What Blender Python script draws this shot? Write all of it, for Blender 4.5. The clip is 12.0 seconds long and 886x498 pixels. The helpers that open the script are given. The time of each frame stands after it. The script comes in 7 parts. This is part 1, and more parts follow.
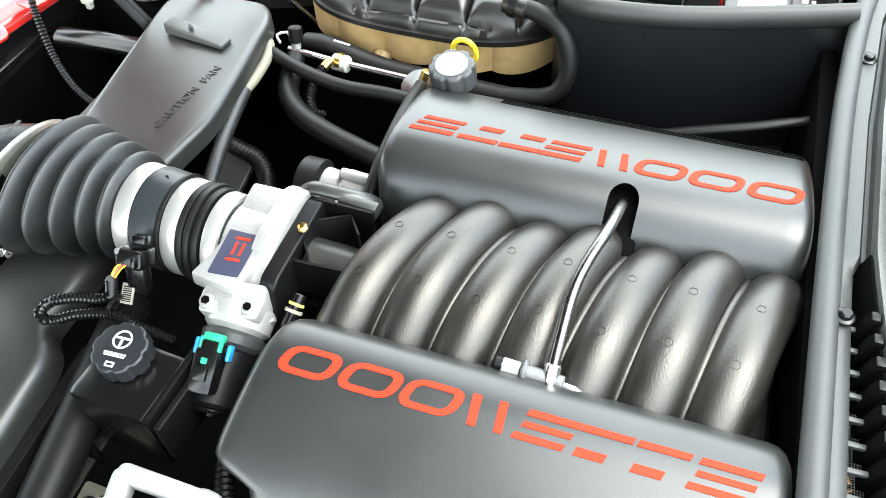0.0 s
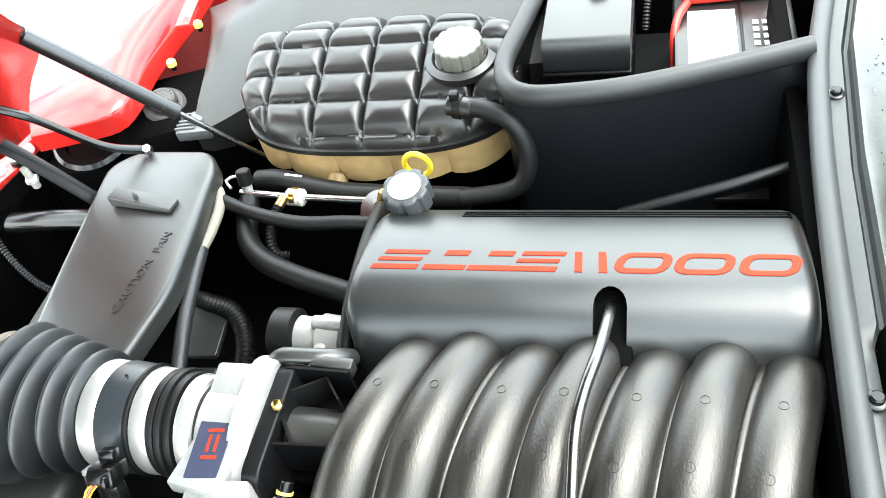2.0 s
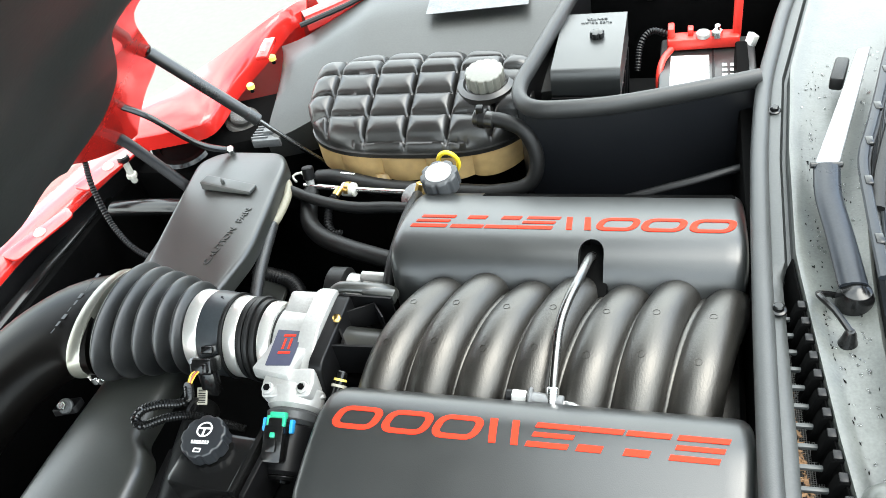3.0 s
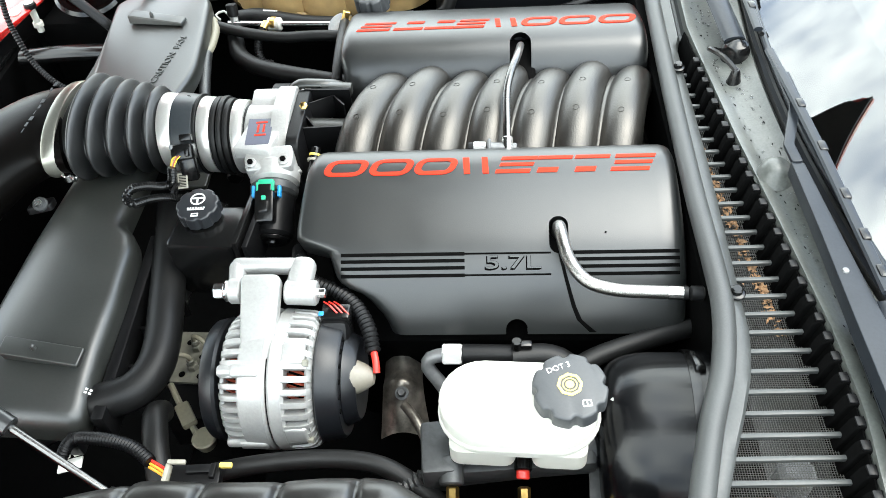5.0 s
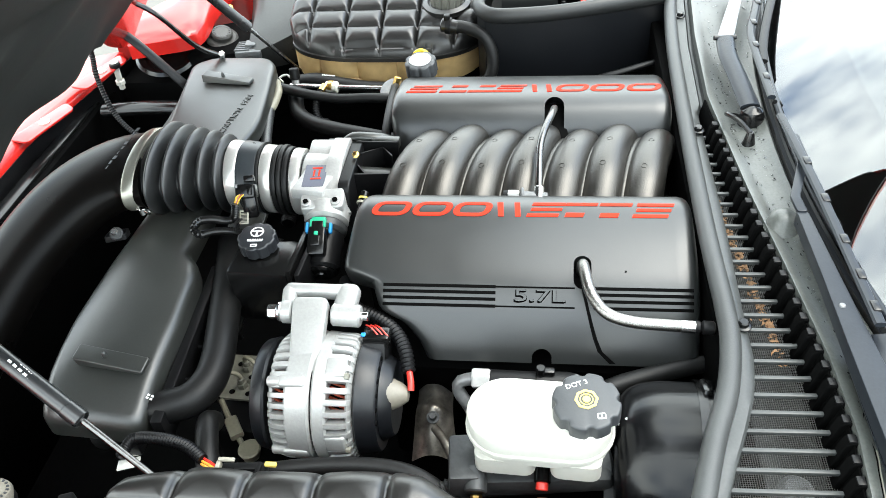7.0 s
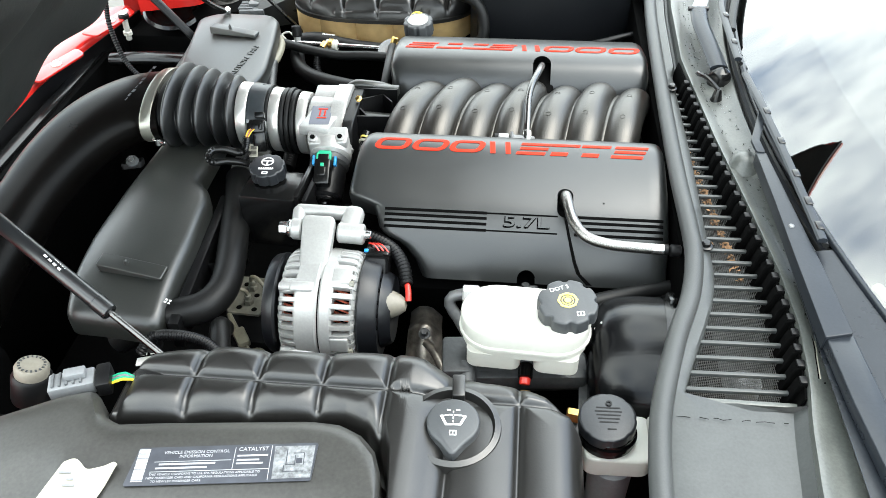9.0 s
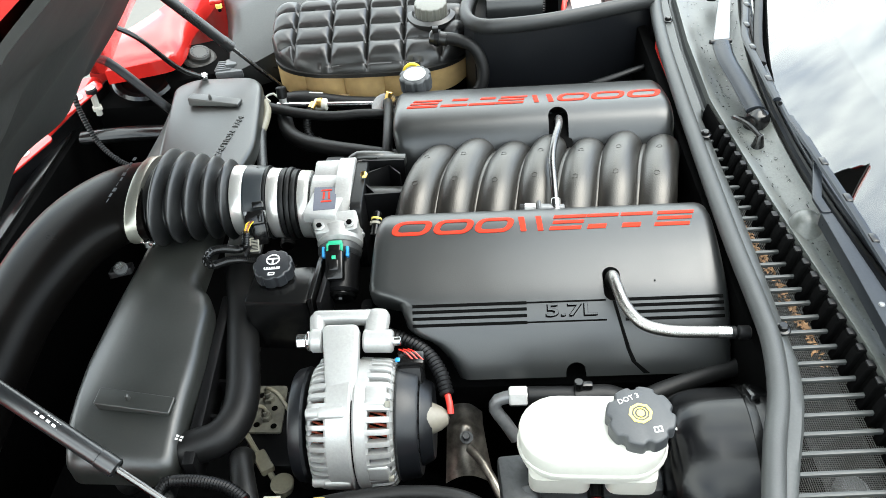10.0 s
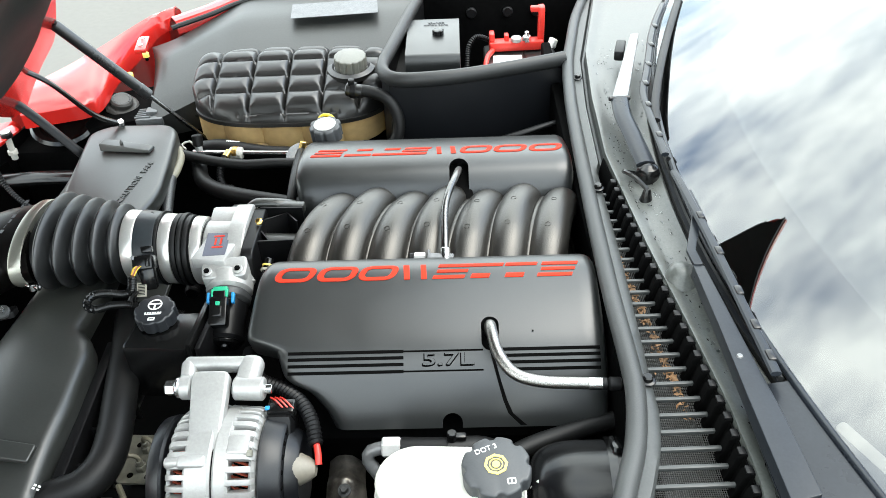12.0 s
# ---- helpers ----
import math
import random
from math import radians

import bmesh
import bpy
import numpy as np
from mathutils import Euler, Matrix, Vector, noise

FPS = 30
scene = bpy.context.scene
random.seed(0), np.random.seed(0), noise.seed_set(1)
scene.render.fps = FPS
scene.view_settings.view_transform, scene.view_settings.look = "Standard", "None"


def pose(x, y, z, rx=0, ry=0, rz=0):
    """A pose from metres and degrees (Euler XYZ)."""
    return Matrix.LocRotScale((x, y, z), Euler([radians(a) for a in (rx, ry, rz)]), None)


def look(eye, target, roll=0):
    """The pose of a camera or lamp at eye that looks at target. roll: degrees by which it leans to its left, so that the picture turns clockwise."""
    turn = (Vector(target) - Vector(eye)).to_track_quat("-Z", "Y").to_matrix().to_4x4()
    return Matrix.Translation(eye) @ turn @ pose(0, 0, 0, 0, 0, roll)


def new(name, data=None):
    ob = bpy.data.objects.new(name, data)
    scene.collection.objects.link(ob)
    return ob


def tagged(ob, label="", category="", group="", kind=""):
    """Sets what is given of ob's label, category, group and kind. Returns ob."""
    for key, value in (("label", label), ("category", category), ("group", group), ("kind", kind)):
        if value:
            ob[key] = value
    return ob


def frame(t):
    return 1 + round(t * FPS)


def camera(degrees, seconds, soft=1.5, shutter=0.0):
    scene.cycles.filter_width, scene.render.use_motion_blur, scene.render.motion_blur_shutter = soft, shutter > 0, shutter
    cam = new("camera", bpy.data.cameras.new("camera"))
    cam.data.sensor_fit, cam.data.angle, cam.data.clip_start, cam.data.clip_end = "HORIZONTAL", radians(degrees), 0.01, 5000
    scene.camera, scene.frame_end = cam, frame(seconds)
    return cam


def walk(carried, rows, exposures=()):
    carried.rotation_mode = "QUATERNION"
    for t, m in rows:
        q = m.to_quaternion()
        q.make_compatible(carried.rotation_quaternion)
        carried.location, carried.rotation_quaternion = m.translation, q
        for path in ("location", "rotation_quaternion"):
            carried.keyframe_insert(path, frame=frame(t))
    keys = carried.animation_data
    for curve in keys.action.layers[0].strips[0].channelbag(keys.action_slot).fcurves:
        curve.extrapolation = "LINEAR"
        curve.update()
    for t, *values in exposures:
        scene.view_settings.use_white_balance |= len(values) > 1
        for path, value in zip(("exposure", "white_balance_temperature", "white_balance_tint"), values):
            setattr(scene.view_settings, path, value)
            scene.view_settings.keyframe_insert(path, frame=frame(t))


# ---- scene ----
cam = camera(57.9, 12.0, 0.85)
PATH = [
    (0, (0.288, -0.472, 1.512), (-0.173, 0.722, -0.024), -3.1),
    (0.5, (0.211, -0.346, 1.441), (-0.284, 0.723, -0.176), -8.4),
    (1, (0.201, -0.288, 1.419), (-0.326, 0.738, -0.215), -17.6),
    (1.5, (0.236, -0.284, 1.457), (-0.27, 0.853, -0.109), -16.9),
    (2, (0.302, -0.355, 1.522), (-0.207, 0.921, 0.069), -15.4),
    (2.5, (0.345, -0.492, 1.563), (-0.192, 0.862, 0.193), -14.5),
    (3, (0.369, -0.628, 1.604), (-0.196, 0.769, 0.289), -13.2),
    (3.5, (0.328, -0.742, 1.601), (-0.102, 0.669, 0.25), -10.7),
    (3.7, (0.249, -0.808, 1.575), (-0.066, 0.599, 0.189), -8.2),
    (5.3, (0.233, -0.935, 1.568), (0.087, 0.425, 0.11), -5.3),
    (5.5, (0.252, -0.947, 1.568), (0.107, 0.418, 0.113), -5.0),
    (6, (0.291, -0.955, 1.58), (0.101, 0.433, 0.153), -5.2),
    (6.5, (0.298, -0.969, 1.591), (0.035, 0.471, 0.228), -6.1),
    (6.7, (0.283, -0.991, 1.594), (0.017, 0.479, 0.264), -5.9),
    (8.3, (0.125, -1.182, 1.579), (0.082, 0.35, 0.294), -0.4),
    (8.5, (0.164, -1.184, 1.59), (0.101, 0.339, 0.295), 0.0),
    (9, (0.221, -1.189, 1.588), (0.056, 0.315, 0.28), -1.1),
    (9.5, (0.21, -1.127, 1.614), (0.019, 0.379, 0.312), -2.3),
    (10, (0.141, -1.016, 1.61), (0.025, 0.489, 0.299), -5.2),
    (10.5, (0.122, -0.989, 1.603), (0.142, 0.504, 0.273), -3.4),
    (11, (0.139, -0.988, 1.6), (0.158, 0.499, 0.262), -4.0),
    (11.5, (0.159, -0.992, 1.593), (0.16, 0.515, 0.278), -4.2),
    (12, (0.268, -1.018, 1.589), (0.214, 0.579, 0.386), -2.7),
]
walk(cam, [(t, look(eye, target, roll)) for t, eye, target, roll in PATH],
     exposures=[(t, e, 6500, 5) for t, e in ((0.0, 2.72), (0.5, 3.00), (1.0, 3.10), (2.0, 2.89), (2.5, 2.64), (3.5, 2.38), (5.5, 2.40), (6.5, 2.3), (8.5, 2.2), (9.5, 2.15), (10.5, 2.12), (12.0, 2.0))])

# ---- world and light ----
world = bpy.data.worlds.new("overcast_sky")
scene.world = world
world.use_nodes = True
wn, wl = world.node_tree.nodes, world.node_tree.links
wn.clear()
w_out, w_bg = wn.new("ShaderNodeOutputWorld"), wn.new("ShaderNodeBackground")
sky = wn.new("ShaderNodeTexSky")
sky.sky_type, sky.sun_disc = "NISHITA", False
sky.sun_elevation, sky.sun_rotation = radians(64), radians(80)
w_co, w_map, w_noise, w_ramp = (wn.new(k) for k in ("ShaderNodeTexCoord", "ShaderNodeMapping", "ShaderNodeTexNoise", "ShaderNodeValToRGB"))
w_map.inputs["Scale"].default_value = (1.0, 1.0, 1.9)
w_noise.inputs["Scale"].default_value, w_noise.inputs["Detail"].default_value, w_noise.inputs["Roughness"].default_value = 2.4, 4.0, 0.62
w_ramp.color_ramp.elements[0].position, w_ramp.color_ramp.elements[1].position = 0.33, 0.63
w_mix = wn.new("ShaderNodeMix")
w_mix.data_type = "RGBA"
w_mix.inputs[7].default_value = (12.2, 12.7, 12.5, 1)
wl.new(w_co.outputs["Generated"], w_map.inputs["Vector"])
wl.new(w_map.outputs["Vector"], w_noise.inputs["Vector"])
wl.new(w_noise.outputs["Fac"], w_ramp.inputs["Fac"])
wl.new(w_ramp.outputs["Color"], w_mix.inputs[0])
wl.new(sky.outputs["Color"], w_mix.inputs[6])
w_sep, w_lift = wn.new("ShaderNodeSeparateXYZ"), wn.new("ShaderNodeMapRange")
w_lift.inputs["From Min"].default_value, w_lift.inputs["From Max"].default_value = 0.0, 0.9
w_lift.inputs["To Min"].default_value, w_lift.inputs["To Max"].default_value = 0.95, 1.15
w_mul = wn.new("ShaderNodeVectorMath")
w_mul.operation = "SCALE"
wl.new(w_co.outputs["Generated"], w_sep.inputs[0])
wl.new(w_sep.outputs["Z"], w_lift.inputs["Value"])
wl.new(w_mix.outputs[2], w_mul.inputs[0])
wl.new(w_lift.outputs["Result"], w_mul.inputs["Scale"])
wl.new(w_mul.outputs[0], w_bg.inputs["Color"])
wl.new(w_bg.outputs["Background"], w_out.inputs["Surface"])
w_bg.inputs["Strength"].default_value = 0.13
sun_data = bpy.data.lights.new("sun", "SUN")
sun_data.energy, sun_data.angle, sun_data.color = 0.9, radians(40), (1.0, 0.96, 0.9)
sun = new("sun", sun_data)
sun.matrix_world = look((1.7, 0.3, 4.3), (0, 0, 0.8))


# ---- materials ----
def material(name, base, rough=0.5, metal=0.0, vary=0.25, grain=220.0, bump=0.08, stain=14.0, stretch=(1, 1, 1), coat=0.0,
             spec=0.5, through_light=0.0):
    m = bpy.data.materials.new(name)
    m.use_nodes = True
    nt = m.node_tree
    n, l = nt.nodes, nt.links
    b = n["Principled BSDF"]
    co, mp = n.new("ShaderNodeTexCoord"), n.new("ShaderNodeMapping")
    mp.inputs["Scale"].default_value = stretch
    l.new(co.outputs["Object"], mp.inputs["Vector"])
    fine, broad = n.new("ShaderNodeTexNoise"), n.new("ShaderNodeTexNoise")
    fine.inputs["Scale"].default_value, fine.inputs["Detail"].default_value = grain, 4.0
    broad.inputs["Scale"].default_value, broad.inputs["Detail"].default_value, broad.inputs["Roughness"].default_value = stain, 5.0, 0.65
    l.new(mp.outputs["Vector"], fine.inputs["Vector"])
    l.new(co.outputs["Object"], broad.inputs["Vector"])
    mixf = n.new("ShaderNodeMath")
    mixf.operation = "MULTIPLY_ADD"
    l.new(fine.outputs["Fac"], mixf.inputs[0])
    mixf.inputs[1].default_value = 0.45
    half = n.new("ShaderNodeMath")
    half.operation = "MULTIPLY"
    half.inputs[1].default_value = 0.55
    l.new(broad.outputs["Fac"], half.inputs[0])
    l.new(half.outputs[0], mixf.inputs[2])
    ramp = n.new("ShaderNodeValToRGB")
    lo, hi = [c * (1 - vary) for c in base], [min(1, c * (1 + vary)) for c in base]
    ramp.color_ramp.elements[0].position, ramp.color_ramp.elements[1].position = 0.32, 0.68
    ramp.color_ramp.elements[0].color, ramp.color_ramp.elements[1].color = (*lo, 1), (*hi, 1)
    l.new(mixf.outputs[0], ramp.inputs["Fac"])
    l.new(ramp.outputs["Color"], b.inputs["Base Color"])
    rr = n.new("ShaderNodeMapRange")
    rr.inputs["To Min"].default_value, rr.inputs["To Max"].default_value = max(0.02, rough - 0.09), min(1, rough + 0.09)
    l.new(broad.outputs["Fac"], rr.inputs["Value"])
    l.new(rr.outputs["Result"], b.inputs["Roughness"])
    b.inputs["Metallic"].default_value = metal
    b.inputs["Specular IOR Level"].default_value = spec
    b.inputs["Coat Weight"].default_value = coat
    b.inputs["Coat Roughness"].default_value = 0.06 if coat > 0.4 else 0.3
    b.inputs["Coat IOR"].default_value = 1.52
    if through_light:
        b.inputs["Subsurface Weight"].default_value = through_light
        b.inputs["Subsurface Radius"].default_value = (0.02, 0.018, 0.014)
        b.inputs["Subsurface Scale"].default_value = 0.5
    if bump:
        bp = n.new("ShaderNodeBump")
        bp.inputs["Strength"].default_value, bp.inputs["Distance"].default_value = bump, 0.0015
        l.new(fine.outputs["Fac"], bp.inputs["Height"])
        l.new(bp.outputs["Normal"], b.inputs["Normal"])
    return m


M_cover = material("satin_grey_black_plastic", (0.0140, 0.0150, 0.0148), 0.35, vary=0.14, grain=900, bump=0.06, spec=0.68)
M_runner = material("grained_intake_nylon", (0.0038, 0.0035, 0.0029), 0.42, vary=0.8, grain=520, bump=0.22, stretch=(1, 0.5, 0.5), spec=0.92, stain=34)
M_runner.node_tree.nodes["Principled BSDF"].inputs["Specular Tint"].default_value = (1.0, 0.96, 0.89, 1)
M_black = material("black_plastic", (0.0042, 0.0042, 0.0045), 0.40, vary=0.3, grain=500, bump=0.08, spec=0.22)
M_gloss = material("glossy_black_paint", (0.004, 0.004, 0.004), 0.22, vary=0.2, grain=300, bump=0.02, spec=0.4)
M_tank = material("moulded_tank_plastic", (0.0070, 0.0066, 0.0061), 0.35, vary=0.3, grain=420, bump=0.06, spec=0.7)
M_rubber = material("black_rubber", (0.0055, 0.0055, 0.0055), 0.48, vary=0.25, grain=420, bump=0.12, spec=0.28)
M_strip = material("weathered_rubber_seal", (0.030, 0.032, 0.032), 0.5, vary=0.25, grain=600, bump=0.12)
M_rim = material("dark_rubber_rim", (0.013, 0.0135, 0.0135), 0.5, vary=0.25, grain=600, bump=0.12)
M_bellow = material("ribbed_grey_rubber", (0.0068, 0.0073, 0.0076), 0.41, vary=0.3, grain=300, bump=0.08, spec=0.75)
M_shroud = material("matt_shroud_plastic", (0.0185, 0.0195, 0.0175), 0.38, vary=0.2, grain=300, bump=0.05, spec=0.8)
# near-black with hardly any sheen: deep shade put into the colour; also used for dirt
M_dark = material("shade_and_grime_black", (0.002, 0.002, 0.002), 0.7, vary=0.4, grain=90, bump=0.2, spec=0.02)
M_alu = material("cast_aluminium", (0.365, 0.365, 0.355), 0.44, metal=0.45, vary=0.10, grain=260, bump=0.16)
M_altcase = material("blue_black_plastic", (0.0058, 0.0064, 0.0078), 0.36, vary=0.2, grain=400, bump=0.06, spec=0.4)
M_zinc = material("dull_zinc_plate", (0.20, 0.195, 0.16), 0.42, metal=0.3, vary=0.3, grain=120, bump=0.1)
M_grille = material("grey_grille_plastic", (0.031, 0.0335, 0.033), 0.43, vary=0.25, grain=300, bump=0.06, stain=30)
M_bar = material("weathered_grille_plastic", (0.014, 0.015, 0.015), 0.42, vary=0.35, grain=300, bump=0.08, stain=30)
M_strut = material("black_strut_paint", (0.010, 0.0105, 0.011), 0.28, vary=0.2, grain=300, bump=0.03, spec=0.75)
M_steel = material("bright_steel", (0.66, 0.66, 0.65), 0.22, metal=1.0, vary=0.1, grain=200, bump=0.03)
M_sleevesteel = material("satin_silver_paint", (0.17, 0.175, 0.18), 0.34, metal=0.3, vary=0.1, grain=200, bump=0.03)
M_pipe = material("dull_steel_pipe", (0.15, 0.148, 0.144), 0.27, metal=1.0, vary=0.2, grain=200, bump=0.04)
M_oldband = material("dull_band_steel", (0.30, 0.295, 0.255), 0.34, metal=0.8, vary=0.15, grain=240, bump=0.04, stretch=(1, 8, 8))
M_meter = material("air_meter_plastic", (0.020, 0.024, 0.027), 0.36, vary=0.2, grain=300, bump=0.05)
M_clamp = material("steel_band", (0.66, 0.65, 0.62), 0.3, metal=0.7, vary=0.1, grain=240, bump=0.04, stretch=(1, 8, 8))
M_rust = material("tarnished_heat_shield", (0.20, 0.18, 0.155), 0.32, metal=0.75, vary=0.7, grain=60, bump=0.25, stain=40)
M_cast = material("dull_grey_casting", (0.055, 0.057, 0.058), 0.5, metal=0.5, vary=0.3, grain=160, bump=0.2)
M_tankcap = material("olive_grey_cap", (0.11, 0.11, 0.095), 0.35, vary=0.12)
M_drum = material("black_drum_paint", (0.0022, 0.0023, 0.0027), 0.24, vary=0.3, grain=200, bump=0.12, stretch=(0.06, 1, 1), spec=0.28, stain=9)
M_brass = material("brass_fitting", (0.62, 0.42, 0.14), 0.3, metal=1.0, vary=0.2)
M_copper = material("copper_windings", (0.42, 0.085, 0.045), 0.35, metal=0.5, vary=0.5, grain=160)
M_red = material("red_car_paint", (0.40, 0.015, 0.012), 0.2, vary=0.06, grain=120, bump=0.0, coat=0.5, spec=0.3)
M_redplastic = material("red_plastic", (0.60, 0.03, 0.02), 0.4, vary=0.12)
M_letter = material("red_orange_letter_paint", (0.50, 0.030, 0.014), 0.55, vary=0.1, grain=700, bump=0.1, spec=0.06)
M_white = material("white_reservoir_plastic", (0.50, 0.495, 0.445), 0.35, vary=0.04, grain=150, bump=0.03)
M_amber = material("aged_translucent_plastic", (0.42, 0.29, 0.13), 0.4, vary=0.18, grain=60, bump=0.05, through_light=0.2)
M_yellow = material("yellow_plastic", (0.78, 0.58, 0.03), 0.4, vary=0.1)
M_orange = material("orange_plastic", (0.70, 0.32, 0.04), 0.4, vary=0.12)
M_blue = material("blue_plastic", (0.02, 0.22, 0.5), 0.4, vary=0.1)
M_green = material("green_plastic", (0.02, 0.32, 0.17), 0.4, vary=0.1)
M_greyplug = material("grey_connector_plastic", (0.15, 0.155, 0.16), 0.5, vary=0.15)
M_dullplug = material("dull_grey_plug_plastic", (0.085, 0.09, 0.093), 0.5, vary=0.2)
M_cap = material("grey_cap_plastic", (0.034, 0.0365, 0.039), 0.45, vary=0.12, grain=400)
M_lid = material("grey_lid_plastic", (0.0125, 0.0138, 0.016), 0.36, vary=0.2, grain=400)
M_cowl = material("grey_cowl_plastic", (0.066, 0.070, 0.065), 0.36, vary=0.3, grain=340, bump=0.08, stain=24)
M_panel = material("grey_wheelhouse_plastic", (0.0175, 0.0183, 0.0172), 0.41, vary=0.35, grain=260, bump=0.07, stain=7, spec=0.45)
M_dusty = material("dusty_wheelhouse_plastic", (0.0255, 0.0250, 0.0225), 0.43, vary=0.4, grain=260, bump=0.07, stain=9, spec=0.5)
M_paper = material("white_printed_paper", (0.75, 0.74, 0.70), 0.5, vary=0.08, grain=90)
M_ink = material("dark_blue_ink", (0.040, 0.043, 0.052), 0.4, vary=0.3, grain=90)
M_print = material("white_print", (0.72, 0.72, 0.70), 0.5, vary=0.05)
M_labelprint = material("faded_label_print", (0.31, 0.315, 0.325), 0.5, vary=0.3, grain=300)
M_navy = material("navy_plate", (0.03, 0.034, 0.06), 0.35, vary=0.1)
M_mesh = material("dark_wire_mesh", (0.11, 0.11, 0.105), 0.45, metal=0.4, vary=0.2)
M_debris = material("dry_leaf_debris", (0.21, 0.12, 0.06), 0.8, vary=0.7, grain=80)
M_ivory = material("ivory_tube_plastic", (0.20, 0.185, 0.135), 0.45, vary=0.15)
M_liner = material("hood_underside_liner", (0.010, 0.011, 0.010), 0.6, vary=0.35, grain=140, bump=0.2, stain=6)
M_ground = material("pale_concrete", (0.098, 0.095, 0.085), 0.8, vary=0.1, grain=30, bump=0.2, stain=1.5)
M_arm = material("dark_arm_paint", (0.0125, 0.0148, 0.0185), 0.29, vary=0.25, grain=300, bump=0.04, spec=0.28)
M_dullmetal = material("dull_grey_metal", (0.135, 0.138, 0.14), 0.36, metal=0.3, vary=0.2, grain=200, bump=0.05)
M_duct = material("smooth_inlet_plastic", (0.0022, 0.0019, 0.0017), 0.30, vary=0.3, grain=300, bump=0.04, spec=0.085)
M_disc = material("pale_grey_cap_disc", (0.42, 0.42, 0.41), 0.4, vary=0.12)
M_boot = material("beige_rubber", (0.17, 0.155, 0.125), 0.5, vary=0.12)
M_paleyellow = material("faded_yellow_print", (0.72, 0.56, 0.12), 0.5, vary=0.1)
M_worn = material("worn_label_print", (0.125, 0.13, 0.135), 0.5, vary=0.85, grain=260, stain=120)
# light grey label; the sky's glare on it is put into the tone
M_glarelabel = material("glare_grey_label_paper", (0.075, 0.078, 0.082), 0.45, vary=0.5, grain=260, stain=60)
M_cream = material("aged_cream_paper", (0.29, 0.275, 0.225), 0.6, vary=0.12, grain=60)
M_motor = material("weathered_grey_housing", (0.030, 0.0285, 0.026), 0.5, vary=0.3, grain=120, bump=0.1)
M_dash = material("grey_dash", (0.62, 0.63, 0.64), 0.9, vary=0.06, grain=20, bump=0.0, spec=0.1)
M_frit = material("dark_glass_border", (0.005, 0.006, 0.008), 0.5, vary=0.1, grain=20, bump=0.0, spec=0.08)
M_glass = bpy.data.materials.new("windshield_glass")
M_glass.use_nodes = True
_g = M_glass.node_tree.nodes["Principled BSDF"]
_g.inputs["Base Color"].default_value = (0.07, 0.078, 0.076, 1)
_g.inputs["Roughness"].default_value, _g.inputs["Transmission Weight"].default_value, _g.inputs["IOR"].default_value = 0.0, 1.0, 2.0


# braided sleeve: crossed fine ridges along the hose
def braid_material(name, base, metal):
    m = material(name, base, 0.3, metal=metal, vary=0.2, grain=700, bump=0.0)
    n, l = m.node_tree.nodes, m.node_tree.links
    vo, bp, co = n.new("ShaderNodeTexVoronoi"), n.new("ShaderNodeBump"), n.new("ShaderNodeTexCoord")
    vo.inputs["Scale"].default_value = 760
    bp.inputs["Strength"].default_value, bp.inputs["Distance"].default_value = 0.35, 0.0008
    l.new(co.outputs["Object"], vo.inputs["Vector"])
    l.new(vo.outputs["Distance"], bp.inputs["Height"])
    l.new(bp.outputs["Normal"], n["Principled BSDF"].inputs["Normal"])
    strands = n.new("ShaderNodeValToRGB")
    strands.color_ramp.elements[0].position, strands.color_ramp.elements[1].position = 0.25, 0.75
    strands.color_ramp.elements[0].color, strands.color_ramp.elements[1].color = (*base, 1), (*[0.5 * c for c in base], 1)
    l.new(vo.outputs["Distance"], strands.inputs["Fac"])
    l.new(strands.outputs["Color"], n["Principled BSDF"].inputs["Base Color"])
    return m


M_braid = braid_material("braided_steel", (0.36, 0.35, 0.33), 1.0)
M_sleeve = braid_material("black_braided_sleeve", (0.025, 0.025, 0.025), 0.0)


# ---- mesh helpers ----
def thing(name, at, label, category, group="", kind=""):
    e = new(name)
    e.location = at
    e.empty_display_size = 0.02
    return tagged(e, label, category, group, kind)


def origin(ob):
    p = Vector((0, 0, 0))
    while ob:
        p += ob.location
        ob = ob.parent
    return p


def part(name, bm, mat, parent=None, label="", sharp=38, smooth=True):
    bmesh.ops.recalc_face_normals(bm, faces=bm.faces)
    lim = radians(sharp)
    for f in bm.faces:
        f.smooth = smooth
    for e in bm.edges:
        e.smooth = len(e.link_faces) == 2 and e.calc_face_angle(0) < lim
    at = origin(parent) if parent else Vector((0, 0, 0))
    if parent:
        bmesh.ops.translate(bm, verts=bm.verts, vec=-at)
    me = bpy.data.meshes.new(name)
    bm.to_mesh(me)
    bm.free()
    me.materials.append(mat)
    ob = new(name, me)
    if parent:
        ob.parent = parent
    return tagged(ob, label) if label else ob


def solo(name, bm, mat, label, category, kind="", group="", sharp=38):
    return tagged(part(name, bm, mat, None, "", sharp), label, category, group, kind)


def join(*bms):
    out = bmesh.new()
    for b in bms:
        me = bpy.data.meshes.new("tmp")
        b.to_mesh(me)
        b.free()
        out.from_mesh(me)
        bpy.data.meshes.remove(me)
    return out


def rbox(c, size, bevel=0.002, rot=(0, 0, 0), seg=2):
    bm = bmesh.new()
    bmesh.ops.create_cube(bm, size=1, matrix=Matrix.Diagonal((*size, 1)))
    if bevel:
        bmesh.ops.bevel(bm, geom=bm.edges[:], offset=min(bevel, min(size) * 0.45), segments=seg, profile=0.5, affect="EDGES")
    bmesh.ops.transform(bm, matrix=pose(*c, *rot), verts=bm.verts)
    return bm


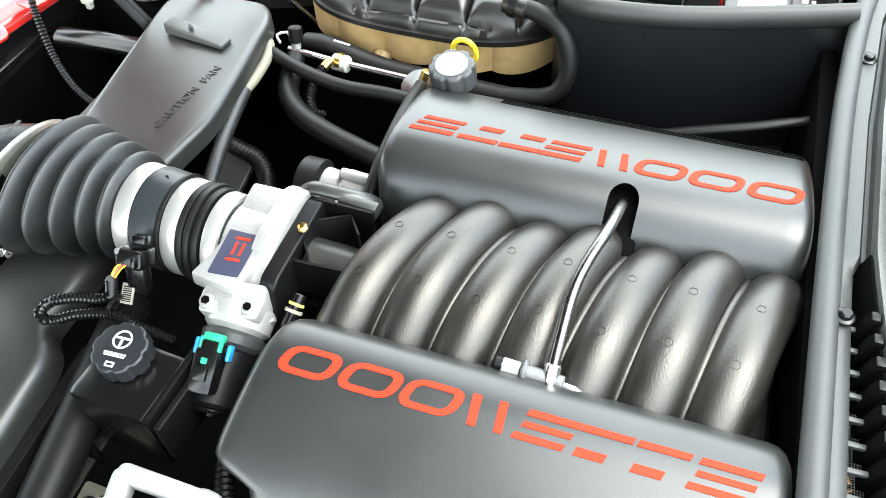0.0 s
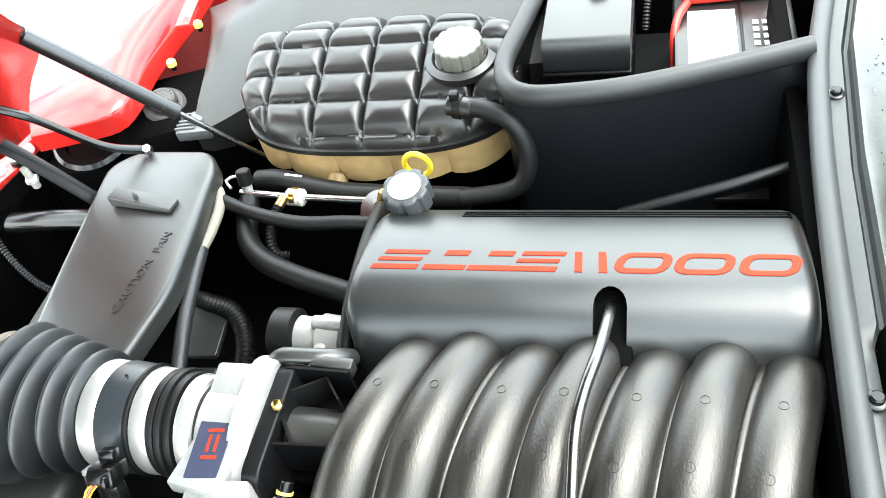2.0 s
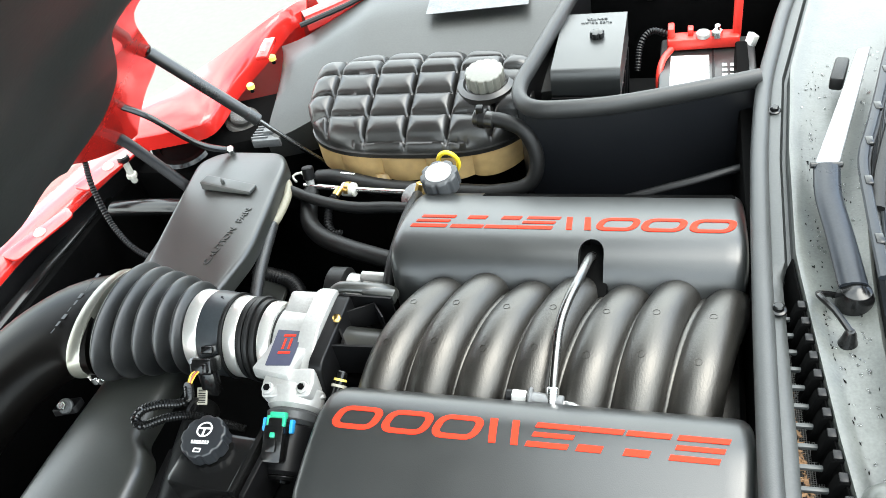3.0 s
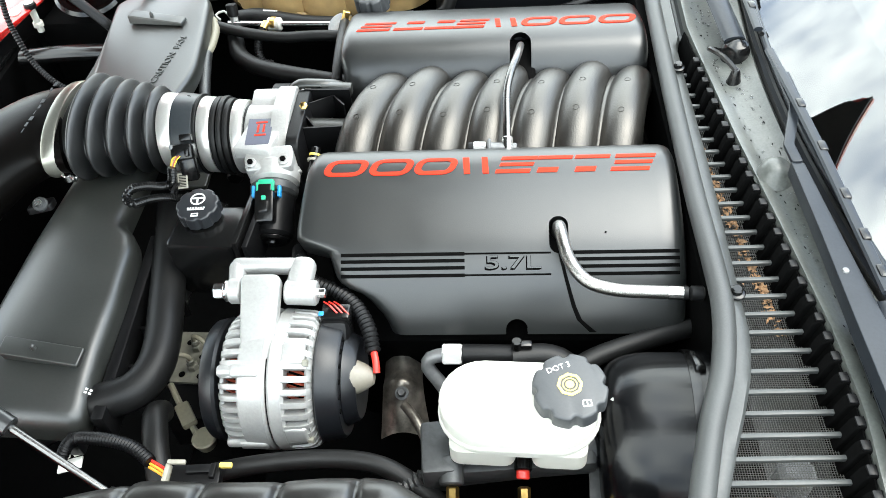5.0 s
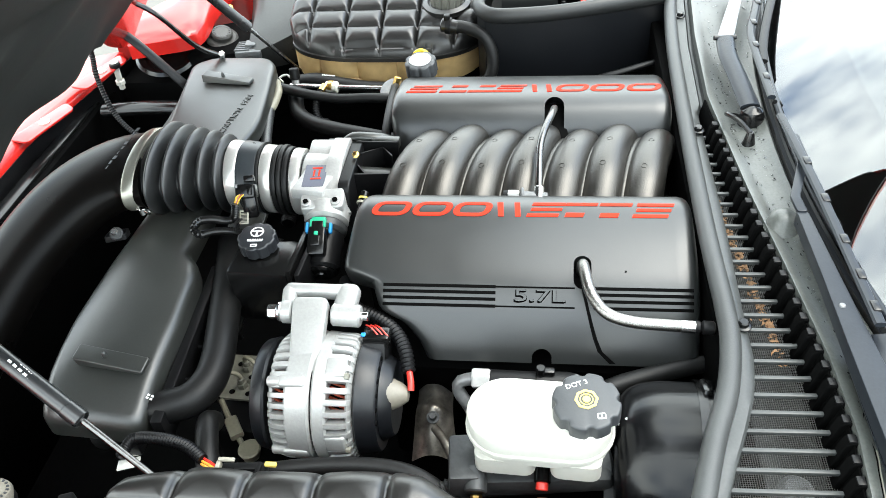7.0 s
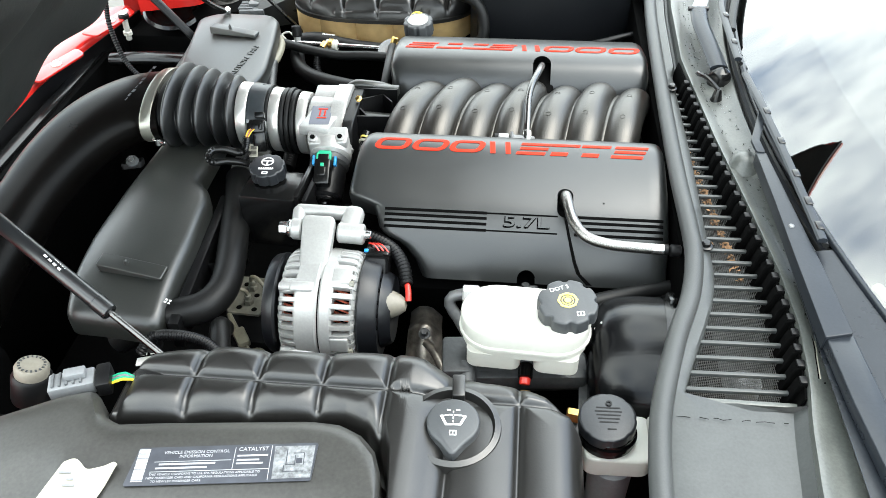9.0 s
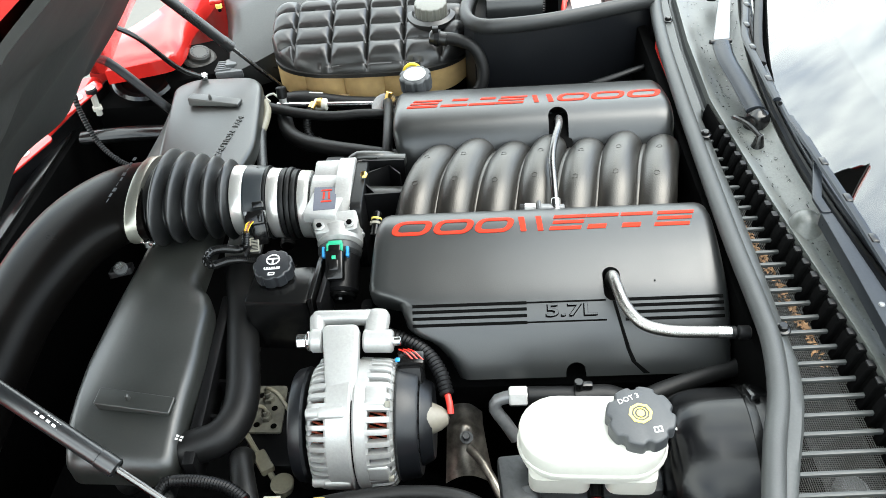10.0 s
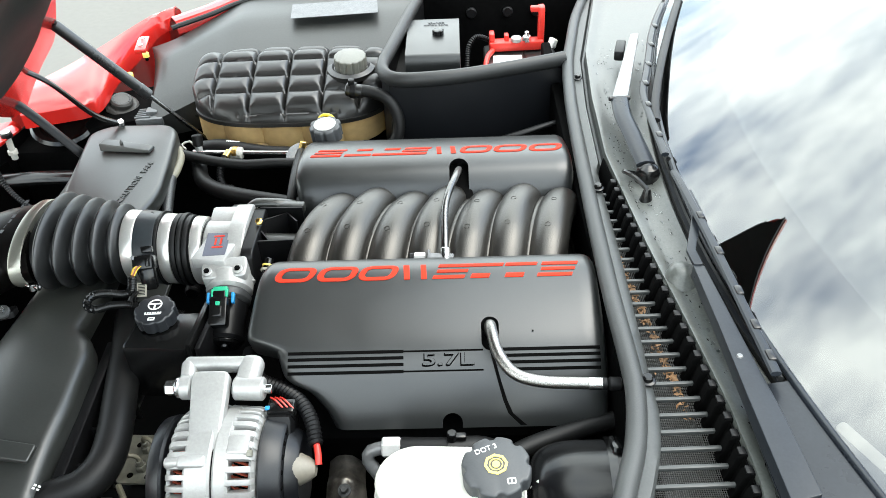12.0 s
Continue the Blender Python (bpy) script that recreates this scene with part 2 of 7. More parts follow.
def lathe(profile, m, seg=32):
    """profile: (radius, height) from the bottom up, turned round the z axis of m."""
    bm = bmesh.new()
    rings = []
    for r, z in profile:
        if r < 1e-6:
            rings.append([bm.verts.new(m @ Vector((0, 0, z)))])
        else:
            rings.append([bm.verts.new(m @ Vector((r * math.cos(2 * math.pi * k / seg), r * math.sin(2 * math.pi * k / seg), z))) for k in range(seg)])
    for a, b in zip(rings, rings[1:]):
        for k in range(seg):
            q = [a[k % len(a)], a[(k + 1) % len(a)], b[(k + 1) % len(b)], b[k % len(b)]]
            u = []
            for v in q:
                if v not in u:
                    u.append(v)
            if len(u) > 2:
                bm.faces.new(u)
    if profile[0] == profile[-1]:
        bmesh.ops.remove_doubles(bm, verts=bm.verts, dist=1e-6)
        return bm
    for r in (rings[0], rings[-1]):
        if len(r) > 2:
            bm.faces.new(r)
    return bm


def axis(a, b):
    """A matrix at a whose z axis points to b."""
    a, b = Vector(a), Vector(b)
    return Matrix.Translation(a) @ (b - a).to_track_quat("Z", "Y").to_matrix().to_4x4()


def rod(a, b, r, r2=None, seg=20, edge=0.15):
    d = (Vector(b) - Vector(a)).length
    r2 = r if r2 is None else r2
    c = min(r, r2) * edge
    return lathe([(r - c, 0), (r, c), (r2, d - c), (r2 - c, d)], axis(a, b), seg)


def spline(pts, step=0.008):
    """A smooth curve through pts, as points about step apart."""
    p = [Vector(q) for q in pts]
    p = [p[0] * 2 - p[1], *p, p[-1] * 2 - p[-2]]
    out = []
    for i in range(1, len(p) - 2):
        n = max(2, int((p[i + 1] - p[i]).length / step))
        for k in range(n):
            t = k / n
            out.append(0.5 * (2 * p[i] + (p[i + 1] - p[i - 1]) * t + (2 * p[i - 1] - 5 * p[i] + 4 * p[i + 1] - p[i + 2]) * t * t
                              + (3 * p[i] - p[i - 1] - 3 * p[i + 1] + p[i + 2]) * t ** 3))
    out.append(p[-2])
    return out


def tube(pts, r, seg=14, step=0.008, rib=0.0, pitch=0.006, flat=1.0, smooth_path=True, up=None):
    """A pipe along pts; r: radius or a function of 0..1; rib: depth of rings of that pitch; flat: height over width, or a function of 0..1."""
    if rib:
        step = pitch / 4
    line = spline(pts, step) if smooth_path else [Vector(q) for q in pts]
    bm = bmesh.new()
    n = len(line)
    rings, frame_x = [], None
    for i, p in enumerate(line):
        d = (line[min(i + 1, n - 1)] - line[max(i - 1, 0)]).normalized()
        if frame_x is None:
            ref = Vector(up) if up else (Vector((0, 0, 1)) if abs(d.z) < 0.9 else Vector((1, 0, 0)))
            frame_x = d.cross(ref).normalized()
        frame_x = (frame_x - d * frame_x.dot(d)).normalized()
        fy = frame_x.cross(d)
        rad = r(i / (n - 1)) if callable(r) else r
        squash = flat(i / (n - 1)) if callable(flat) else flat
        if rib:
            rad += rib * (0.5 - abs((i % 4) / 2 - 1))
        rings.append([bm.verts.new(p + rad * (frame_x * math.cos(2 * math.pi * k / seg) + squash * fy * math.sin(2 * math.pi * k / seg))) for k in range(seg)])
    for a, b in zip(rings, rings[1:]):
        for k in range(seg):
            bm.faces.new((a[k], a[(k + 1) % seg], b[(k + 1) % seg], b[k]))
    bm.faces.new(rings[0])
    bm.faces.new(rings[-1])
    return bm


def rounded(poly, r, n=5):
    """A flat outline with its corners rounded."""
    out = []
    c = len(poly)
    for i in range(c):
        a, p, b = (Vector(poly[(i + k) % c]).to_2d() for k in (-1, 0, 1))
        ra = min(r, (a - p).length * 0.45, (b - p).length * 0.45)
        s, e = p + (a - p).normalized() * ra, p + (b - p).normalized() * ra
        for k in range(n + 1):
            t = k / n
            out.append(s * (1 - t) ** 2 + p * 2 * t * (1 - t) + e * t * t)
    return out


def prism(poly, z0, z1, m=None, bevel=0.0, seg=3):
    bm = bmesh.new()
    lo = [bm.verts.new((x, y, z0)) for x, y in poly]
    hi = [bm.verts.new((x, y, z1)) for x, y in poly]
    k = len(poly)
    for i in range(k):
        bm.faces.new((lo[i], lo[(i + 1) % k], hi[(i + 1) % k], hi[i]))
    bm.faces.new(lo)
    top = bm.faces.new(hi)
    bmesh.ops.recalc_face_normals(bm, faces=bm.faces)
    if bevel:
        bmesh.ops.bevel(bm, geom=list(top.edges), offset=bevel, segments=seg, profile=0.5, affect="EDGES", clamp_overlap=True)
    if m is not None:
        bmesh.ops.transform(bm, matrix=m, verts=bm.verts)
    return bm


def sheet(rows, thick=0.0):
    """A surface through rows of points; thick: how far a second skin lies below it."""
    bm = bmesh.new()
    g = [[bm.verts.new(p) for p in row] for row in rows]
    for a, b in zip(g, g[1:]):
        for k in range(len(a) - 1):
            bm.faces.new((a[k], a[k + 1], b[k + 1], b[k]))
    if thick:
        bmesh.ops.recalc_face_normals(bm, faces=bm.faces)
        up = sum((f.normal.z for f in bm.faces), 0.0)
        if up < 0:
            bmesh.ops.reverse_faces(bm, faces=bm.faces)
        bmesh.ops.solidify(bm, geom=bm.faces[:], thickness=thick)
    return bm


def frame_at(at, along, normal):
    """A matrix at a place: x along the writing, z off the surface."""
    z = Vector(normal).normalized()
    x = Vector(along)
    x = (x - z * x.dot(z)).normalized()
    y = z.cross(x)
    return Matrix((( x.x, y.x, z.x, at[0]), (x.y, y.y, z.y, at[1]), (x.z, y.z, z.z, at[2]), (0, 0, 0, 1)))


def words(text, size, m, depth=0.0006, wide=1.0):
    cu = bpy.data.curves.new("tmp", "FONT")
    cu.body, cu.size, cu.extrude, cu.align_x, cu.align_y, cu.resolution_u = text, size, depth, "CENTER", "CENTER", 3
    ob = bpy.data.objects.new("tmp", cu)
    me = bpy.data.meshes.new_from_object(ob)
    bm = bmesh.new()
    bm.from_mesh(me)
    bpy.data.objects.remove(ob)
    bpy.data.curves.remove(cu)
    bpy.data.meshes.remove(me)
    bmesh.ops.transform(bm, matrix=m @ Matrix.Diagonal((wide, 1, 1, 1)), verts=bm.verts)
    return bm


def lerp(x, xs, ys):
    return float(np.interp(x, xs, ys))


def flat_bars(spots, m, depth=0.0005):
    """Plain printed bars: (x, y, width, height) on the plane of m."""
    return join(*[prism([(x - w / 2, y - h / 2), (x + w / 2, y - h / 2), (x + w / 2, y + h / 2), (x - w / 2, y + h / 2)], 0, depth, m) for x, y, w, h in spots])


def ring(r0, r1, h, m, seg=28):
    return lathe([(r0, 0), (r1, 0), (r1, h), (r0, h), (r0, 0)], m, seg) if r0 > 0 else lathe([(r1, 0), (r1, h)], m, seg)


def cut(bm, cutter):
    """bm with the cutter's body taken out of it."""
    obs = []
    for b in (bm, cutter):
        bmesh.ops.recalc_face_normals(b, faces=b.faces)
        me = bpy.data.meshes.new("tmp")
        b.to_mesh(me)
        b.free()
        obs.append(new("tmp", me))
    mod = obs[0].modifiers.new("cut", "BOOLEAN")
    mod.object, mod.operation, mod.solver = obs[1], "DIFFERENCE", "EXACT"
    me = bpy.data.meshes.new_from_object(obs[0].evaluated_get(bpy.context.evaluated_depsgraph_get()))
    out = bmesh.new()
    out.from_mesh(me)
    olds = [o.data for o in obs] + [me]
    for o in obs:
        bpy.data.objects.remove(o)
    for d in olds:
        bpy.data.meshes.remove(d)
    return out


def lobed(r, lobes, dip, n=96, duty=0.35):
    """A round knob's outline with shallow grip dips."""
    out = []
    for k in range(n):
        a = 2 * math.pi * k / n
        w = 0.5 + 0.5 * math.cos(lobes * a)
        s = min(1.0, max(0.0, (w - (1 - duty)) / duty))
        rr = r - dip * s * s * (3 - 2 * s)
        out.append((rr * math.cos(a), rr * math.sin(a)))
    return out


# ---- ground and the car's body ----
def build_ground():
    bm = bmesh.new()
    bmesh.ops.create_grid(bm, x_segments=8, y_segments=8, size=400)
    solo("ground", bm, M_ground, "pale worn concrete ground round the car", "ground", "structure")


build_ground()

# engine bay: closed tub under everything, deep shade put into its near-black colour
bay = thing("engine_bay", (-0.1, 0, 0.3), "engine bay tub of the car, deep shade put into its near-black colour", "engine bay", kind="structure")
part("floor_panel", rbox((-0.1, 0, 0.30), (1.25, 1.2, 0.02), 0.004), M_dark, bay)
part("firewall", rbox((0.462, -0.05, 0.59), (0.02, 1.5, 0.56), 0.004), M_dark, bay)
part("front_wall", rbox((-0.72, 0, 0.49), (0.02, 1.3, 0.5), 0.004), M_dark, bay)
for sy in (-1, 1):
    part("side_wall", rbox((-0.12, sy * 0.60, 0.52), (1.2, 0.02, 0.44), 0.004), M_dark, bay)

# engine block under the covers, in the tub's shade-black
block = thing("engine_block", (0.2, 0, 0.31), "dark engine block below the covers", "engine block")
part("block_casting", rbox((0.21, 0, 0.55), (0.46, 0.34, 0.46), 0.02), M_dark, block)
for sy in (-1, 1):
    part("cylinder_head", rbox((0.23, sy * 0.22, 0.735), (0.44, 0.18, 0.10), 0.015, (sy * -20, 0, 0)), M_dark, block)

# ---- engine covers ----
PROFILE = spline([(0, 0.080, 0.800), (0, 0.085, 0.842), (0, 0.096, 0.872), (0, 0.114, 0.893), (0, 0.137, 0.902), (0, 0.165, 0.903), (0, 0.215, 0.893),
                  (0, 0.265, 0.875), (0, 0.298, 0.850), (0, 0.327, 0.812), (0, 0.338, 0.790)], 0.006)
ARC = [0.0]
for _a, _b in zip(PROFILE, PROFILE[1:]):
    ARC.append(ARC[-1] + (_b - _a).length)


def arc_at(y):
    """Arc length along the cover's profile at that distance from the engine's middle."""
    return float(np.interp(y, [p.y for p in PROFILE], ARC))


def cover_point(side, x, s, lift=0.0):
    """The cover's surface at arc length s, and its normal."""
    y, z = (float(np.interp(s, ARC, v)) for v in ([p.y for p in PROFILE], [p.z for p in PROFILE]))
    y2, z2 = (float(np.interp(s + 0.004, ARC, v)) for v in ([p.y for p in PROFILE], [p.z for p in PROFILE]))
    y1, z1 = (float(np.interp(s - 0.004, ARC, v)) for v in ([p.y for p in PROFILE], [p.z for p in PROFILE]))
    nrm = Vector((0, -(z2 - z1) * side, y2 - y1)).normalized()
    return Vector((x, side * y, z)) + nrm * lift, nrm


def front_x(side, s):
    y = float(np.interp(s, ARC, [p.y for p in PROFILE]))
    if side < 0:
        return float(np.interp(y, [0.08, 0.100, 0.120, 0.155, 0.245, 0.256, 0.263, 0.267, 0.272, 0.297, 0.305, 0.313, 0.327, 0.338], [-0.004, -0.011, -0.016, -0.019, -0.023, -0.021, -0.010, 0.006, 0.019, 0.028, 0.036, 0.064, 0.084, 0.094]))
    return float(np.interp(y, [0.08, 0.11, 0.27, 0.36], [-0.006, -0.013, -0.015, -0.006]))


def cover_shell(side):
    rear = 0.448 if side < 0 else 0.452
    ends = [(0.0, 0.05), (0.0, 0.016), (0.0015, 0.010), (0.005, 0.0045), (0.010, 0.0015), (0.017, 0.0)]
    bm = bmesh.new()
    cols = []
    for s in ARC:
        x0 = front_x(side, s)
        xs = [(x0 + d, o) for d, o in ends] + [(x0 + 0.017 + (rear - 0.017 - x0 - 0.017) * k / 30, 0.0) for k in range(1, 30)] + [(rear - d, o) for d, o in reversed(ends)]
        cols.append([bm.verts.new(cover_point(side, x, s, -o)[0]) for x, o in xs])
    for a, b in zip(cols, cols[1:]):
        for k in range(len(a) - 1):
            bm.faces.new((a[k], a[k + 1], b[k + 1], b[k]))
    a, b = cols[0], cols[-1]
    for k in range(len(a) - 1):
        bm.faces.new((a[k], b[k], b[k + 1], a[k + 1]))
    bm.faces.new([c[0] for c in cols])
    bm.faces.new([c[-1] for c in cols])
    return bm


def cover_slot(side, x, y0, y1, w, deep):
    """The body of a round-ended slot across the cover."""
    pa, na = cover_point(side, x, arc_at(y0))
    pb, nb = cover_point(side, x, arc_at(y1))
    m = frame_at((pa + pb) / 2, pb - pa, na + nb)
    h = (pb - pa).length / 2
    outline = [(-h + w * math.cos(a), w * math.sin(a)) for a in np.linspace(math.pi / 2, 1.5 * math.pi, 10)] + [
        (h + w * math.cos(a), w * math.sin(a)) for a in np.linspace(-math.pi / 2, math.pi / 2, 10)]
    return prism(outline, -deep, 0.04, m)


def on_cover(side, quads, lift=0.0012, n=4, sink=0.002):
    """Raised flat pieces on the cover: each quad is four (x, s) corners."""
    bm = bmesh.new()
    for q in quads:
        top = []
        for i in range(n + 1):
            row = []
            for k in range(2):
                a, b = q[0 if k == 0 else 1], q[3 if k == 0 else 2]
                t = i / n
                row.append((a[0] + (b[0] - a[0]) * t, a[1] + (b[1] - a[1]) * t))
            top.append(row)
        hi = [[bm.verts.new(cover_point(side, x, s, lift)[0]) for x, s in r] for r in top]
        lo = [[bm.verts.new(cover_point(side, x, s, -sink)[0]) for x, s in r] for r in top]
        for i in range(n):
            bm.faces.new((hi[i][0], hi[i][1], hi[i + 1][1], hi[i + 1][0]))
            for k in range(2):
                bm.faces.new((hi[i][k], hi[i + 1][k], lo[i + 1][k], lo[i][k]))
        for i in (0, n):
            bm.faces.new((hi[i][0], hi[i][1], lo[i][1], lo[i][0]))
    return bm


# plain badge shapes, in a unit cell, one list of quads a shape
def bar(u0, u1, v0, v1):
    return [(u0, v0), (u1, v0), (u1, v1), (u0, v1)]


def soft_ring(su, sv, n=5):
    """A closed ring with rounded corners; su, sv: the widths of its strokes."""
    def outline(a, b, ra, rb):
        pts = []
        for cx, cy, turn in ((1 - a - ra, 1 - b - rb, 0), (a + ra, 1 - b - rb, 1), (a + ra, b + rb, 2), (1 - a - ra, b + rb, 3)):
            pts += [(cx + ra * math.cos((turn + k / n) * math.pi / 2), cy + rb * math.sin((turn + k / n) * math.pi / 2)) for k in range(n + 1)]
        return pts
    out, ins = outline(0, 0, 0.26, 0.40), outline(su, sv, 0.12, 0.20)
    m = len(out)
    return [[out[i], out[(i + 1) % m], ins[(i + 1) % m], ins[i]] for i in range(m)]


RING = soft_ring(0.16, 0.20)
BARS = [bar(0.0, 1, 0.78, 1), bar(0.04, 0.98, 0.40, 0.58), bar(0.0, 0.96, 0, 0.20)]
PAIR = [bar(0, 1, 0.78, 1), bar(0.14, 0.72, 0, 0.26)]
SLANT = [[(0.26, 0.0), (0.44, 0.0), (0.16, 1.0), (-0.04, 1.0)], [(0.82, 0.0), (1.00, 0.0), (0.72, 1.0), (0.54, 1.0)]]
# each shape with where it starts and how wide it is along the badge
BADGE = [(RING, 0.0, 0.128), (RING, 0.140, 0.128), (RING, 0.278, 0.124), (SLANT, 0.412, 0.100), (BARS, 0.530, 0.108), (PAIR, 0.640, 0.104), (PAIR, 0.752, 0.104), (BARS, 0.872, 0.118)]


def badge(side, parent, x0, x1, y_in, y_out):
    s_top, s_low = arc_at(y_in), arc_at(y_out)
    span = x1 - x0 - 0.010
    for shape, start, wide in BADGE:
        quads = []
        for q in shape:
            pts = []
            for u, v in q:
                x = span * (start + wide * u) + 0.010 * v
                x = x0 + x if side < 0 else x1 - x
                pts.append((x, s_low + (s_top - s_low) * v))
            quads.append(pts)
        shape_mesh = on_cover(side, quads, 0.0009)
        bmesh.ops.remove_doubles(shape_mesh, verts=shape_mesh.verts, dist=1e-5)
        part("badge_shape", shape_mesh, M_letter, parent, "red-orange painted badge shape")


def ribs_on(side, parent, x0, x1, ys, w=0.0042, name="groove_shade"):
    for y in ys:
        s = arc_at(y)
        # thin strip on the surface; the groove's shade is put into its near-black
        part(name, on_cover(side, [[(x0, s - w / 2), (x1, s - w / 2), (x1, s + w / 2), (x0, s + w / 2)]], 0.0007, 1), M_dark, parent)


# the curved parting line of the near cover: x, distance out, half width
SPLIT = [(0.2985, 0.278, 0.0018), (0.3040, 0.296, 0.0020), (0.3098, 0.311, 0.0023), (0.3145, 0.321, 0.0026), (0.3210, 0.330, 0.0030), (0.3375, 0.3370, 0.0040)]


def build_cover(side):
    where = "driver's" if side < 0 else "passenger's"
    cov = thing("engine_cover", (0.21, side * 0.22, 0.73), "satin grey-black plastic engine cover, red-orange badge shapes, " + where + " side", "engine cover", "engine covers")
    shell = cover_shell(side)
    if side < 0:
        shell = cut(shell, cover_slot(side, 0.298, 0.246, 0.268, 0.0115, 0.12))
        shell = cut(shell, cover_slot(side, 0.247, 0.335, 0.345, 0.013, 0.06))
    else:
        shell = cut(shell, cover_slot(side, 0.262, 0.070, 0.122, 0.0160, 0.12))
    part("shell", shell, M_cover, cov, sharp=30)
    # near-black blocks fill the slots; the hollow's shade is put into their colour
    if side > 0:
        part("slot_shade_block", rbox((0.262, 0.118, 0.862), (0.044, 0.080, 0.030), 0.004, (14, 0, 0)), M_dark, cov, "near-black block in the slot, the hollow's shade put into its colour")
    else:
        part("slot_shade_block", rbox((0.298, -0.256, 0.848), (0.034, 0.050, 0.020), 0.004, (22, 0, 0)), M_dark, cov, "near-black block in the slot, the hollow's shade put into its colour")
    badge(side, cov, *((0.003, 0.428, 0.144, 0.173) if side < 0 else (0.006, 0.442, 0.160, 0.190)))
    lines = [0.277, 0.2835, 0.290, 0.2965]
    if side < 0:
        ribs_on(side, cov, 0.037, 0.186, lines)
        ribs_on(side, cov, 0.186, 0.288, (lines[0], lines[3]), 0.0022)
        ribs_on(side, cov, 0.312, 0.437, lines)
        p, nrm = cover_point(side, 0.242, arc_at(0.2868), 0.0004)
        # offset near-black copies paint the shade along the edges of the raised letters
        part("lettering_shade", join(*[words("5.7L", 0.0225, frame_at(p, (1, 0, 0), nrm) @ Matrix.Translation((dx, dy, 0)), 0.0005, 1.75) for dx, dy in ((-0.0007, -0.0012), (0.0014, -0.0006), (-0.0007, 0.0004), (0.0012, 0.0012))]), M_dark, cov)
        p2, _ = cover_point(side, 0.2428, arc_at(0.2860), 0.0012)
        part("raised_lettering", words("5.7L", 0.0225, frame_at(p2, (1, 0, 0), nrm), 0.0008, 1.75), M_cover, cov)
        part("split_line", on_cover(side, [[(xa - wa, arc_at(ya)), (xa + wa, arc_at(ya)), (xb + wb, arc_at(yb)), (xb - wb, arc_at(yb))] for (xa, ya, wa), (xb, yb, wb) in zip(SPLIT, SPLIT[1:])], 0.0008, 4), M_dark, cov)
        # small hole drawn as a disc, its inner shade put into the colour
        part("bore_shade", lathe([(0.0012, 0), (0.0012, 0.001)], axis(cover_point(side, 0.353, arc_at(0.256), 0.0002)[0], cover_point(side, 0.353, arc_at(0.256), 0.01)[0]), 10), M_dark, cov)
    else:
        ribs_on(side, cov, 0.09, 0.44, [0.262, 0.2685, 0.275], 0.0035)
    return cov


build_cover(-1)
build_cover(1)

# ---- intake manifold ----
manifold = thing("intake_manifold", (0.22, 0, 0.78), "grained dark nylon intake manifold with arched runners", "intake manifold")


CREST = [(-0.140, -0.026, 0.800), (-0.116, -0.019, 0.848), (-0.086, -0.012, 0.878), (-0.045, -0.004, 0.896), (0.0, 0.006, 0.899), (0.040, 0.017, 0.893), (0.075, 0.028, 0.880), (0.100, 0.036, 0.855), (0.120, 0.040, 0.810)]
PITCH, BULGE = 0.0600, 0.0300


def runner_line(i, dx=0.0, dz=0.0, reach=None):
    """Every second runner reaches a little further over the top."""
    r = (0.011 if i % 2 else 0.0) if reach is None else reach
    return [(0.040 + PITCH * i + dx + ox, y + r * min(1.0, max(0.0, (y + 0.12) / 0.16)), z - BULGE + dz + 0.25 * r * (y > -0.05)) for y, ox, z in CREST]


def runner_girth(t):
    return BULGE * (1.0 + 0.02 * math.sin(3.0 * t) - 0.07 * t)


for i in range(7):
    part("runner", tube(runner_line(i), runner_girth, 32, 0.006), M_runner, manifold)
for i in range(6):
    part("web", tube(runner_line(i, PITCH / 2 + 0.001, 0.0085, 0.004), 0.0050, 10, 0.010), M_runner, manifold)
for i in range(7):
    crest = spline(runner_line(i), 0.006)
    for y in (-0.036, 0.020):
        k = min(range(len(crest)), key=lambda q: abs(crest[q].y - y))
        way = (crest[k + 1] - crest[k - 1]).normalized()
        out = Vector((-0.13, 0, 1))
        out = (out - way * out.dot(way)).normalized()
        spot = crest[k] + out * (runner_girth(k / (len(crest) - 1)) - 0.0003)
        part("mould_mark", ring(0.0040, 0.0046, 0.0006, frame_at(spot, (1, 0, 0), out)), M_runner, manifold)
part("plenum", rbox((0.225, 0, 0.765), (0.45, 0.2, 0.10), 0.03), M_runner, manifold)
# flange box between throttle body and first runner
part("flange", prism(rounded([(-0.095, 0.79), (-0.075, 0.880), (0.052, 0.880), (0.085, 0.82), (0.06, 0.76), (-0.07, 0.75)], 0.015), -0.066, -0.048,
                     Matrix(((0, 0, 1, 0), (1, 0, 0, 0), (0, 1, 0, 0), (0, 0, 0, 1))), 0.003), M_black, manifold)
part("flange_bolt", lathe([(0.006, 0), (0.006, 0.004), (0.003, 0.006)], axis((-0.05, 0.001, 0.884), (-0.05, -0.03, 0.92)), 6), M_brass, manifold, "brass bolt")
def upright(a, b, z0, z1, thick=0.003):
    """A thin standing plate from a to b."""
    a, b = Vector((*a, 0)), Vector((*b, 0))
    d = (b - a).normalized() * (thick / 2)
    n = Vector((-d.y, d.x, 0))
    return prism([((a + n).x, (a + n).y), ((b + n).x, (b + n).y), ((b - n).x, (b - n).y), ((a - n).x, (a - n).y)], z0, z1)


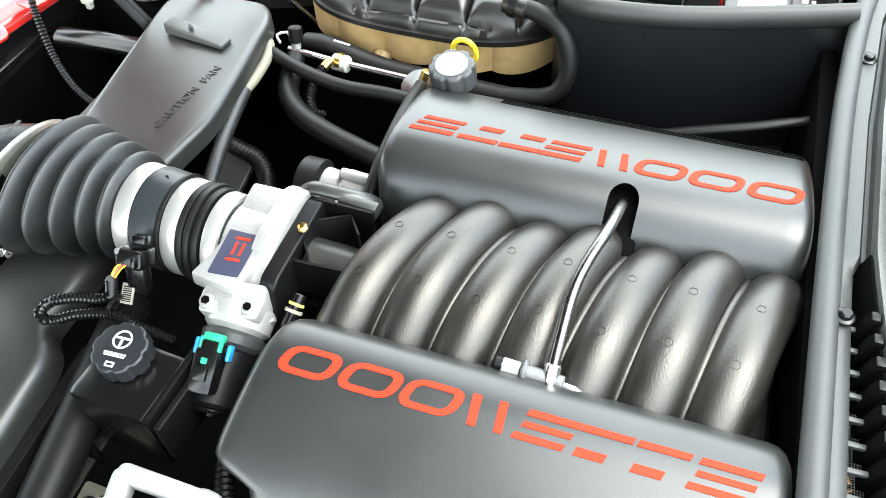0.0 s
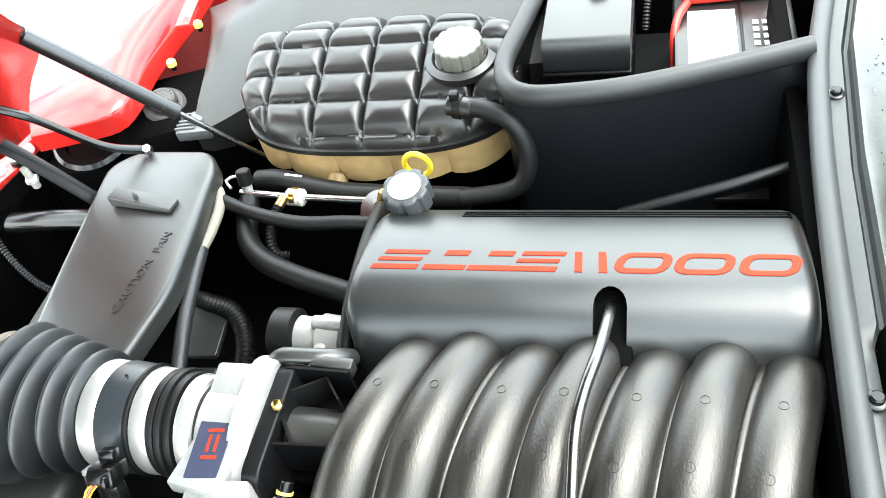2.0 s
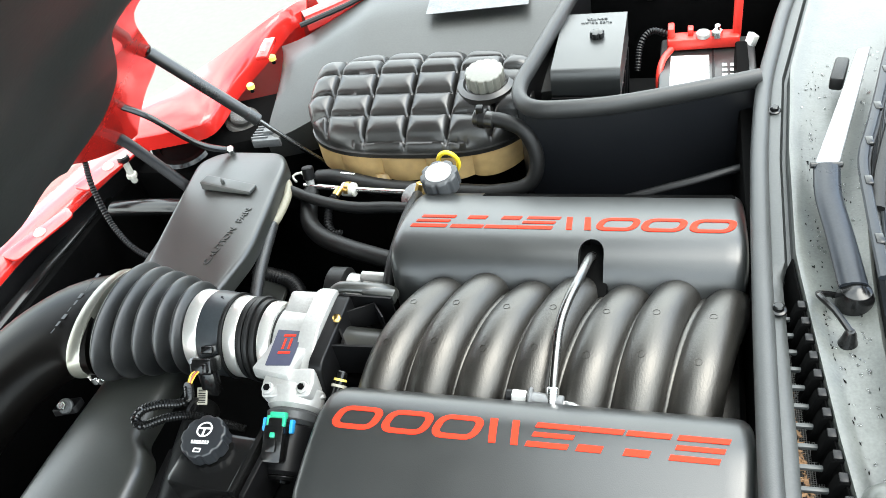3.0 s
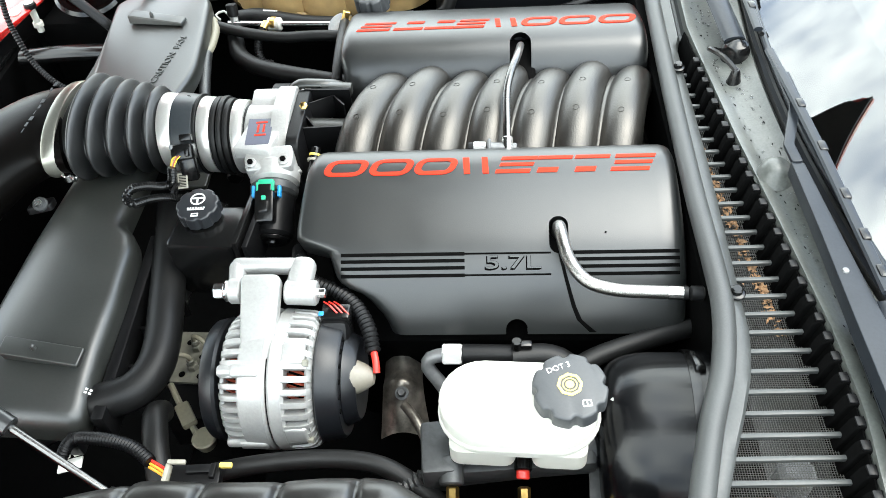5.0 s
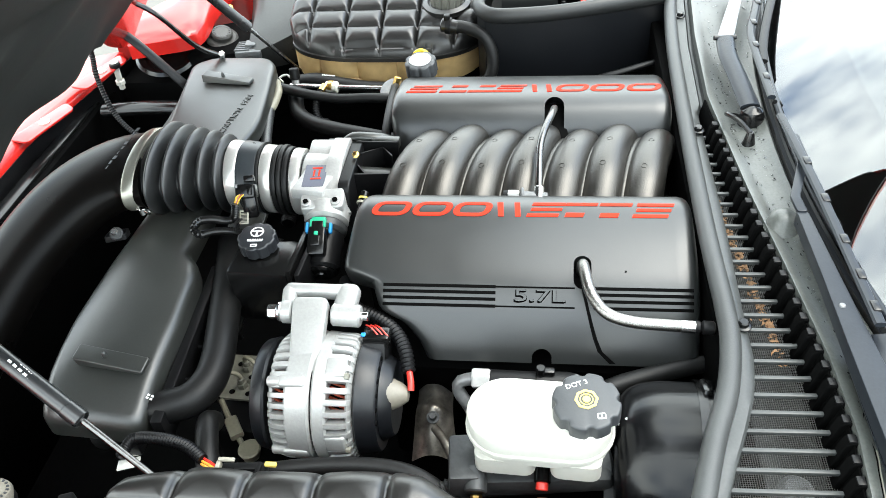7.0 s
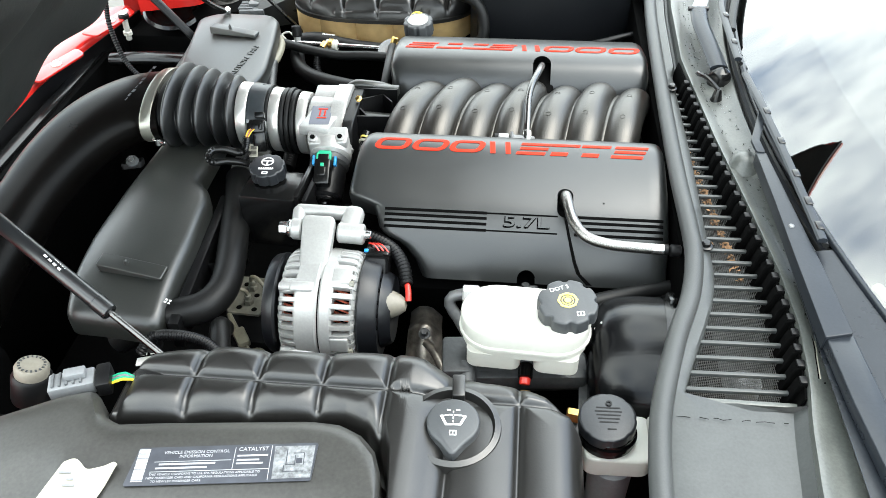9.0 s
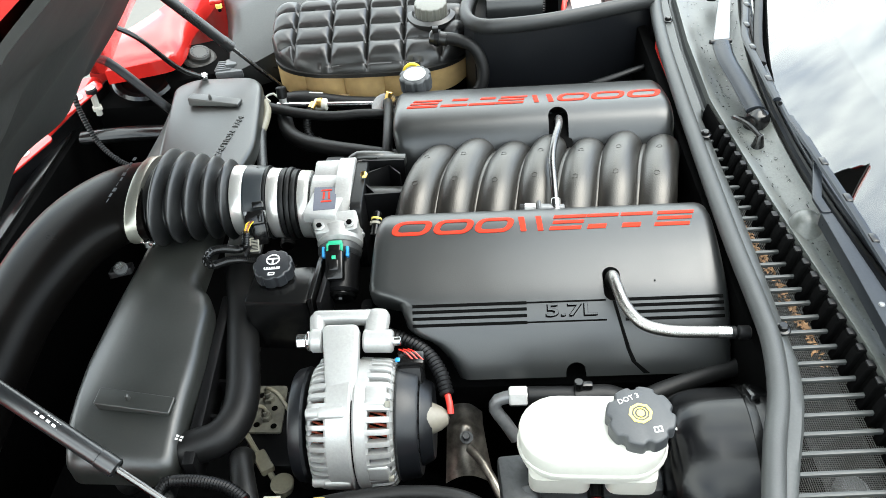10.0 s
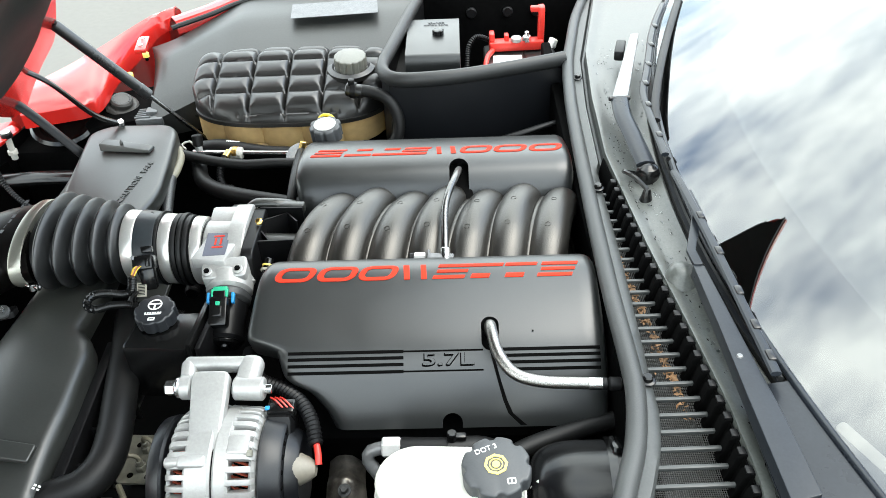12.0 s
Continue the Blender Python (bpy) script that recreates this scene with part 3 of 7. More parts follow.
part("near_wall", upright((-0.056, -0.035), (0.012, -0.032), 0.820, 0.873), M_black, manifold)
part("far_wall", upright((-0.058, 0.047), (0.010, 0.045), 0.830, 0.880), M_black, manifold)
for a, b in (((-0.056, 0.020), (-0.015, 0.042)), ((-0.015, 0.042), (0.004, 0.018)), ((-0.050, -0.004), (-0.030, -0.033))):
    part("rib", upright(a, b, 0.835, 0.872, 0.0022), M_black, manifold)
part("neck", tube([(-0.052, -0.002, 0.828), (0.0, -0.002, 0.825), (0.06, 0, 0.82)], 0.030, 24), M_shroud, manifold, "grey inlet neck inside the bracket")
part("neck_floor", rbox((-0.015, 0.005, 0.80), (0.09, 0.09, 0.01), 0.002), M_dark, manifold)
part("rail_block", rbox((-0.011, 0.055, 0.873), (0.046, 0.013, 0.017), 0.002, (0, 0, -4)), M_shroud, manifold)

# ---- crossover fuel pipe and its fitting ----
pipe = thing("fuel_crossover_pipe", (0.25, 0, 0.90), "bright steel fuel pipe crossing over the intake runners", "pipe")
part("pipe", tube([(0.262, 0.150, 0.868), (0.262, 0.128, 0.887), (0.2615, 0.104, 0.905), (0.256, 0.055, 0.921), (0.246, 0.015, 0.920), (0.240, -0.02, 0.912), (0.2395, -0.07, 0.895), (0.2395, -0.094, 0.882)], 0.0056, 14), M_pipe, pipe)
part("elbow", rod((0.2395, -0.085, 0.888), (0.2395, -0.102, 0.874), 0.008), M_steel, pipe)
part("fitting", rod((0.212, -0.096, 0.878), (0.252, -0.097, 0.876), 0.0085), M_dullmetal, pipe, "grey metal quick fitting")
part("collar", rod((0.213, -0.096, 0.878), (0.218, -0.096, 0.878), 0.0135), M_dullmetal, pipe)
part("nut", rod((0.194, -0.094, 0.878), (0.211, -0.095, 0.878), 0.0085, seg=6), M_disc, pipe, "white plastic end")
part("nut_end", rod((0.187, -0.094, 0.878), (0.195, -0.094, 0.878), 0.0075, seg=12), M_black, pipe)
part("line", tube([(0.252, -0.097, 0.876), (0.272, -0.102, 0.874), (0.285, -0.125, 0.85)], 0.003, 8), M_steel, pipe)

# ---- braided hose ----
hose = thing("braided_hose", (0.36, -0.30, 0.87), "braided stainless fuel hose lying over the engine cover", "hose")
part("braid", tube([(0.298, -0.240, 0.862), (0.298, -0.254, 0.889), (0.300, -0.275, 0.893), (0.307, -0.305, 0.886), (0.325, -0.330, 0.878), (0.355, -0.341, 0.875), (0.395, -0.344, 0.874), (0.415, -0.345, 0.874)], 0.0075, 16, 0.005), M_braid, hose)
part("ferrule", rod((0.412, -0.345, 0.874), (0.430, -0.346, 0.874), 0.0078), M_steel, hose, "bright steel ferrule")
part("end_fitting", lathe([(0.006, 0), (0.008, 0.002), (0.008, 0.006), (0.006, 0.008), (0.0085, 0.010), (0.0085, 0.022), (0.006, 0.024)], axis((0.428, -0.346, 0.874), (0.47, -0.348, 0.874)), 18), M_black, hose)

# ---- throttle body ----
tb = thing("throttle_body", (-0.09, 0, 0.79), "bright cast aluminium throttle body with navy badge plate", "throttle body")
YZ = Matrix(((0, 0, 1, 0), (1, 0, 0, 0), (0, 1, 0, 0), (0, 0, 0, 1)))
part("barrel", rod((-0.140, -0.005, 0.834), (-0.066, -0.005, 0.832), 0.0500, seg=40), M_alu, tb)
part("flange", prism(rounded([(-0.085, 0.785), (-0.080, 0.862), (-0.02, 0.890), (0.045, 0.890), (0.070, 0.868), (0.075, 0.79), (0, 0.765)], 0.016), -0.092, -0.067, YZ, 0.003), M_alu, tb)
part("top_block", rbox((-0.110, 0.026, 0.868), (0.045, 0.045, 0.030), 0.005, (8, 0, 0)), M_alu, tb)
part("plate_seat", rbox((-0.104, -0.045, 0.869), (0.052, 0.095, 0.018), 0.003, (-6, 0, -8)), M_alu, tb)
plate_m = frame_at((-0.1045, -0.045, 0.8795), (0.10, -1, 0.07), (0.02, 0.03, 1))
plate = part("badge_plate", prism(rounded([(-0.035, -0.019), (0.035, -0.019), (0.035, 0.014), (-0.035, 0.016)], 0.002), 0, 0.0016, plate_m), M_navy, tb, "dark navy badge plate")
part("badge_bars", flat_bars([(-0.015, 0.0, 0.0035, 0.016), (-0.001, 0.004, 0.018, 0.0028), (-0.001, -0.004, 0.018, 0.0028), (0.014, 0.0, 0.0035, 0.016)],
                             plate_m @ Matrix.Translation((0.0, 0, 0.0016))), M_letter, plate, "red badge bars")
part("plate_ledge", rbox((-0.1265, -0.040, 0.872), (0.006, 0.085, 0.012), 0.002, (-4, 0, -6)), M_alu, tb)
part("front_block", prism(rounded([(-0.031, -0.014), (0.031, -0.014), (0.034, 0.006), (0.031, 0.024), (-0.032, 0.024), (-0.034, 0.004)], 0.005), -0.030, 0.0, frame_at((-0.085, -0.102, 0.872), (1, 0.10, 0), (0, -0.22, 1)), 0.003), M_alu, tb)
part("throttle_housing", rod((-0.083, -0.085, 0.846), (-0.082, -0.114, 0.8345), 0.0345, 0.0340, 36), M_alu, tb)
part("housing_rim", rod((-0.082, -0.113, 0.835), (-0.0815, -0.130, 0.828), 0.0330, 0.0320, 36), M_cast, tb, "dull grey rim below the casting")
for x, y in ((-0.108, -0.105), (-0.064, -0.100)):
    part("screw_boss", rod((x, y, 0.862), (x, y - 0.004, 0.8755), 0.0075, seg=20), M_alu, tb)
    part("screw", rod((x, y - 0.004, 0.8745), (x, y - 0.0047, 0.8785), 0.0042, seg=6), M_dark, tb, "dark recessed screw")
for y, z in ((-0.060, 0.870), (-0.086, 0.850), (-0.104, 0.832)):
    part("side_bolt", rod((-0.068, y, z), (-0.056, y - 0.002, z), 0.0058, seg=12), M_steel, tb, "bright side bolt")
part("side_lug", rod((-0.064, -0.088, 0.845), (-0.052, -0.098, 0.838), 0.010), M_alu, tb)
motor = part("motor", rod((-0.0815, -0.128, 0.829), (-0.079, -0.184, 0.803), 0.0290, 0.0275, 32), M_black, tb, "black plastic throttle motor")
part("motor_cap", rod((-0.079, -0.183, 0.8035), (-0.0788, -0.189, 0.8007), 0.024, seg=28), M_gloss, motor)
part("motor_tip", lathe([(0.009, 0), (0.008, 0.003), (0, 0.005)], axis((-0.0788, -0.189, 0.8007), (-0.0786, -0.20, 0.795)), 18), M_gloss, motor)
part("plug", join(rbox((-0.0815, -0.168, 0.846), (0.026, 0.044, 0.024), 0.004, (32, 0, 2)), rbox((-0.0815, -0.154, 0.860), (0.018, 0.022, 0.012), 0.002, (32, 0, 2)), rbox((-0.0815, -0.176, 0.856), (0.014, 0.016, 0.006), 0.002, (32, 0, 2))), M_gloss, motor)
for x in (-0.099, -0.064):
    part("blue_lock", rbox((x, -0.149, 0.857), (0.0045, 0.016, 0.009), 0.0015, (32, 0, 2)), M_blue, motor, "blue connector lock")
part("green_seal", rbox((-0.0815, -0.141, 0.866), (0.021, 0.008, 0.010), 0.002, (32, 0, 2)), M_green, motor, "green connector seal")
for x in (-0.0915, -0.0715):
    part("green_tab", rbox((x, -0.149, 0.866), (0.004, 0.012, 0.005), 0.001, (32, 0, 2)), M_green, motor)
part("lock_tab", rbox((-0.0815, -0.166, 0.862), (0.006, 0.006, 0.004), 0.001, (32, 0, 2)), M_green, motor)

# ---- air intake: duct, bellows, clamps, air meter ----
intake = thing("air_intake_duct", (-0.3, 0, 0.75), "ribbed black rubber air intake duct with steel band clamps", "air intake")


def oval_rings(stations, seg=48):
    """A body of oval rings across x: (x, y, z, ry, rz, lean)."""
    bm = bmesh.new()
    rings = []
    for x, y, z, ry, rz, lean in stations:
        rings.append([bm.verts.new((x + lean * math.sin(a) * rz + 0.12 * math.cos(a) * ry * lean, y + ry * math.cos(a), z + rz * math.sin(a))) for a in np.linspace(0, 2 * math.pi, seg, endpoint=False)])
    for a, b in zip(rings, rings[1:]):
        for k in range(seg):
            bm.faces.new((a[k], a[(k + 1) % seg], b[(k + 1) % seg], b[k]))
    bm.faces.new(rings[0])
    bm.faces.new(rings[-1])
    return bm


def along(x, values):
    """A value of the intake's axis or girth at x, from the wide clamp to the throttle body."""
    return lerp(x, [-0.412, -0.398, -0.362, -0.292, -0.252, -0.190, -0.130], values)


def intake_ring(x, grow=0.0):
    return (x, along(x, [-0.020, -0.018, -0.008, 0.000, -0.003, -0.002, -0.004]), along(x, [0.872, 0.871, 0.867, 0.855, 0.848, 0.839, 0.834]),
            along(x, [0.090, 0.089, 0.084, 0.062, 0.0550, 0.0525, 0.0510]) + grow, along(x, [0.046, 0.046, 0.050, 0.052, 0.0540, 0.0530, 0.0510]) + grow, 0.0)


def band(x0, x1, proud, lip=0.0015):
    """A hoop round the intake from x0 to x1."""
    return oval_rings([intake_ring(x0, proud - 0.004), intake_ring(x0 + 0.0004, proud - 0.0006), intake_ring(x0 + lip, proud), intake_ring(x1 - lip, proud), intake_ring(x1 - 0.0004, proud - 0.0006), intake_ring(x1, proud - 0.004)], 64)


def bellows_stations(n=150, folds=5.0):
    out = []
    for k in range(n + 1):
        t = k / n
        f = max(0.0, (t - 0.07) / 0.93)
        w = (0.5 - 0.5 * math.cos(2 * math.pi * folds * f)) ** 0.8
        out.append(intake_ring(-0.384 + 0.130 * t, -0.0065 + 0.0205 * w * (1.0 - 0.22 * t)))
    return out


part("bellows", oval_rings(bellows_stations(), 64), M_bellow, intake)
part("clamp", band(-0.400, -0.383, 0.004), M_oldband, intake, "dull steel band clamp")
part("clamp_screw", join(rod((-0.388, -0.098, 0.851), (-0.370, -0.100, 0.847), 0.0045), rod((-0.379, -0.101, 0.854), (-0.379, -0.101, 0.842), 0.0055), ring(0.003, 0.0065, 0.002, axis((-0.370, -0.100, 0.847), (-0.36, -0.101, 0.846)), 14)), M_steel, intake)
part("sleeve", oval_rings([intake_ring(x, -0.003) for x in np.linspace(-0.256, -0.130, 8)], 64), M_rubber, intake)
for x0, x1, proud in ((-0.256, -0.237, 0.0025), (-0.201, -0.183, 0.003), (-0.153, -0.136, 0.003)):
    part("clamp", band(x0, x1, proud), M_clamp, intake, "steel band clamp")
for x0, x1, proud, mt in ((-0.236, -0.206, 0.0045, M_meter), (-0.205, -0.2015, 0.006, M_rubber), (-0.182, -0.174, 0.0045, M_rubber), (-0.172, -0.165, 0.0065, M_rubber), (-0.164, -0.156, 0.004, M_rubber)):
    part("ring", band(x0, x1, proud, 0.003), mt, intake)
for k in range(4):
    part("moulded_mark", flat_bars([(0, 0, 0.006, 0.0035), (0.0012, 0.0032, 0.0035, 0.0012)], frame_at((-0.219, 0.012 - 0.016 * k, 0.8985 - 0.0018 * k * k), (0, -1, -0.2), (0, -0.12 * k, 1)), 0.0008), M_black, intake)
sensor = part("air_meter_plug", join(rbox((-0.209, -0.080, 0.872), (0.030, 0.032, 0.022), 0.004, (-38, 0, 8)), rbox((-0.206, -0.066, 0.886), (0.016, 0.014, 0.010), 0.002, (-38, 0, 8)), rbox((-0.199, -0.088, 0.878), (0.006, 0.024, 0.012), 0.002, (-38, 0, 8)), rbox((-0.204, -0.092, 0.852), (0.022, 0.016, 0.034), 0.003, (-20, 0, 8))), M_gloss, intake, "black sensor plug with coloured wires")
part("plug_clip", join(rbox((-0.216, -0.090, 0.880), (0.012, 0.005, 0.018), 0.002, (-38, 0, 8)), rbox((-0.221, -0.084, 0.884), (0.005, 0.014, 0.006), 0.001, (-38, 0, 8))), M_greyplug, sensor, "grey plug clip")
for k, mt in enumerate((M_yellow, M_orange, M_cream, M_copper, M_yellow)):
    part("wire", tube([(-0.213 + 0.002 * k, -0.090, 0.878), (-0.219 + 0.0018 * k, -0.101, 0.876 + 0.001 * (k % 2)), (-0.221 + 0.0010 * k, -0.112, 0.868)], 0.0008, 6), mt, sensor)
part("duct", tube([(-0.386, -0.018, 0.871), (-0.440, -0.030, 0.868), (-0.495, -0.078, 0.855), (-0.535, -0.155, 0.832), (-0.562, -0.260, 0.798), (-0.590, -0.42, 0.735), (-0.61, -0.55, 0.68)], lambda t: 0.087 - 0.033 * min(1.0, 2.2 * t), 40, 0.012, flat=lambda t: 0.52 + 0.43 * min(1.0, 2.0 * t)), M_duct, intake, "smooth black plastic inlet duct")
part("embossed_marks", flat_bars([(-0.050 + 0.0125 * k, 0.001 * (k % 2), 0.008, 0.0012 + 0.002 * (k % 3)) for k in range(9)], frame_at((-0.420, -0.026, 0.9160), (0.12, 1, 0), (-0.05, -0.05, 1)), 0.0008), M_cap, intake)

# ---- radiator fan shrouds ----
def build_shroud(side):
    word = "with raised warning lettering" if side > 0 else "with a moulded tab"
    sh = thing("fan_shroud", (-0.37, side * 0.25, 0.72), "matt black plastic fan shroud cover " + word, "fan shroud", "fan shrouds")
    if side > 0:
        poly = [(-0.420, 0.03), (-0.290, 0.03), (-0.280, 0.10), (-0.268, 0.17), (-0.283, 0.30), (-0.298, 0.400), (-0.325, 0.440), (-0.445, 0.444), (-0.480, 0.405), (-0.466, 0.33), (-0.448, 0.20)]
    else:
        poly = [(-0.412, -0.30), (-0.410, -0.40), (-0.398, -0.458), (-0.262, -0.460), (-0.258, -0.30), (-0.266, -0.200), (-0.276, -0.172), (-0.296, -0.155), (-0.300, 0.04), (-0.40, 0.04)]
    tall = 0.030 if side > 0 else 0.036
    bm = prism(rounded(poly, 0.034 if side > 0 else 0.020, 6), 0.0, tall, None, 0.010 if side > 0 else 0.018, 5)
    top = 0.840 if side > 0 else 0.824
    for k in range(1, 12):
        bmesh.ops.bisect_plane(bm, geom=bm.verts[:] + bm.edges[:] + bm.faces[:], plane_co=(0, side * 0.04 * k, 0), plane_no=(0, 1, 0))
    for k in range(1, 8):
        bmesh.ops.bisect_plane(bm, geom=bm.verts[:] + bm.edges[:] + bm.faces[:], plane_co=(-0.480 + 0.026 * k, 0, 0), plane_no=(1, 0, 0))
    for v in bm.verts:
        far = max(0.0, abs(v.co.y) - 0.30)
        v.co.z += top - tall - (0.5 * far * far if side > 0 else 1.3 * far * far + 3.0 * max(0.0, -0.365 - v.co.x) ** 2) - (0.0 if side > 0 else 0.05) * max(0, 0.2 - abs(v.co.y)) - (0.0 if side > 0 else 0.7 * max(0.0, v.co.x + 0.40) ** 2)
    if side > 0:
        for v in bm.verts:
            if v.co.z < top - 0.018 and v.co.x < -0.38:
                v.co.x -= 0.02 + 0.16 * max(0.0, 0.42 - v.co.y)
                v.co.z -= 0.03
    part("shell", bm, M_shroud, sh)
    if side > 0:
        tab_c, turn = (-0.372, 0.318, 0.842), -8
    else:
        tab_c, turn = (-0.317, -0.382, 0.816), -8
    tab = prism(rounded([(-0.050, -0.012), (0.050, -0.012), (0.050, 0.012), (-0.050, 0.012)], 0.003), 0.0, 0.012, None, 0.002)
    for v in tab.verts:
        if v.co.z > 0.006:
            v.co.z -= 0.010 * (v.co.x + 0.05) / 0.1 - 0.003
    bmesh.ops.transform(tab, matrix=pose(*tab_c, -4 if side > 0 else 10, 0, turn), verts=tab.verts)
    tb_ = part("tab", tab, M_shroud, sh)
    part("pin", lathe([(0.0035, 0), (0.003, 0.006), (0, 0.012)], pose(tab_c[0] - 0.008, tab_c[1], tab_c[2] + 0.010), 10), M_shroud, tb_)
    if side > 0:
        part("raised_lettering", words("CAUTION  FAN", 0.0160, frame_at((-0.320, 0.200, 0.8405), (0.13, 1, 0), (0, 0, 1)), 0.0012, 1.22), M_shroud, sh)
    return sh


build_shroud(1)
build_shroud(-1)

# ---- power steering reservoir ----
def steering_icon(m, r):
    return join(ring(r * 0.82, r, 0.0006, m), flat_bars([(0, r * 0.15, r * 1.6, r * 0.22), (0, -r * 0.3, r * 0.25, r * 0.9)], m, 0.0006),
                flat_bars([(k * r * 0.35, -r * 1.55, r * 0.22, r * 0.22) for k in (-3, -2, -1, 0, 1, 2, 3)] + [(0, -r * 1.8, r * 2.2, r * 0.14)], m, 0.0006),
                flat_bars([(0, -r * 2.5, r * 0.8, r * 0.14), (0, -r * 2.9, r * 0.8, r * 0.14), (-r * 0.4, -r * 2.7, r * 0.14, r * 0.5), (r * 0.4, -r * 2.7, r * 0.14, r * 0.5)], m, 0.0006))


psr = thing("power_steering_reservoir", (-0.16, -0.19, 0.70), "black plastic power steering reservoir with a ribbed screw cap", "fluid reservoir")
part("body", rbox((-0.158, -0.192, 0.790), (0.094, 0.078, 0.10), 0.008, (0, 0, -4)), M_gloss, psr)
part("side_plate", rbox((-0.106, -0.190, 0.826), (0.008, 0.095, 0.05), 0.002, (0, 0, -4)), M_gloss, psr)
part("clip", rbox((-0.094, -0.196, 0.815), (0.008, 0.085, 0.06), 0.002, (0, 0, -4)), M_black, psr)
part("neck", rod((-0.167, -0.177, 0.835), (-0.167, -0.177, 0.850), 0.021), M_gloss, psr)
cap_m = frame_at((-0.167, -0.177, 0.846), (1, 0.05, 0), (0.0, -0.10, 1))
cap = part("cap", prism(lobed(0.0285, 9, 0.0022), 0, 0.020, cap_m, 0.003), M_lid, psr, "dark grey screw cap with white symbol")
part("cap_symbol", steering_icon(cap_m @ Matrix.Translation((0, 0.008, 0.0200)), 0.0100), M_print, cap)

# ---- alternator ----
alt = thing("alternator", (-0.03, -0.40, 0.66), "silver cast aluminium alternator with finned vents and copper windings", "alternator")
AC = Vector((0, -0.388, 0.772))
AX = Matrix.Translation(AC) @ pose(0, 0, 0, 0, 90, 0)


def alt_ring(x0, x1, r0, r1, seg=48):
    return lathe([(r0 - 0.003, x0), (r0, x0 + 0.003), (r1, x1 - 0.003), (r1 - 0.003, x1)], AX, seg)


def on_case(x, turn, r):
    """A spot on the case: x along the axle, r out from it, local z pointing out."""
    return Matrix.Translation(AC) @ Matrix.Translation((x, 0, 0)) @ Matrix.Rotation(math.radians(90 - turn), 4, "X") @ Matrix.Translation((0, 0, r))


def windings(x0, x1, r):
    coils = []
    for k in range(64):
        a0 = 2 * math.pi * k / 64
        pts = [(x0 + (x1 - x0) * u, AC.y + (r + 0.002 * math.sin(3.14 * u)) * math.cos(a0 + 0.16 * u), AC.z + (r + 0.002 * math.sin(3.14 * u)) * math.sin(a0 + 0.16 * u)) for u in (0, 0.5, 1)]
        coils.append(tube(pts, 0.0017, 5, 0.02))
    return join(*coils)


part("front_core", alt_ring(-0.086, -0.03, 0.055, 0.058), M_dark, alt)
part("front_winding", windings(-0.084, -0.052, 0.061), M_copper, alt, "red copper windings behind the vents")
part("stator_front", alt_ring(-0.066, -0.0335, 0.0825, 0.0840), M_alu, alt)
part("seam", alt_ring(-0.035, -0.029, 0.080, 0.080), M_dark, alt)
part("stator_rear", alt_ring(-0.0315, -0.013, 0.0840, 0.0830), M_alu, alt)
part("rear_core", alt_ring(-0.020, 0.014, 0.057, 0.055), M_dark, alt)
part("rear_winding", windings(-0.018, 0.013, 0.061), M_copper, alt, "red copper windings behind the vents")
part("front_rim", alt_ring(-0.0905, -0.083, 0.066, 0.074), M_alu, alt)
part("rear_rim", alt_ring(0.010, 0.0175, 0.078, 0.071), M_alu, alt)
FIN_FRONT = prism([(-0.060, 0.070), (-0.060, 0.0822), (-0.074, 0.0818), (-0.082, 0.0795), (-0.0875, 0.0745), (-0.0900, 0.067), (-0.084, 0.066)], -0.0032, 0.0032, pose(0, 0, 0, 90, 0, 0), 0.0014, 2)
FIN_REAR = prism([(-0.016, 0.070), (0.010, 0.067), (0.0172, 0.068), (0.0160, 0.0745), (0.0110, 0.0795), (0.004, 0.0815), (-0.016, 0.0825)], -0.0036, 0.0036, pose(0, 0, 0, 90, 0, 0), 0.0014, 2)
for proto, count in ((FIN_FRONT, 38), (FIN_REAR, 34)):
    for k in range(count):
        f = proto.copy()
        bmesh.ops.transform(f, matrix=Matrix.Translation(AC) @ Matrix.Rotation(2 * math.pi * (k + 0.3) / count, 4, "X"), verts=f.verts)
        part("fin", f, M_alu, alt)
    proto.free()
part("pulley_plate", alt_ring(-0.113, -0.094, 0.071, 0.074), M_altcase, alt, "black pulley shroud")
part("rear_cover", alt_ring(0.018, 0.046, 0.0745, 0.070), M_altcase, alt, "black plastic rear cover")
part("rear_step", alt_ring(0.044, 0.062, 0.056, 0.050), M_altcase, alt)
for k in range(9):
    a = 0.35 + k * 0.28
    # slots drawn as near-black blocks that carry the shade inside them
    part("rear_slot_shade", rbox((0.0445, AC.y - 0.063 * math.cos(a), AC.z + 0.063 * math.sin(a)), (0.006, 0.006, 0.004), 0.001), M_dark, alt)
part("rear_housing", rbox((0.034, -0.352, 0.812), (0.034, 0.050, 0.050), 0.008, (-30, 0, 0)), M_black, alt)
part("terminal_boot", lathe([(0.014, 0), (0.0215, 0.003), (0.0205, 0.014), (0.0145, 0.027), (0.0085, 0.035), (0, 0.037)], axis((0.046, -0.404, 0.798), (0.09, -0.404, 0.798)), 28), M_boot, alt, "beige rubber terminal boot")
part("mount_arm", prism(rounded([(-0.012, -0.055), (0.026, -0.055), (0.024, 0.05), (-0.024, 0.05)], 0.010), 0, 0.014, frame_at((-0.052, -0.358, 0.8515), (1, 0, 0), (0, -0.33, 1)), 0.004), M_alu, alt)
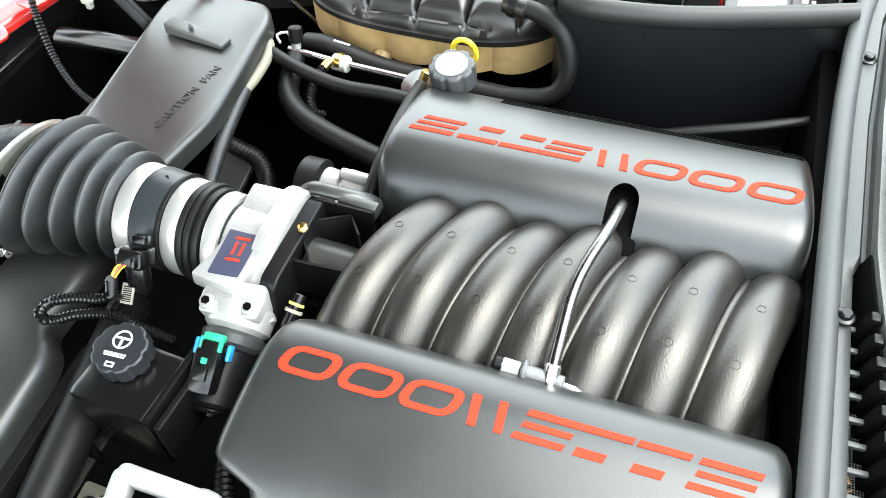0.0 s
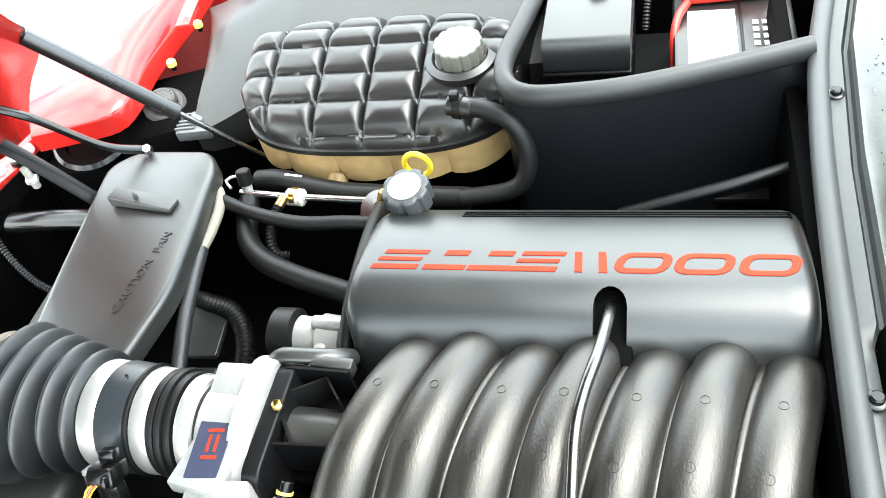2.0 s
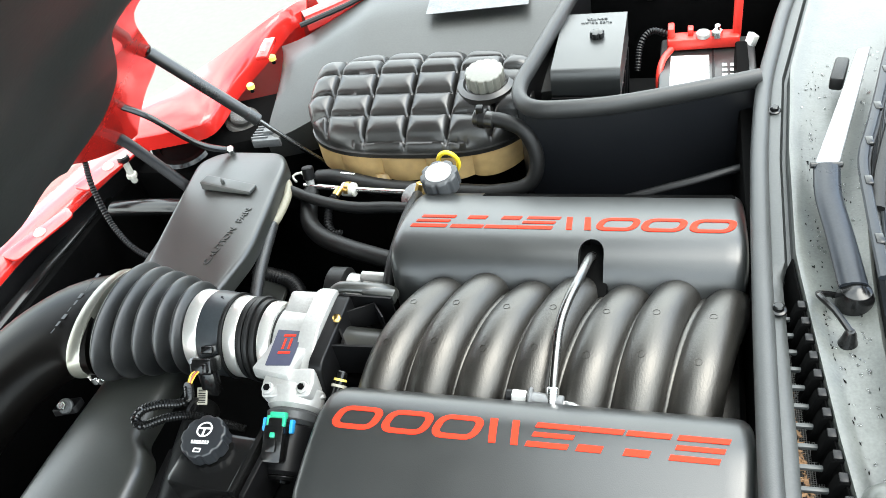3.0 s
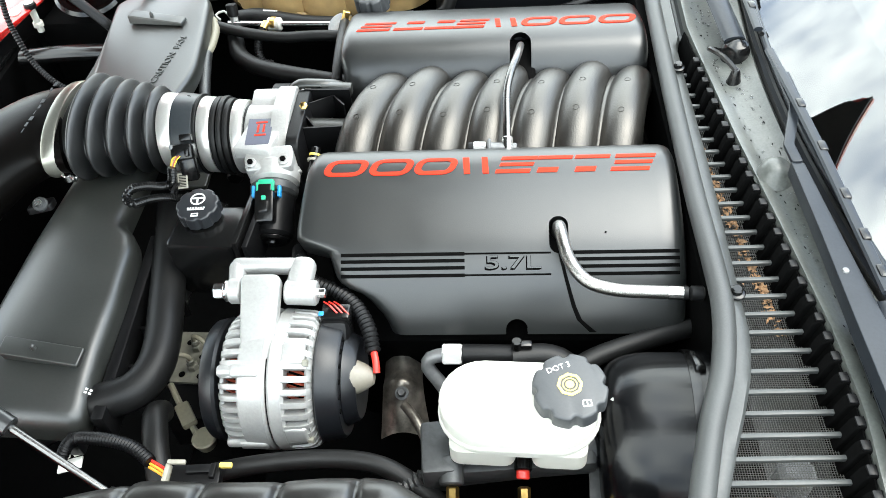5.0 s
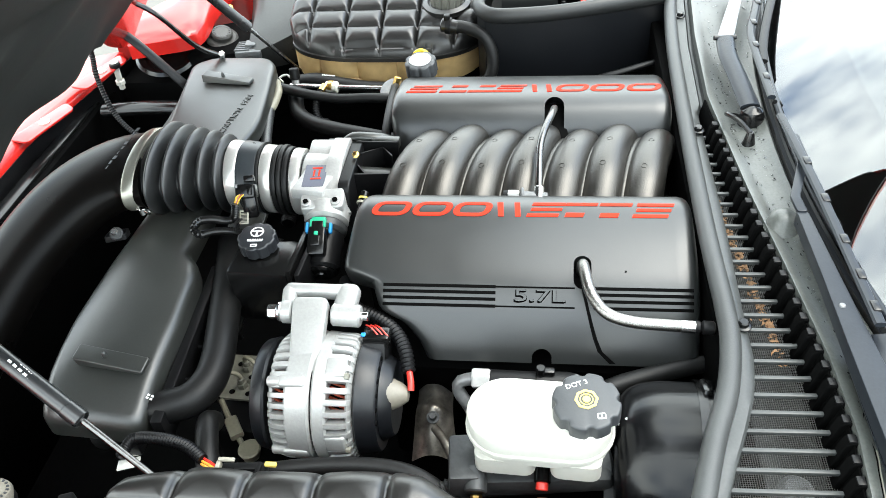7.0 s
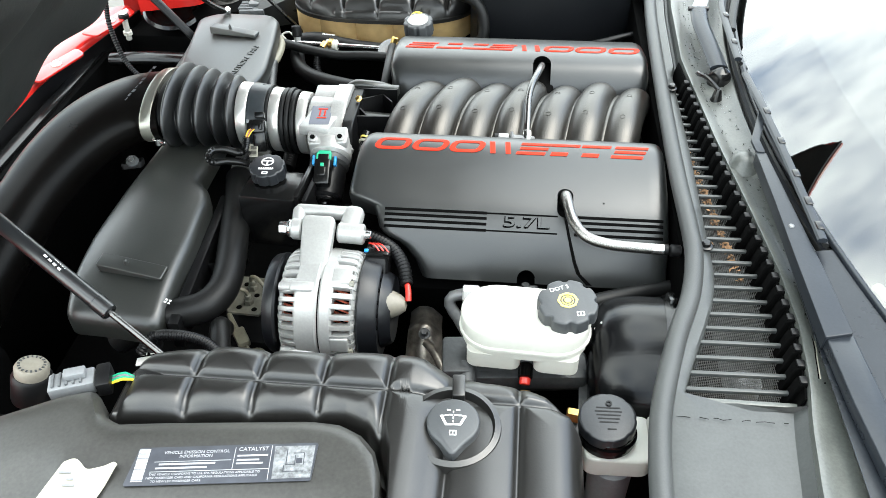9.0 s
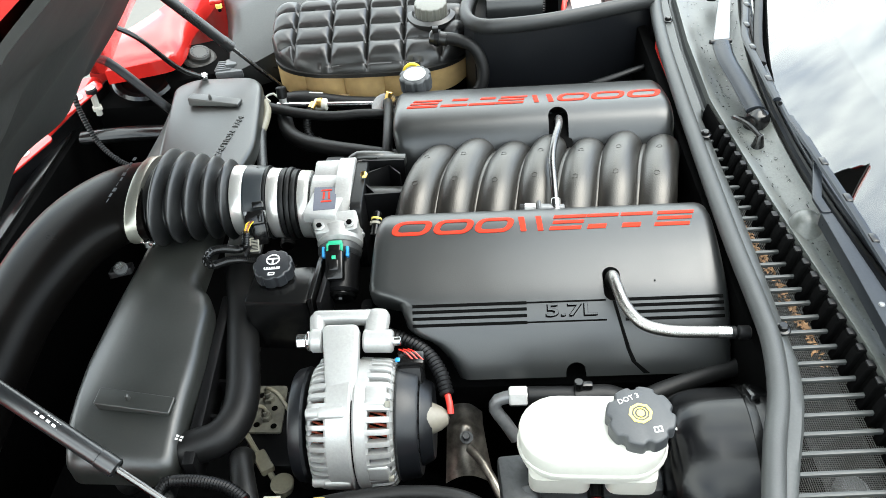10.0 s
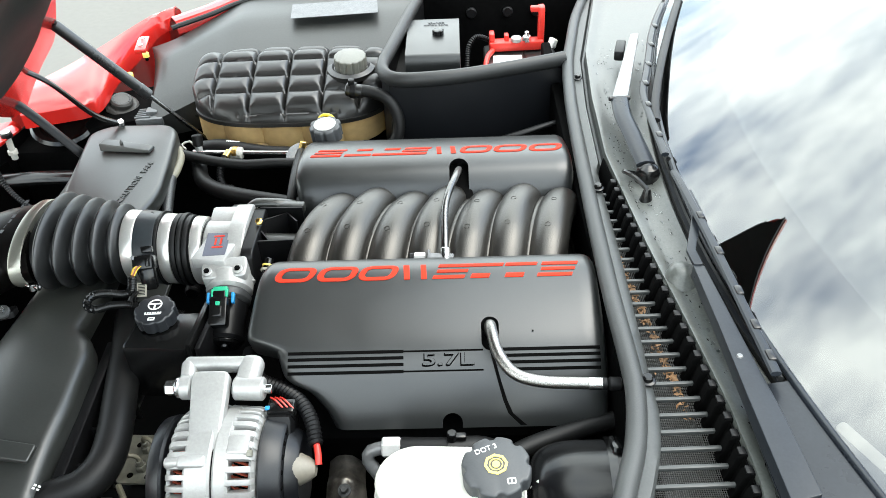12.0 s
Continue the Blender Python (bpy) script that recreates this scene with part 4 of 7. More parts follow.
part("mount_bracket", join(rbox((-0.046, -0.290, 0.865), (0.096, 0.018, 0.022), 0.009, (10, 0, -1), 4), rbox((-0.085, -0.308, 0.860), (0.020, 0.050, 0.024), 0.009, (14, 0, 6), 4), rbox((-0.008, -0.306, 0.862), (0.030, 0.052, 0.026), 0.011, (12, 0, -6), 4)), M_alu, alt)
part("mount_eye", rod((-0.024, -0.325, 0.858), (0.014, -0.326, 0.857), 0.0150), M_alu, alt)
part("mount_eye", rod((-0.092, -0.322, 0.858), (-0.076, -0.322, 0.858), 0.0155), M_alu, alt)
part("bolt", join(rod((-0.110, -0.324, 0.860), (-0.097, -0.324, 0.860), 0.0095, seg=6), rod((-0.097, -0.324, 0.860), (-0.091, -0.324, 0.860), 0.0130, seg=24)), M_steel, alt, "steel hex bolt")
part("bolt", rod((0.012, -0.326, 0.857), (0.024, -0.326, 0.857), 0.0060), M_steel, alt)
for turn in (-10, 62, 150):
    lug = rbox((0, 0, 0), (0.034, 0.015, 0.009), 0.004, seg=3)
    bmesh.ops.transform(lug, matrix=on_case(-0.056, turn, 0.0815), verts=lug.verts)
    part("case_lug", lug, M_alu, alt)
    part("case_boss", lathe([(0, 0), (0.0055, 0), (0.007, 0.002), (0.007, 0.022), (0, 0.022)], on_case(-0.0875, turn, 0.0780) @ pose(0, 0, 0, 0, 90, 0), 20), M_alu, alt)
    pad = rbox((0, 0, 0), (0.028, 0.026, 0.012), 0.004, seg=3)
    bmesh.ops.transform(pad, matrix=on_case(-0.004, turn + 14, 0.0770), verts=pad.verts)
    part("case_pad", pad, M_alu, alt)
    part("case_bolt", lathe([(0, 0), (0.0042, 0), (0.0042, 0.006), (0, 0.006)], on_case(0.0085, turn + 6, 0.0800) @ pose(0, 0, 0, 0, 90, 0), 6), M_zinc, alt, "small dull brass case bolt")
part("wire_plug", rbox((0.036, -0.345, 0.838), (0.034, 0.022, 0.02), 0.003), M_gloss, alt)
for k in range(3):
    part("wire", tube([(0.02 + 0.006 * k, -0.33, 0.845), (0.030 + 0.006 * k, -0.342, 0.853), (0.040 + 0.006 * k, -0.350, 0.846)], 0.0011, 6), M_redplastic, alt)
part("blue_tag", rbox((0.020, -0.350, 0.848), (0.006, 0.006, 0.003), 0.001), M_blue, alt)

# ---- brake master cylinder and booster ----
booster = thing("brake_booster", (0.39, -0.46, 0.65), "large glossy black brake booster drum", "brake booster")
B0, B1 = Vector((0.347, -0.474, 0.757)), Vector((0.447, -0.480, 0.762))
BM = axis(tuple(B0), tuple(B1))
part("drum", lathe([(0.03, -0.014), (0.060, -0.013), (0.080, -0.0105), (0.090, -0.006), (0.0965, 0.000), (0.1010, 0.007), (0.1045, 0.016), (0.1072, 0.028), (0.1088, 0.042), (0.1092, 0.080), (0.1110, 0.084), (0.1110, 0.112)], BM, 96), M_drum, booster)
part("strap", ring(0.1100, 0.1125, 0.010, BM @ Matrix.Translation((0, 0, 0.077)), 96), M_gloss, booster, "glossy black strap round the drum")
part("clip_band", rbox((0.432, -0.430, 0.861), (0.012, 0.034, 0.014), 0.004, (-26, 0, 0)), M_gloss, booster)
lab_m = frame_at((0.3395, -0.4830, 0.8450), (0.10, -0.95, -0.10), (-0.86, -0.10, 0.50))
lab = part("label", prism([(-0.016, -0.008), (0.016, -0.008), (0.016, 0.008), (-0.016, 0.008)], 0, 0.0006, lab_m), M_paper, booster, "white printed label")
part("printed_mark", flat_bars([(-0.010 + 0.006 * k, 0.003, 0.004, 0.006) for k in range(3)] + [(-0.012 + 0.003 * k, -0.004, 0.0016, 0.005) for k in range(9)], lab_m @ Matrix.Translation((0, 0, 0.0007)), 0.0003), M_dark, lab)
master = thing("brake_master_cylinder", (0.24, -0.49, 0.72), "brake master cylinder with white plastic fluid reservoir", "master cylinder")
RES = frame_at((0.2455, -0.484, 0.0), (1, -0.05, 0.0), (0, 0, 1))


def stadium(hl, r, n=14):
    return [(-hl + r * math.cos(a), r * math.sin(a)) for a in np.linspace(math.pi / 2, 1.5 * math.pi, n)] + [(hl + r * math.cos(a), r * math.sin(a)) for a in np.linspace(-math.pi / 2, math.pi / 2, n)]


part("reservoir", prism(stadium(0.036, 0.0450), 0.852, 0.882, RES, 0.007, 4), M_white, master, "white translucent plastic reservoir")
part("reservoir_rim", prism(stadium(0.036, 0.0470), 0.852, 0.857, RES, 0.002), M_white, master)
part("reservoir_base", prism(stadium(0.036, 0.0430), 0.838, 0.854, RES, 0.006), M_white, master)
for u, w in ((-0.036, 0.034), (0.042, 0.028)):
    part("reservoir_leg", prism(rounded([(u - w, -0.043), (u + w, -0.043), (u + w, 0.02), (u - w, 0.02)], 0.014), 0.818, 0.842, RES, 0.0), M_white, master)
cap_m = frame_at((0.2955, -0.484, 0.884), (1, 0.10, 0.1), (-0.03, -0.06, 1))
bc = part("cap", prism(lobed(0.037, 8, 0.004), 0, 0.019, cap_m, 0.003), M_cap, master, "grey lobed screw cap with yellow symbol")
part("cap_hexagon", ring(0.0098, 0.0128, 0.0008, cap_m @ Matrix.Translation((0, 0.001, 0.019)), 8), M_paleyellow, bc)
part("cap_disc", ring(0, 0.0042, 0.0008, cap_m @ Matrix.Translation((0, 0.001, 0.019)), 20), M_paleyellow, bc)
part("cap_ring", ring(0.0062, 0.0074, 0.0006, cap_m @ Matrix.Translation((0, 0.001, 0.019)), 20), M_paleyellow, bc)
part("cap_lettering", words("DOT 3", 0.0085, cap_m @ pose(-0.008, 0.021, 0.019, 0, 0, 14), 0.0005), M_print, bc)
part("cap_symbol", flat_bars([(0.013, -0.018, 0.008, 0.0012), (0.013, -0.024, 0.008, 0.0012), (0.009, -0.021, 0.0012, 0.006), (0.017, -0.021, 0.0012, 0.006), (0.013, -0.021, 0.0012, 0.006)], cap_m @ Matrix.Translation((0, 0, 0.019)), 0.0005), M_print, bc)
part("cylinder", rod((0.155, -0.500, 0.770), (0.330, -0.478, 0.770), 0.025), M_cast, master, "cast aluminium cylinder")
part("mount_block", rbox((0.240, -0.490, 0.778), (0.175, 0.052, 0.026), 0.006, (0, 0, 5)), M_cast, master)
part("end_block", rbox((0.160, -0.500, 0.790), (0.036, 0.062, 0.046), 0.005, (0, 0, 5)), M_cast, master)
part("end_boss", rod((0.174, -0.508, 0.804), (0.175, -0.536, 0.794), 0.013), M_cast, master)
for x in (0.176, 0.250):
    part("line_nut", rod((x, -0.536, 0.792), (x, -0.552, 0.780), 0.0068, seg=6), M_brass, master, "brass line nut")
    part("brake_line", tube([(x, -0.548, 0.784), (x + 0.001, -0.566, 0.768), (x + 0.002, -0.59, 0.745)], 0.0032, 8), M_dullmetal, master)
part("sensor_plug", rod((0.250, -0.500, 0.800), (0.2495, -0.519, 0.794), 0.0095), M_gloss, master)
part("sensor_cap", rod((0.2495, -0.518, 0.7945), (0.249, -0.526, 0.790), 0.0072), M_redplastic, master, "red sensor cap")
part("bracket_plate", prism(rounded([(0.245, -0.575), (0.330, -0.585), (0.336, -0.470), (0.322, -0.470), (0.318, -0.550), (0.300, -0.562), (0.262, -0.556)], 0.006), 0.766, 0.772), M_cast, master)
part("brass_nut", rod((0.302, -0.560, 0.780), (0.318, -0.562, 0.779), 0.0095, seg=6), M_brass, master, "brass hex nut")

# ---- quilted tanks ----
def quilt(x, y, x0, y0, dx, dy, deep, soft=1.0):
    """Dip of the moulded grooves between pillows, with rounded pillow flanks."""
    d = 0.0
    for v, o, st in ((x, x0, dx), (y, y0, dy)):
        dist = abs(((v - o) / st + 0.5) % 1.0 - 0.5) * st
        d = max(d, 0.55 * math.exp(-((dist / (0.0028 * soft)) ** 2)) + 0.55 * max(0.0, 1 - dist / (0.024 * soft)) ** 2)
    return deep * d


def dome_sheet(x0, x1, near, far, top, wall, deep, cell, start, nx=150, ny=70, edge=0.03, soft=1.0):
    """A moulded lid over the strip from near(x) to far(x): pillow top, rounded edge, walls down to wall."""
    rows = []
    for i in range(nx + 1):
        x = x0 + (x1 - x0) * i / nx
        ya, yb = near(x), far(x)
        row = []
        for k in range(ny + 1):
            t = k / ny
            y = ya + (yb - ya) * t
            d = min(y - ya, yb - y, (x - x0) * 1.0, (x1 - x) * 1.0)
            u = min(1.0, max(0.0, d / edge))
            fall = 1 - math.sqrt(max(0.0, 1 - (1 - u) ** 2))
            z = top(x, y) - quilt(x, y, start[0], start[1], cell[0], cell[1], deep, soft) * min(1, 0.35 + u * 2) - fall * edge * 0.9
            row.append(Vector((x, y, z)))
        rows.append([Vector((row[0].x, row[0].y, wall)), *row, Vector((row[-1].x, row[-1].y, wall))])
    rows = [[Vector((p.x, p.y, wall)) for p in rows[0]], *rows, [Vector((p.x, p.y, wall)) for p in rows[-1]]]
    return sheet(rows)


coolant = thing("coolant_tank", (-0.09, 0.55, 0.74), "quilted black coolant surge tank with aged amber lower half", "coolant tank")
def ct_half(x):
    u = (x + 0.09) / 0.212
    return max(0.0, 1 - abs(u) ** 3.2) ** (1 / 2.2)


ct_near = lambda x: 0.565 - 0.118 * ct_half(x) - 0.006 * math.sin((x + 0.3) * 6)
ct_far = lambda x: 0.575 + 0.115 * ct_half(x)
part("lid", dome_sheet(-0.300, 0.120, ct_near, ct_far, lambda x, y: 0.862 + 0.32 * (y - 0.46) - 0.9 * max(0, y - 0.60) ** 1.2, 0.822, 0.018, (0.076, 0.046), (-0.245, 0.500), edge=0.035), M_tank, coolant, sharp=100)
flange_pts = [(x, ct_near(x) - 0.006) for x in np.linspace(-0.304, 0.124, 40)] + [(x, ct_far(x) + 0.004) for x in np.linspace(0.124, -0.304, 40)]
part("seam_flange", prism(flange_pts, 0.816, 0.824), M_tank, coolant)
body_pts = [(x, ct_near(x) + 0.012 - 0.014 * abs(math.sin((x + 0.31) * 38)) ** 0.6) for x in np.linspace(-0.296, 0.116, 80)] + [(x, ct_far(x) - 0.006) for x in np.linspace(0.116, -0.296, 40)]
part("lower_body", prism(body_pts, 0.764, 0.817), M_amber, coolant, "aged amber translucent lower half")
part("outlet", rod((-0.150, 0.455, 0.765), (-0.150, 0.430, 0.745), 0.016), M_amber, coolant)
part("cap_base", lathe([(0.050, 0), (0.050, 0.010), (0.040, 0.014), (0.036, 0.010)], frame_at((0.040, 0.556, 0.880), (1, 0, 0), (0, -0.1, 1)), 40), M_tank, coolant)
part("cap", join(prism(lobed(0.034, 14, 0.0020), 0, 0.030, frame_at((0.040, 0.556, 0.886), (1, 0, 0), (0, -0.1, 1)), 0.004)), M_tankcap, coolant, "ribbed olive-grey screw cap")
part("hose_stub", rod((0.04, 0.452, 0.888), (0.075, 0.446, 0.884), 0.014), M_tank, coolant)
part("hose_clip", join(ring(0.0145, 0.0165, 0.010, axis((0.050, 0.450, 0.887), (0.085, 0.445, 0.883))), rbox((0.052, 0.448, 0.905), (0.012, 0.012, 0.012), 0.002)), M_black, coolant)
tank_hose = solo("coolant_hose", tube([(0.055, 0.449, 0.887), (0.09, 0.444, 0.884), (0.125, 0.432, 0.872), (0.142, 0.420, 0.835), (0.138, 0.408, 0.80), (0.115, 0.40, 0.782), (0.05, 0.392, 0.776)], 0.0125), M_rubber, "black rubber coolant hose bending down from the tank", "hose")
tank_hose.location = (0, 0, 0)

washer = thing("washer_tank", (0.05, -0.66, 0.78), "quilted black windshield washer tank with flip cap", "washer tank")
wt_far = lambda x: lerp(x, [-0.205, -0.195, -0.18, -0.11, -0.011, 0.10, 0.130, 0.160, 0.20, 0.243, 0.27, 0.295, 0.31], [-0.64, -0.610, -0.595, -0.578, -0.579, -0.572, -0.576, -0.590, -0.598, -0.600, -0.612, -0.635, -0.67])
wt_near = lambda x: lerp(x, [-0.205, -0.185, -0.13, 0.024, 0.055, 0.080, 0.098, 0.110, 0.117, 0.122], [-0.690, -0.692, -0.687, -0.672, -0.673, -0.682, -0.700, -0.735, -0.80, -0.86])
part("body", dome_sheet(-0.205, 0.310, wt_near, wt_far, lambda x, y: 0.906 - 0.012 * lerp(x, [0.11, 0.12, 0.135, 0.15, 0.165, 0.175], [0.0, 0.04, 0.30, 0.70, 0.96, 1.0]), 0.80, 0.0105, (0.0727, 0.40), (-0.1225, -0.633), nx=240, ny=190, edge=0.032, soft=1.5), M_tank, washer, sharp=100)
wc = frame_at((0.172, -0.675, 0.887), (1, 0.05, 0), (0, -0.05, 1))
part("cap_well", lathe([(0.052, 0), (0.050, 0.010), (0.044, 0.012), (0.040, 0.003)], wc, 40), M_tank, washer)
wcap = part("cap", prism([(0.028 * math.cos(a), 0.028 * math.sin(a) - (0.012 * math.exp(-((a - 1.5 * math.pi) / 0.35) ** 2))) for a in np.linspace(0, 2 * math.pi, 60, endpoint=False)], 0, 0.019, wc, 0.003), M_cap, washer, "dark grey flip cap with white washer symbol")
part("cap_strap", rbox((0.174, -0.628, 0.900), (0.014, 0.03, 0.012), 0.002, (0, 0, 4)), M_tank, washer)
wi = wc @ Matrix.Translation((0, 0.002, 0.019)) @ Matrix.Diagonal((0.82, 0.82, 1, 1))
part("cap_symbol", join(prism([(-0.017, 0.004), (-0.010, -0.010), (0.010, -0.010), (0.017, 0.004), (0.014, 0.005), (0.008, -0.0075), (-0.008, -0.0075), (-0.014, 0.005)], 0, 0.0006, wi),
                        flat_bars([(k * 0.0052, 0.006 - abs(k) * 0.0007, 0.0045, 0.0016) for k in (-2.6, -1.6, -0.55, 0.55, 1.6, 2.6)] + [(0, -0.004, 0.0014, 0.003), (0, 0.001, 0.0014, 0.003), (0, 0.010, 0.0014, 0.003), (-0.006, 0.013, 0.005, 0.0014), (0.006, 0.013, 0.005, 0.0014)], wi, 0.0006),
                        flat_bars([(-0.004, -0.021, 0.0012, 0.006), (0.004, -0.021, 0.0012, 0.006), (0, -0.021, 0.0012, 0.006), (0, -0.018, 0.009, 0.0012), (0, -0.024, 0.009, 0.0012)], wi, 0.0006)), M_print, wcap)

# small reservoir with black screw lid
clutch = thing("clutch_reservoir", (0.345, -0.60, 0.74), "small white fluid reservoir with black ribbed lid", "fluid reservoir")
part("bottle", prism(rounded([(0.316, -0.654), (0.394, -0.652), (0.396, -0.586), (0.320, -0.590)], 0.016), 0.794, 0.822, None, 0.004), M_white, clutch, "white plastic bottle")
part("lower_body", rod((0.352, -0.630, 0.70), (0.352, -0.630, 0.792), 0.024, 0.026, 24), M_greyplug, clutch)
part("neck", rod((0.343, -0.622, 0.818), (0.342, -0.620, 0.846), 0.0315, 0.0315, 36), M_gloss, clutch, "glossy black neck")
part("neck_ring", rod((0.343, -0.622, 0.830), (0.343, -0.6215, 0.835), 0.0330, 0.0330, 36), M_gloss, clutch)
cl_m = frame_at((0.341, -0.619, 0.838), (1, 0, 0), (-0.04, -0.06, 1))
lid = part("lid", prism(lobed(0.0325, 8, 0.0009, duty=0.12), 0.004, 0.020, cl_m, 0.003), M_lid, clutch, "dark grey screw lid with raised marks")
for mark in [(0.001, 0.012 - 0.0048 * k, 0.030 - 0.003 * abs(k - 1), 0.0016) for k in range(5)] + [(0.004, -0.016, 0.010, 0.0016)]:
    part("lid_mark", flat_bars([mark], cl_m @ Matrix.Translation((0, 0, 0.020)), 0.0004), M_black, lid)
part("lid_stud", ring(0.0018, 0.0036, 0.0015, cl_m @ Matrix.Translation((0.002, 0.0175, 0.020)), 14), M_black, lid)
part("side_rim", rbox((0.394, -0.625, 0.824), (0.006, 0.060, 0.016), 0.002, (0, 0, 2)), M_white, clutch)

# ---- grey wheelhouse covers with labels ----
near_panel = thing("wheelhouse_cover", (-0.05, -0.80, 0.85), "dusty grey plastic wheelhouse cover with an information label", "wheelhouse cover", "wheelhouse covers")
wc_far = lambda x: lerp(x, [-0.40, -0.33, -0.25, -0.225, -0.212, -0.200, -0.180, -0.13, 0.024, 0.055, 0.080, 0.098, 0.108, 0.113], [-0.76, -0.705, -0.668, -0.662, -0.672, -0.694, -0.705, -0.699, -0.684, -0.686, -0.698, -0.718, -0.75, -0.80])
rows = []
for i in range(61):
    x = -0.40 + 0.513 * i / 60
    yf = wc_far(x)
    row = [Vector((x, yf, 0.80))]
    for k in range(25):
        d = k / 24
        y = yf - 0.004 - (0.30) * d
        z = 0.918 - 0.05 * max(0, d - 0.3) - 0.022 * max(0, 1 - (yf - y) / 0.025) ** 2 - 0.10 * max(0, -0.2 - x)
        row.append(Vector((x, y, z)))
    rows.append(row)
rows.append([Vector((p.x + 0.006, p.y, p.z - 0.012 if k else p.z)) for k, p in enumerate(rows[-1])])
rows.append([Vector((p.x + 0.001, p.y, 0.80)) for p in rows[-1]])
part("shell", sheet(rows), M_dusty, near_panel)
lm = frame_at((-0.047, -0.758, 0.9195), (1, 0.125, 0), (0, 0.02, 1))
lab = part("information_label", prism(rounded([(-0.092, -0.022), (0.088, -0.022), (0.092, 0.022), (-0.086, 0.022)], 0.003), 0, 0.0005, lm), M_ink, near_panel, "dark blue printed information label with worn edge")
lt = lm @ Matrix.Translation((0, 0, 0.0006))
part("barcode", flat_bars([(-0.080, -0.017 + 0.0021 * k, 0.011, 0.0012 + 0.0006 * (k % 3)) for k in range(18)], lt, 0.0002), M_labelprint, lab)
for txt, size, px, py in (("VEHICLE EMISSION CONTROL", 0.0048, -0.028, 0.0150), ("INFORMATION", 0.0048, -0.028, 0.0102), ("CATALYST", 0.0062, 0.028, 0.0165),
                          ("THIS VEHICLE CONFORMS TO U.S. EPA REGULATIONS APPLICABLE TO", 0.0034, -0.016, -0.0100),
                          ("NEW PASSENGER CARS AND CALIFORNIA REGULATIONS APPLICABLE", 0.0034, -0.018, -0.0140), ("TO NEW LEV PASSENGER CARS.", 0.0034, -0.042, -0.0180)):
    part("print", words(txt, size, lt @ Matrix.Translation((px, py, 0)), 0.0002), M_labelprint, lab)
part("fine_print", flat_bars([(-0.012, -0.0070, 0.115, 0.0006), (0.010, 0.006, 0.0006, 0.026), (0.046, 0.0, 0.0006, 0.040), (-0.03, 0.0045, 0.075, 0.0006), (-0.035, 0.0015, 0.055, 0.0020), (-0.04, -0.0030, 0.05, 0.0020), (0.028, 0.009, 0.03, 0.0018), (0.024, 0.004, 0.022, 0.0018), (0.026, 0.0, 0.026, 0.0018)], lt, 0.0002), M_labelprint, lab)
part("worn_patch", prism([(0.050, -0.019), (0.087, -0.0185), (0.089, 0.0185), (0.049, 0.019)], 0, 0.0002, lt), M_worn, lab, "worn pale diagram")
part("diagram_lines", flat_bars([(0.062, 0.006, 0.0008, 0.018), (0.066, -0.003, 0.009, 0.0008), (0.0705, 0.002, 0.0008, 0.012), (0.074, 0.010, 0.010, 0.0008), (0.079, 0.003, 0.0008, 0.014), (0.070, -0.011, 0.020, 0.0008), (0.060, -0.008, 0.0008, 0.008), (0.0745, 0.001, 0.006, 0.006)], lt @ Matrix.Translation((0, 0, 0.0002)), 0.0002), M_ink, lab)
torn_rows = []
for a in np.linspace(0, 1, 26):
    row = []
    for b in np.linspace(0, 1, 16):
        x, y = -0.212 + 0.056 * a + 0.008 * b, -0.812 + 0.014 * a * b + (0.042 - 0.016 * a + 0.005 * math.sin(9 * a)) * b
        row.append(Vector((x, y, 0.9195 + 0.0015 + 0.0022 * math.sin(16 * a + 5 * b) * a * b + 0.006 * max(0, a - 0.72) * b)))
    torn_rows.append(row)
torn = solo("torn_label", sheet(torn_rows, 0.0006), M_cream, "torn white paper label stuck on the wheelhouse cover", "label")
torn_m = frame_at((-0.190, -0.788, 0.9226), (1, 0.05, 0), (0, 0.0, 1))
part("printed_mark", flat_bars([(-0.006, 0.006, 0.012, 0.0022), (0.002, -0.001, 0.007, 0.0022), (0.003, -0.008, 0.012, 0.0022)], torn_m, 0.0003), M_greyplug, torn)

# ---- far side: grey wheelhouse cover, fuse box, battery ----
far_panel = thing("wheelhouse_cover", (-0.1, 0.75, 0.85), "grey plastic wheelhouse cover beside the coolant tank", "wheelhouse cover", "wheelhouse covers")
rows = []
for i in range(31):
    x = -0.465 + 0.625 * i / 30
    yi = lerp(x, [-0.465, -0.433, -0.40, -0.34, -0.28, 0.16], [0.79, 0.647, 0.510, 0.53, 0.56, 0.60])
    yo = lerp(x, [-0.465, -0.41, -0.324, -0.247, -0.12, 0.16], [0.80, 0.800, 0.862, 0.920, 0.962, 0.975])
    rows.append([Vector((x, yi, 0.76)), *[Vector((x, yi + (yo - yi) * k / 12, 0.842 + 0.070 * min(1, (k / 12) * 1.6) ** 0.7 - 0.045 * max(0, -0.25 - x) / 0.15)) for k in range(13)]])
part("shell", sheet(rows), M_panel, far_panel)
fl_m = frame_at((-0.02, 0.81, 0.9225), (1, 0.09, 0), (0, -0.05, 1))
# label paler than the panel, with glare put into its colour
part("information_label", prism([(-0.10, -0.04), (0.10, -0.04), (0.10, 0.04), (-0.10, 0.04)], 0, 0.0006, fl_m), M_glarelabel, far_panel, "light grey printed label, sky glare put into its colour")

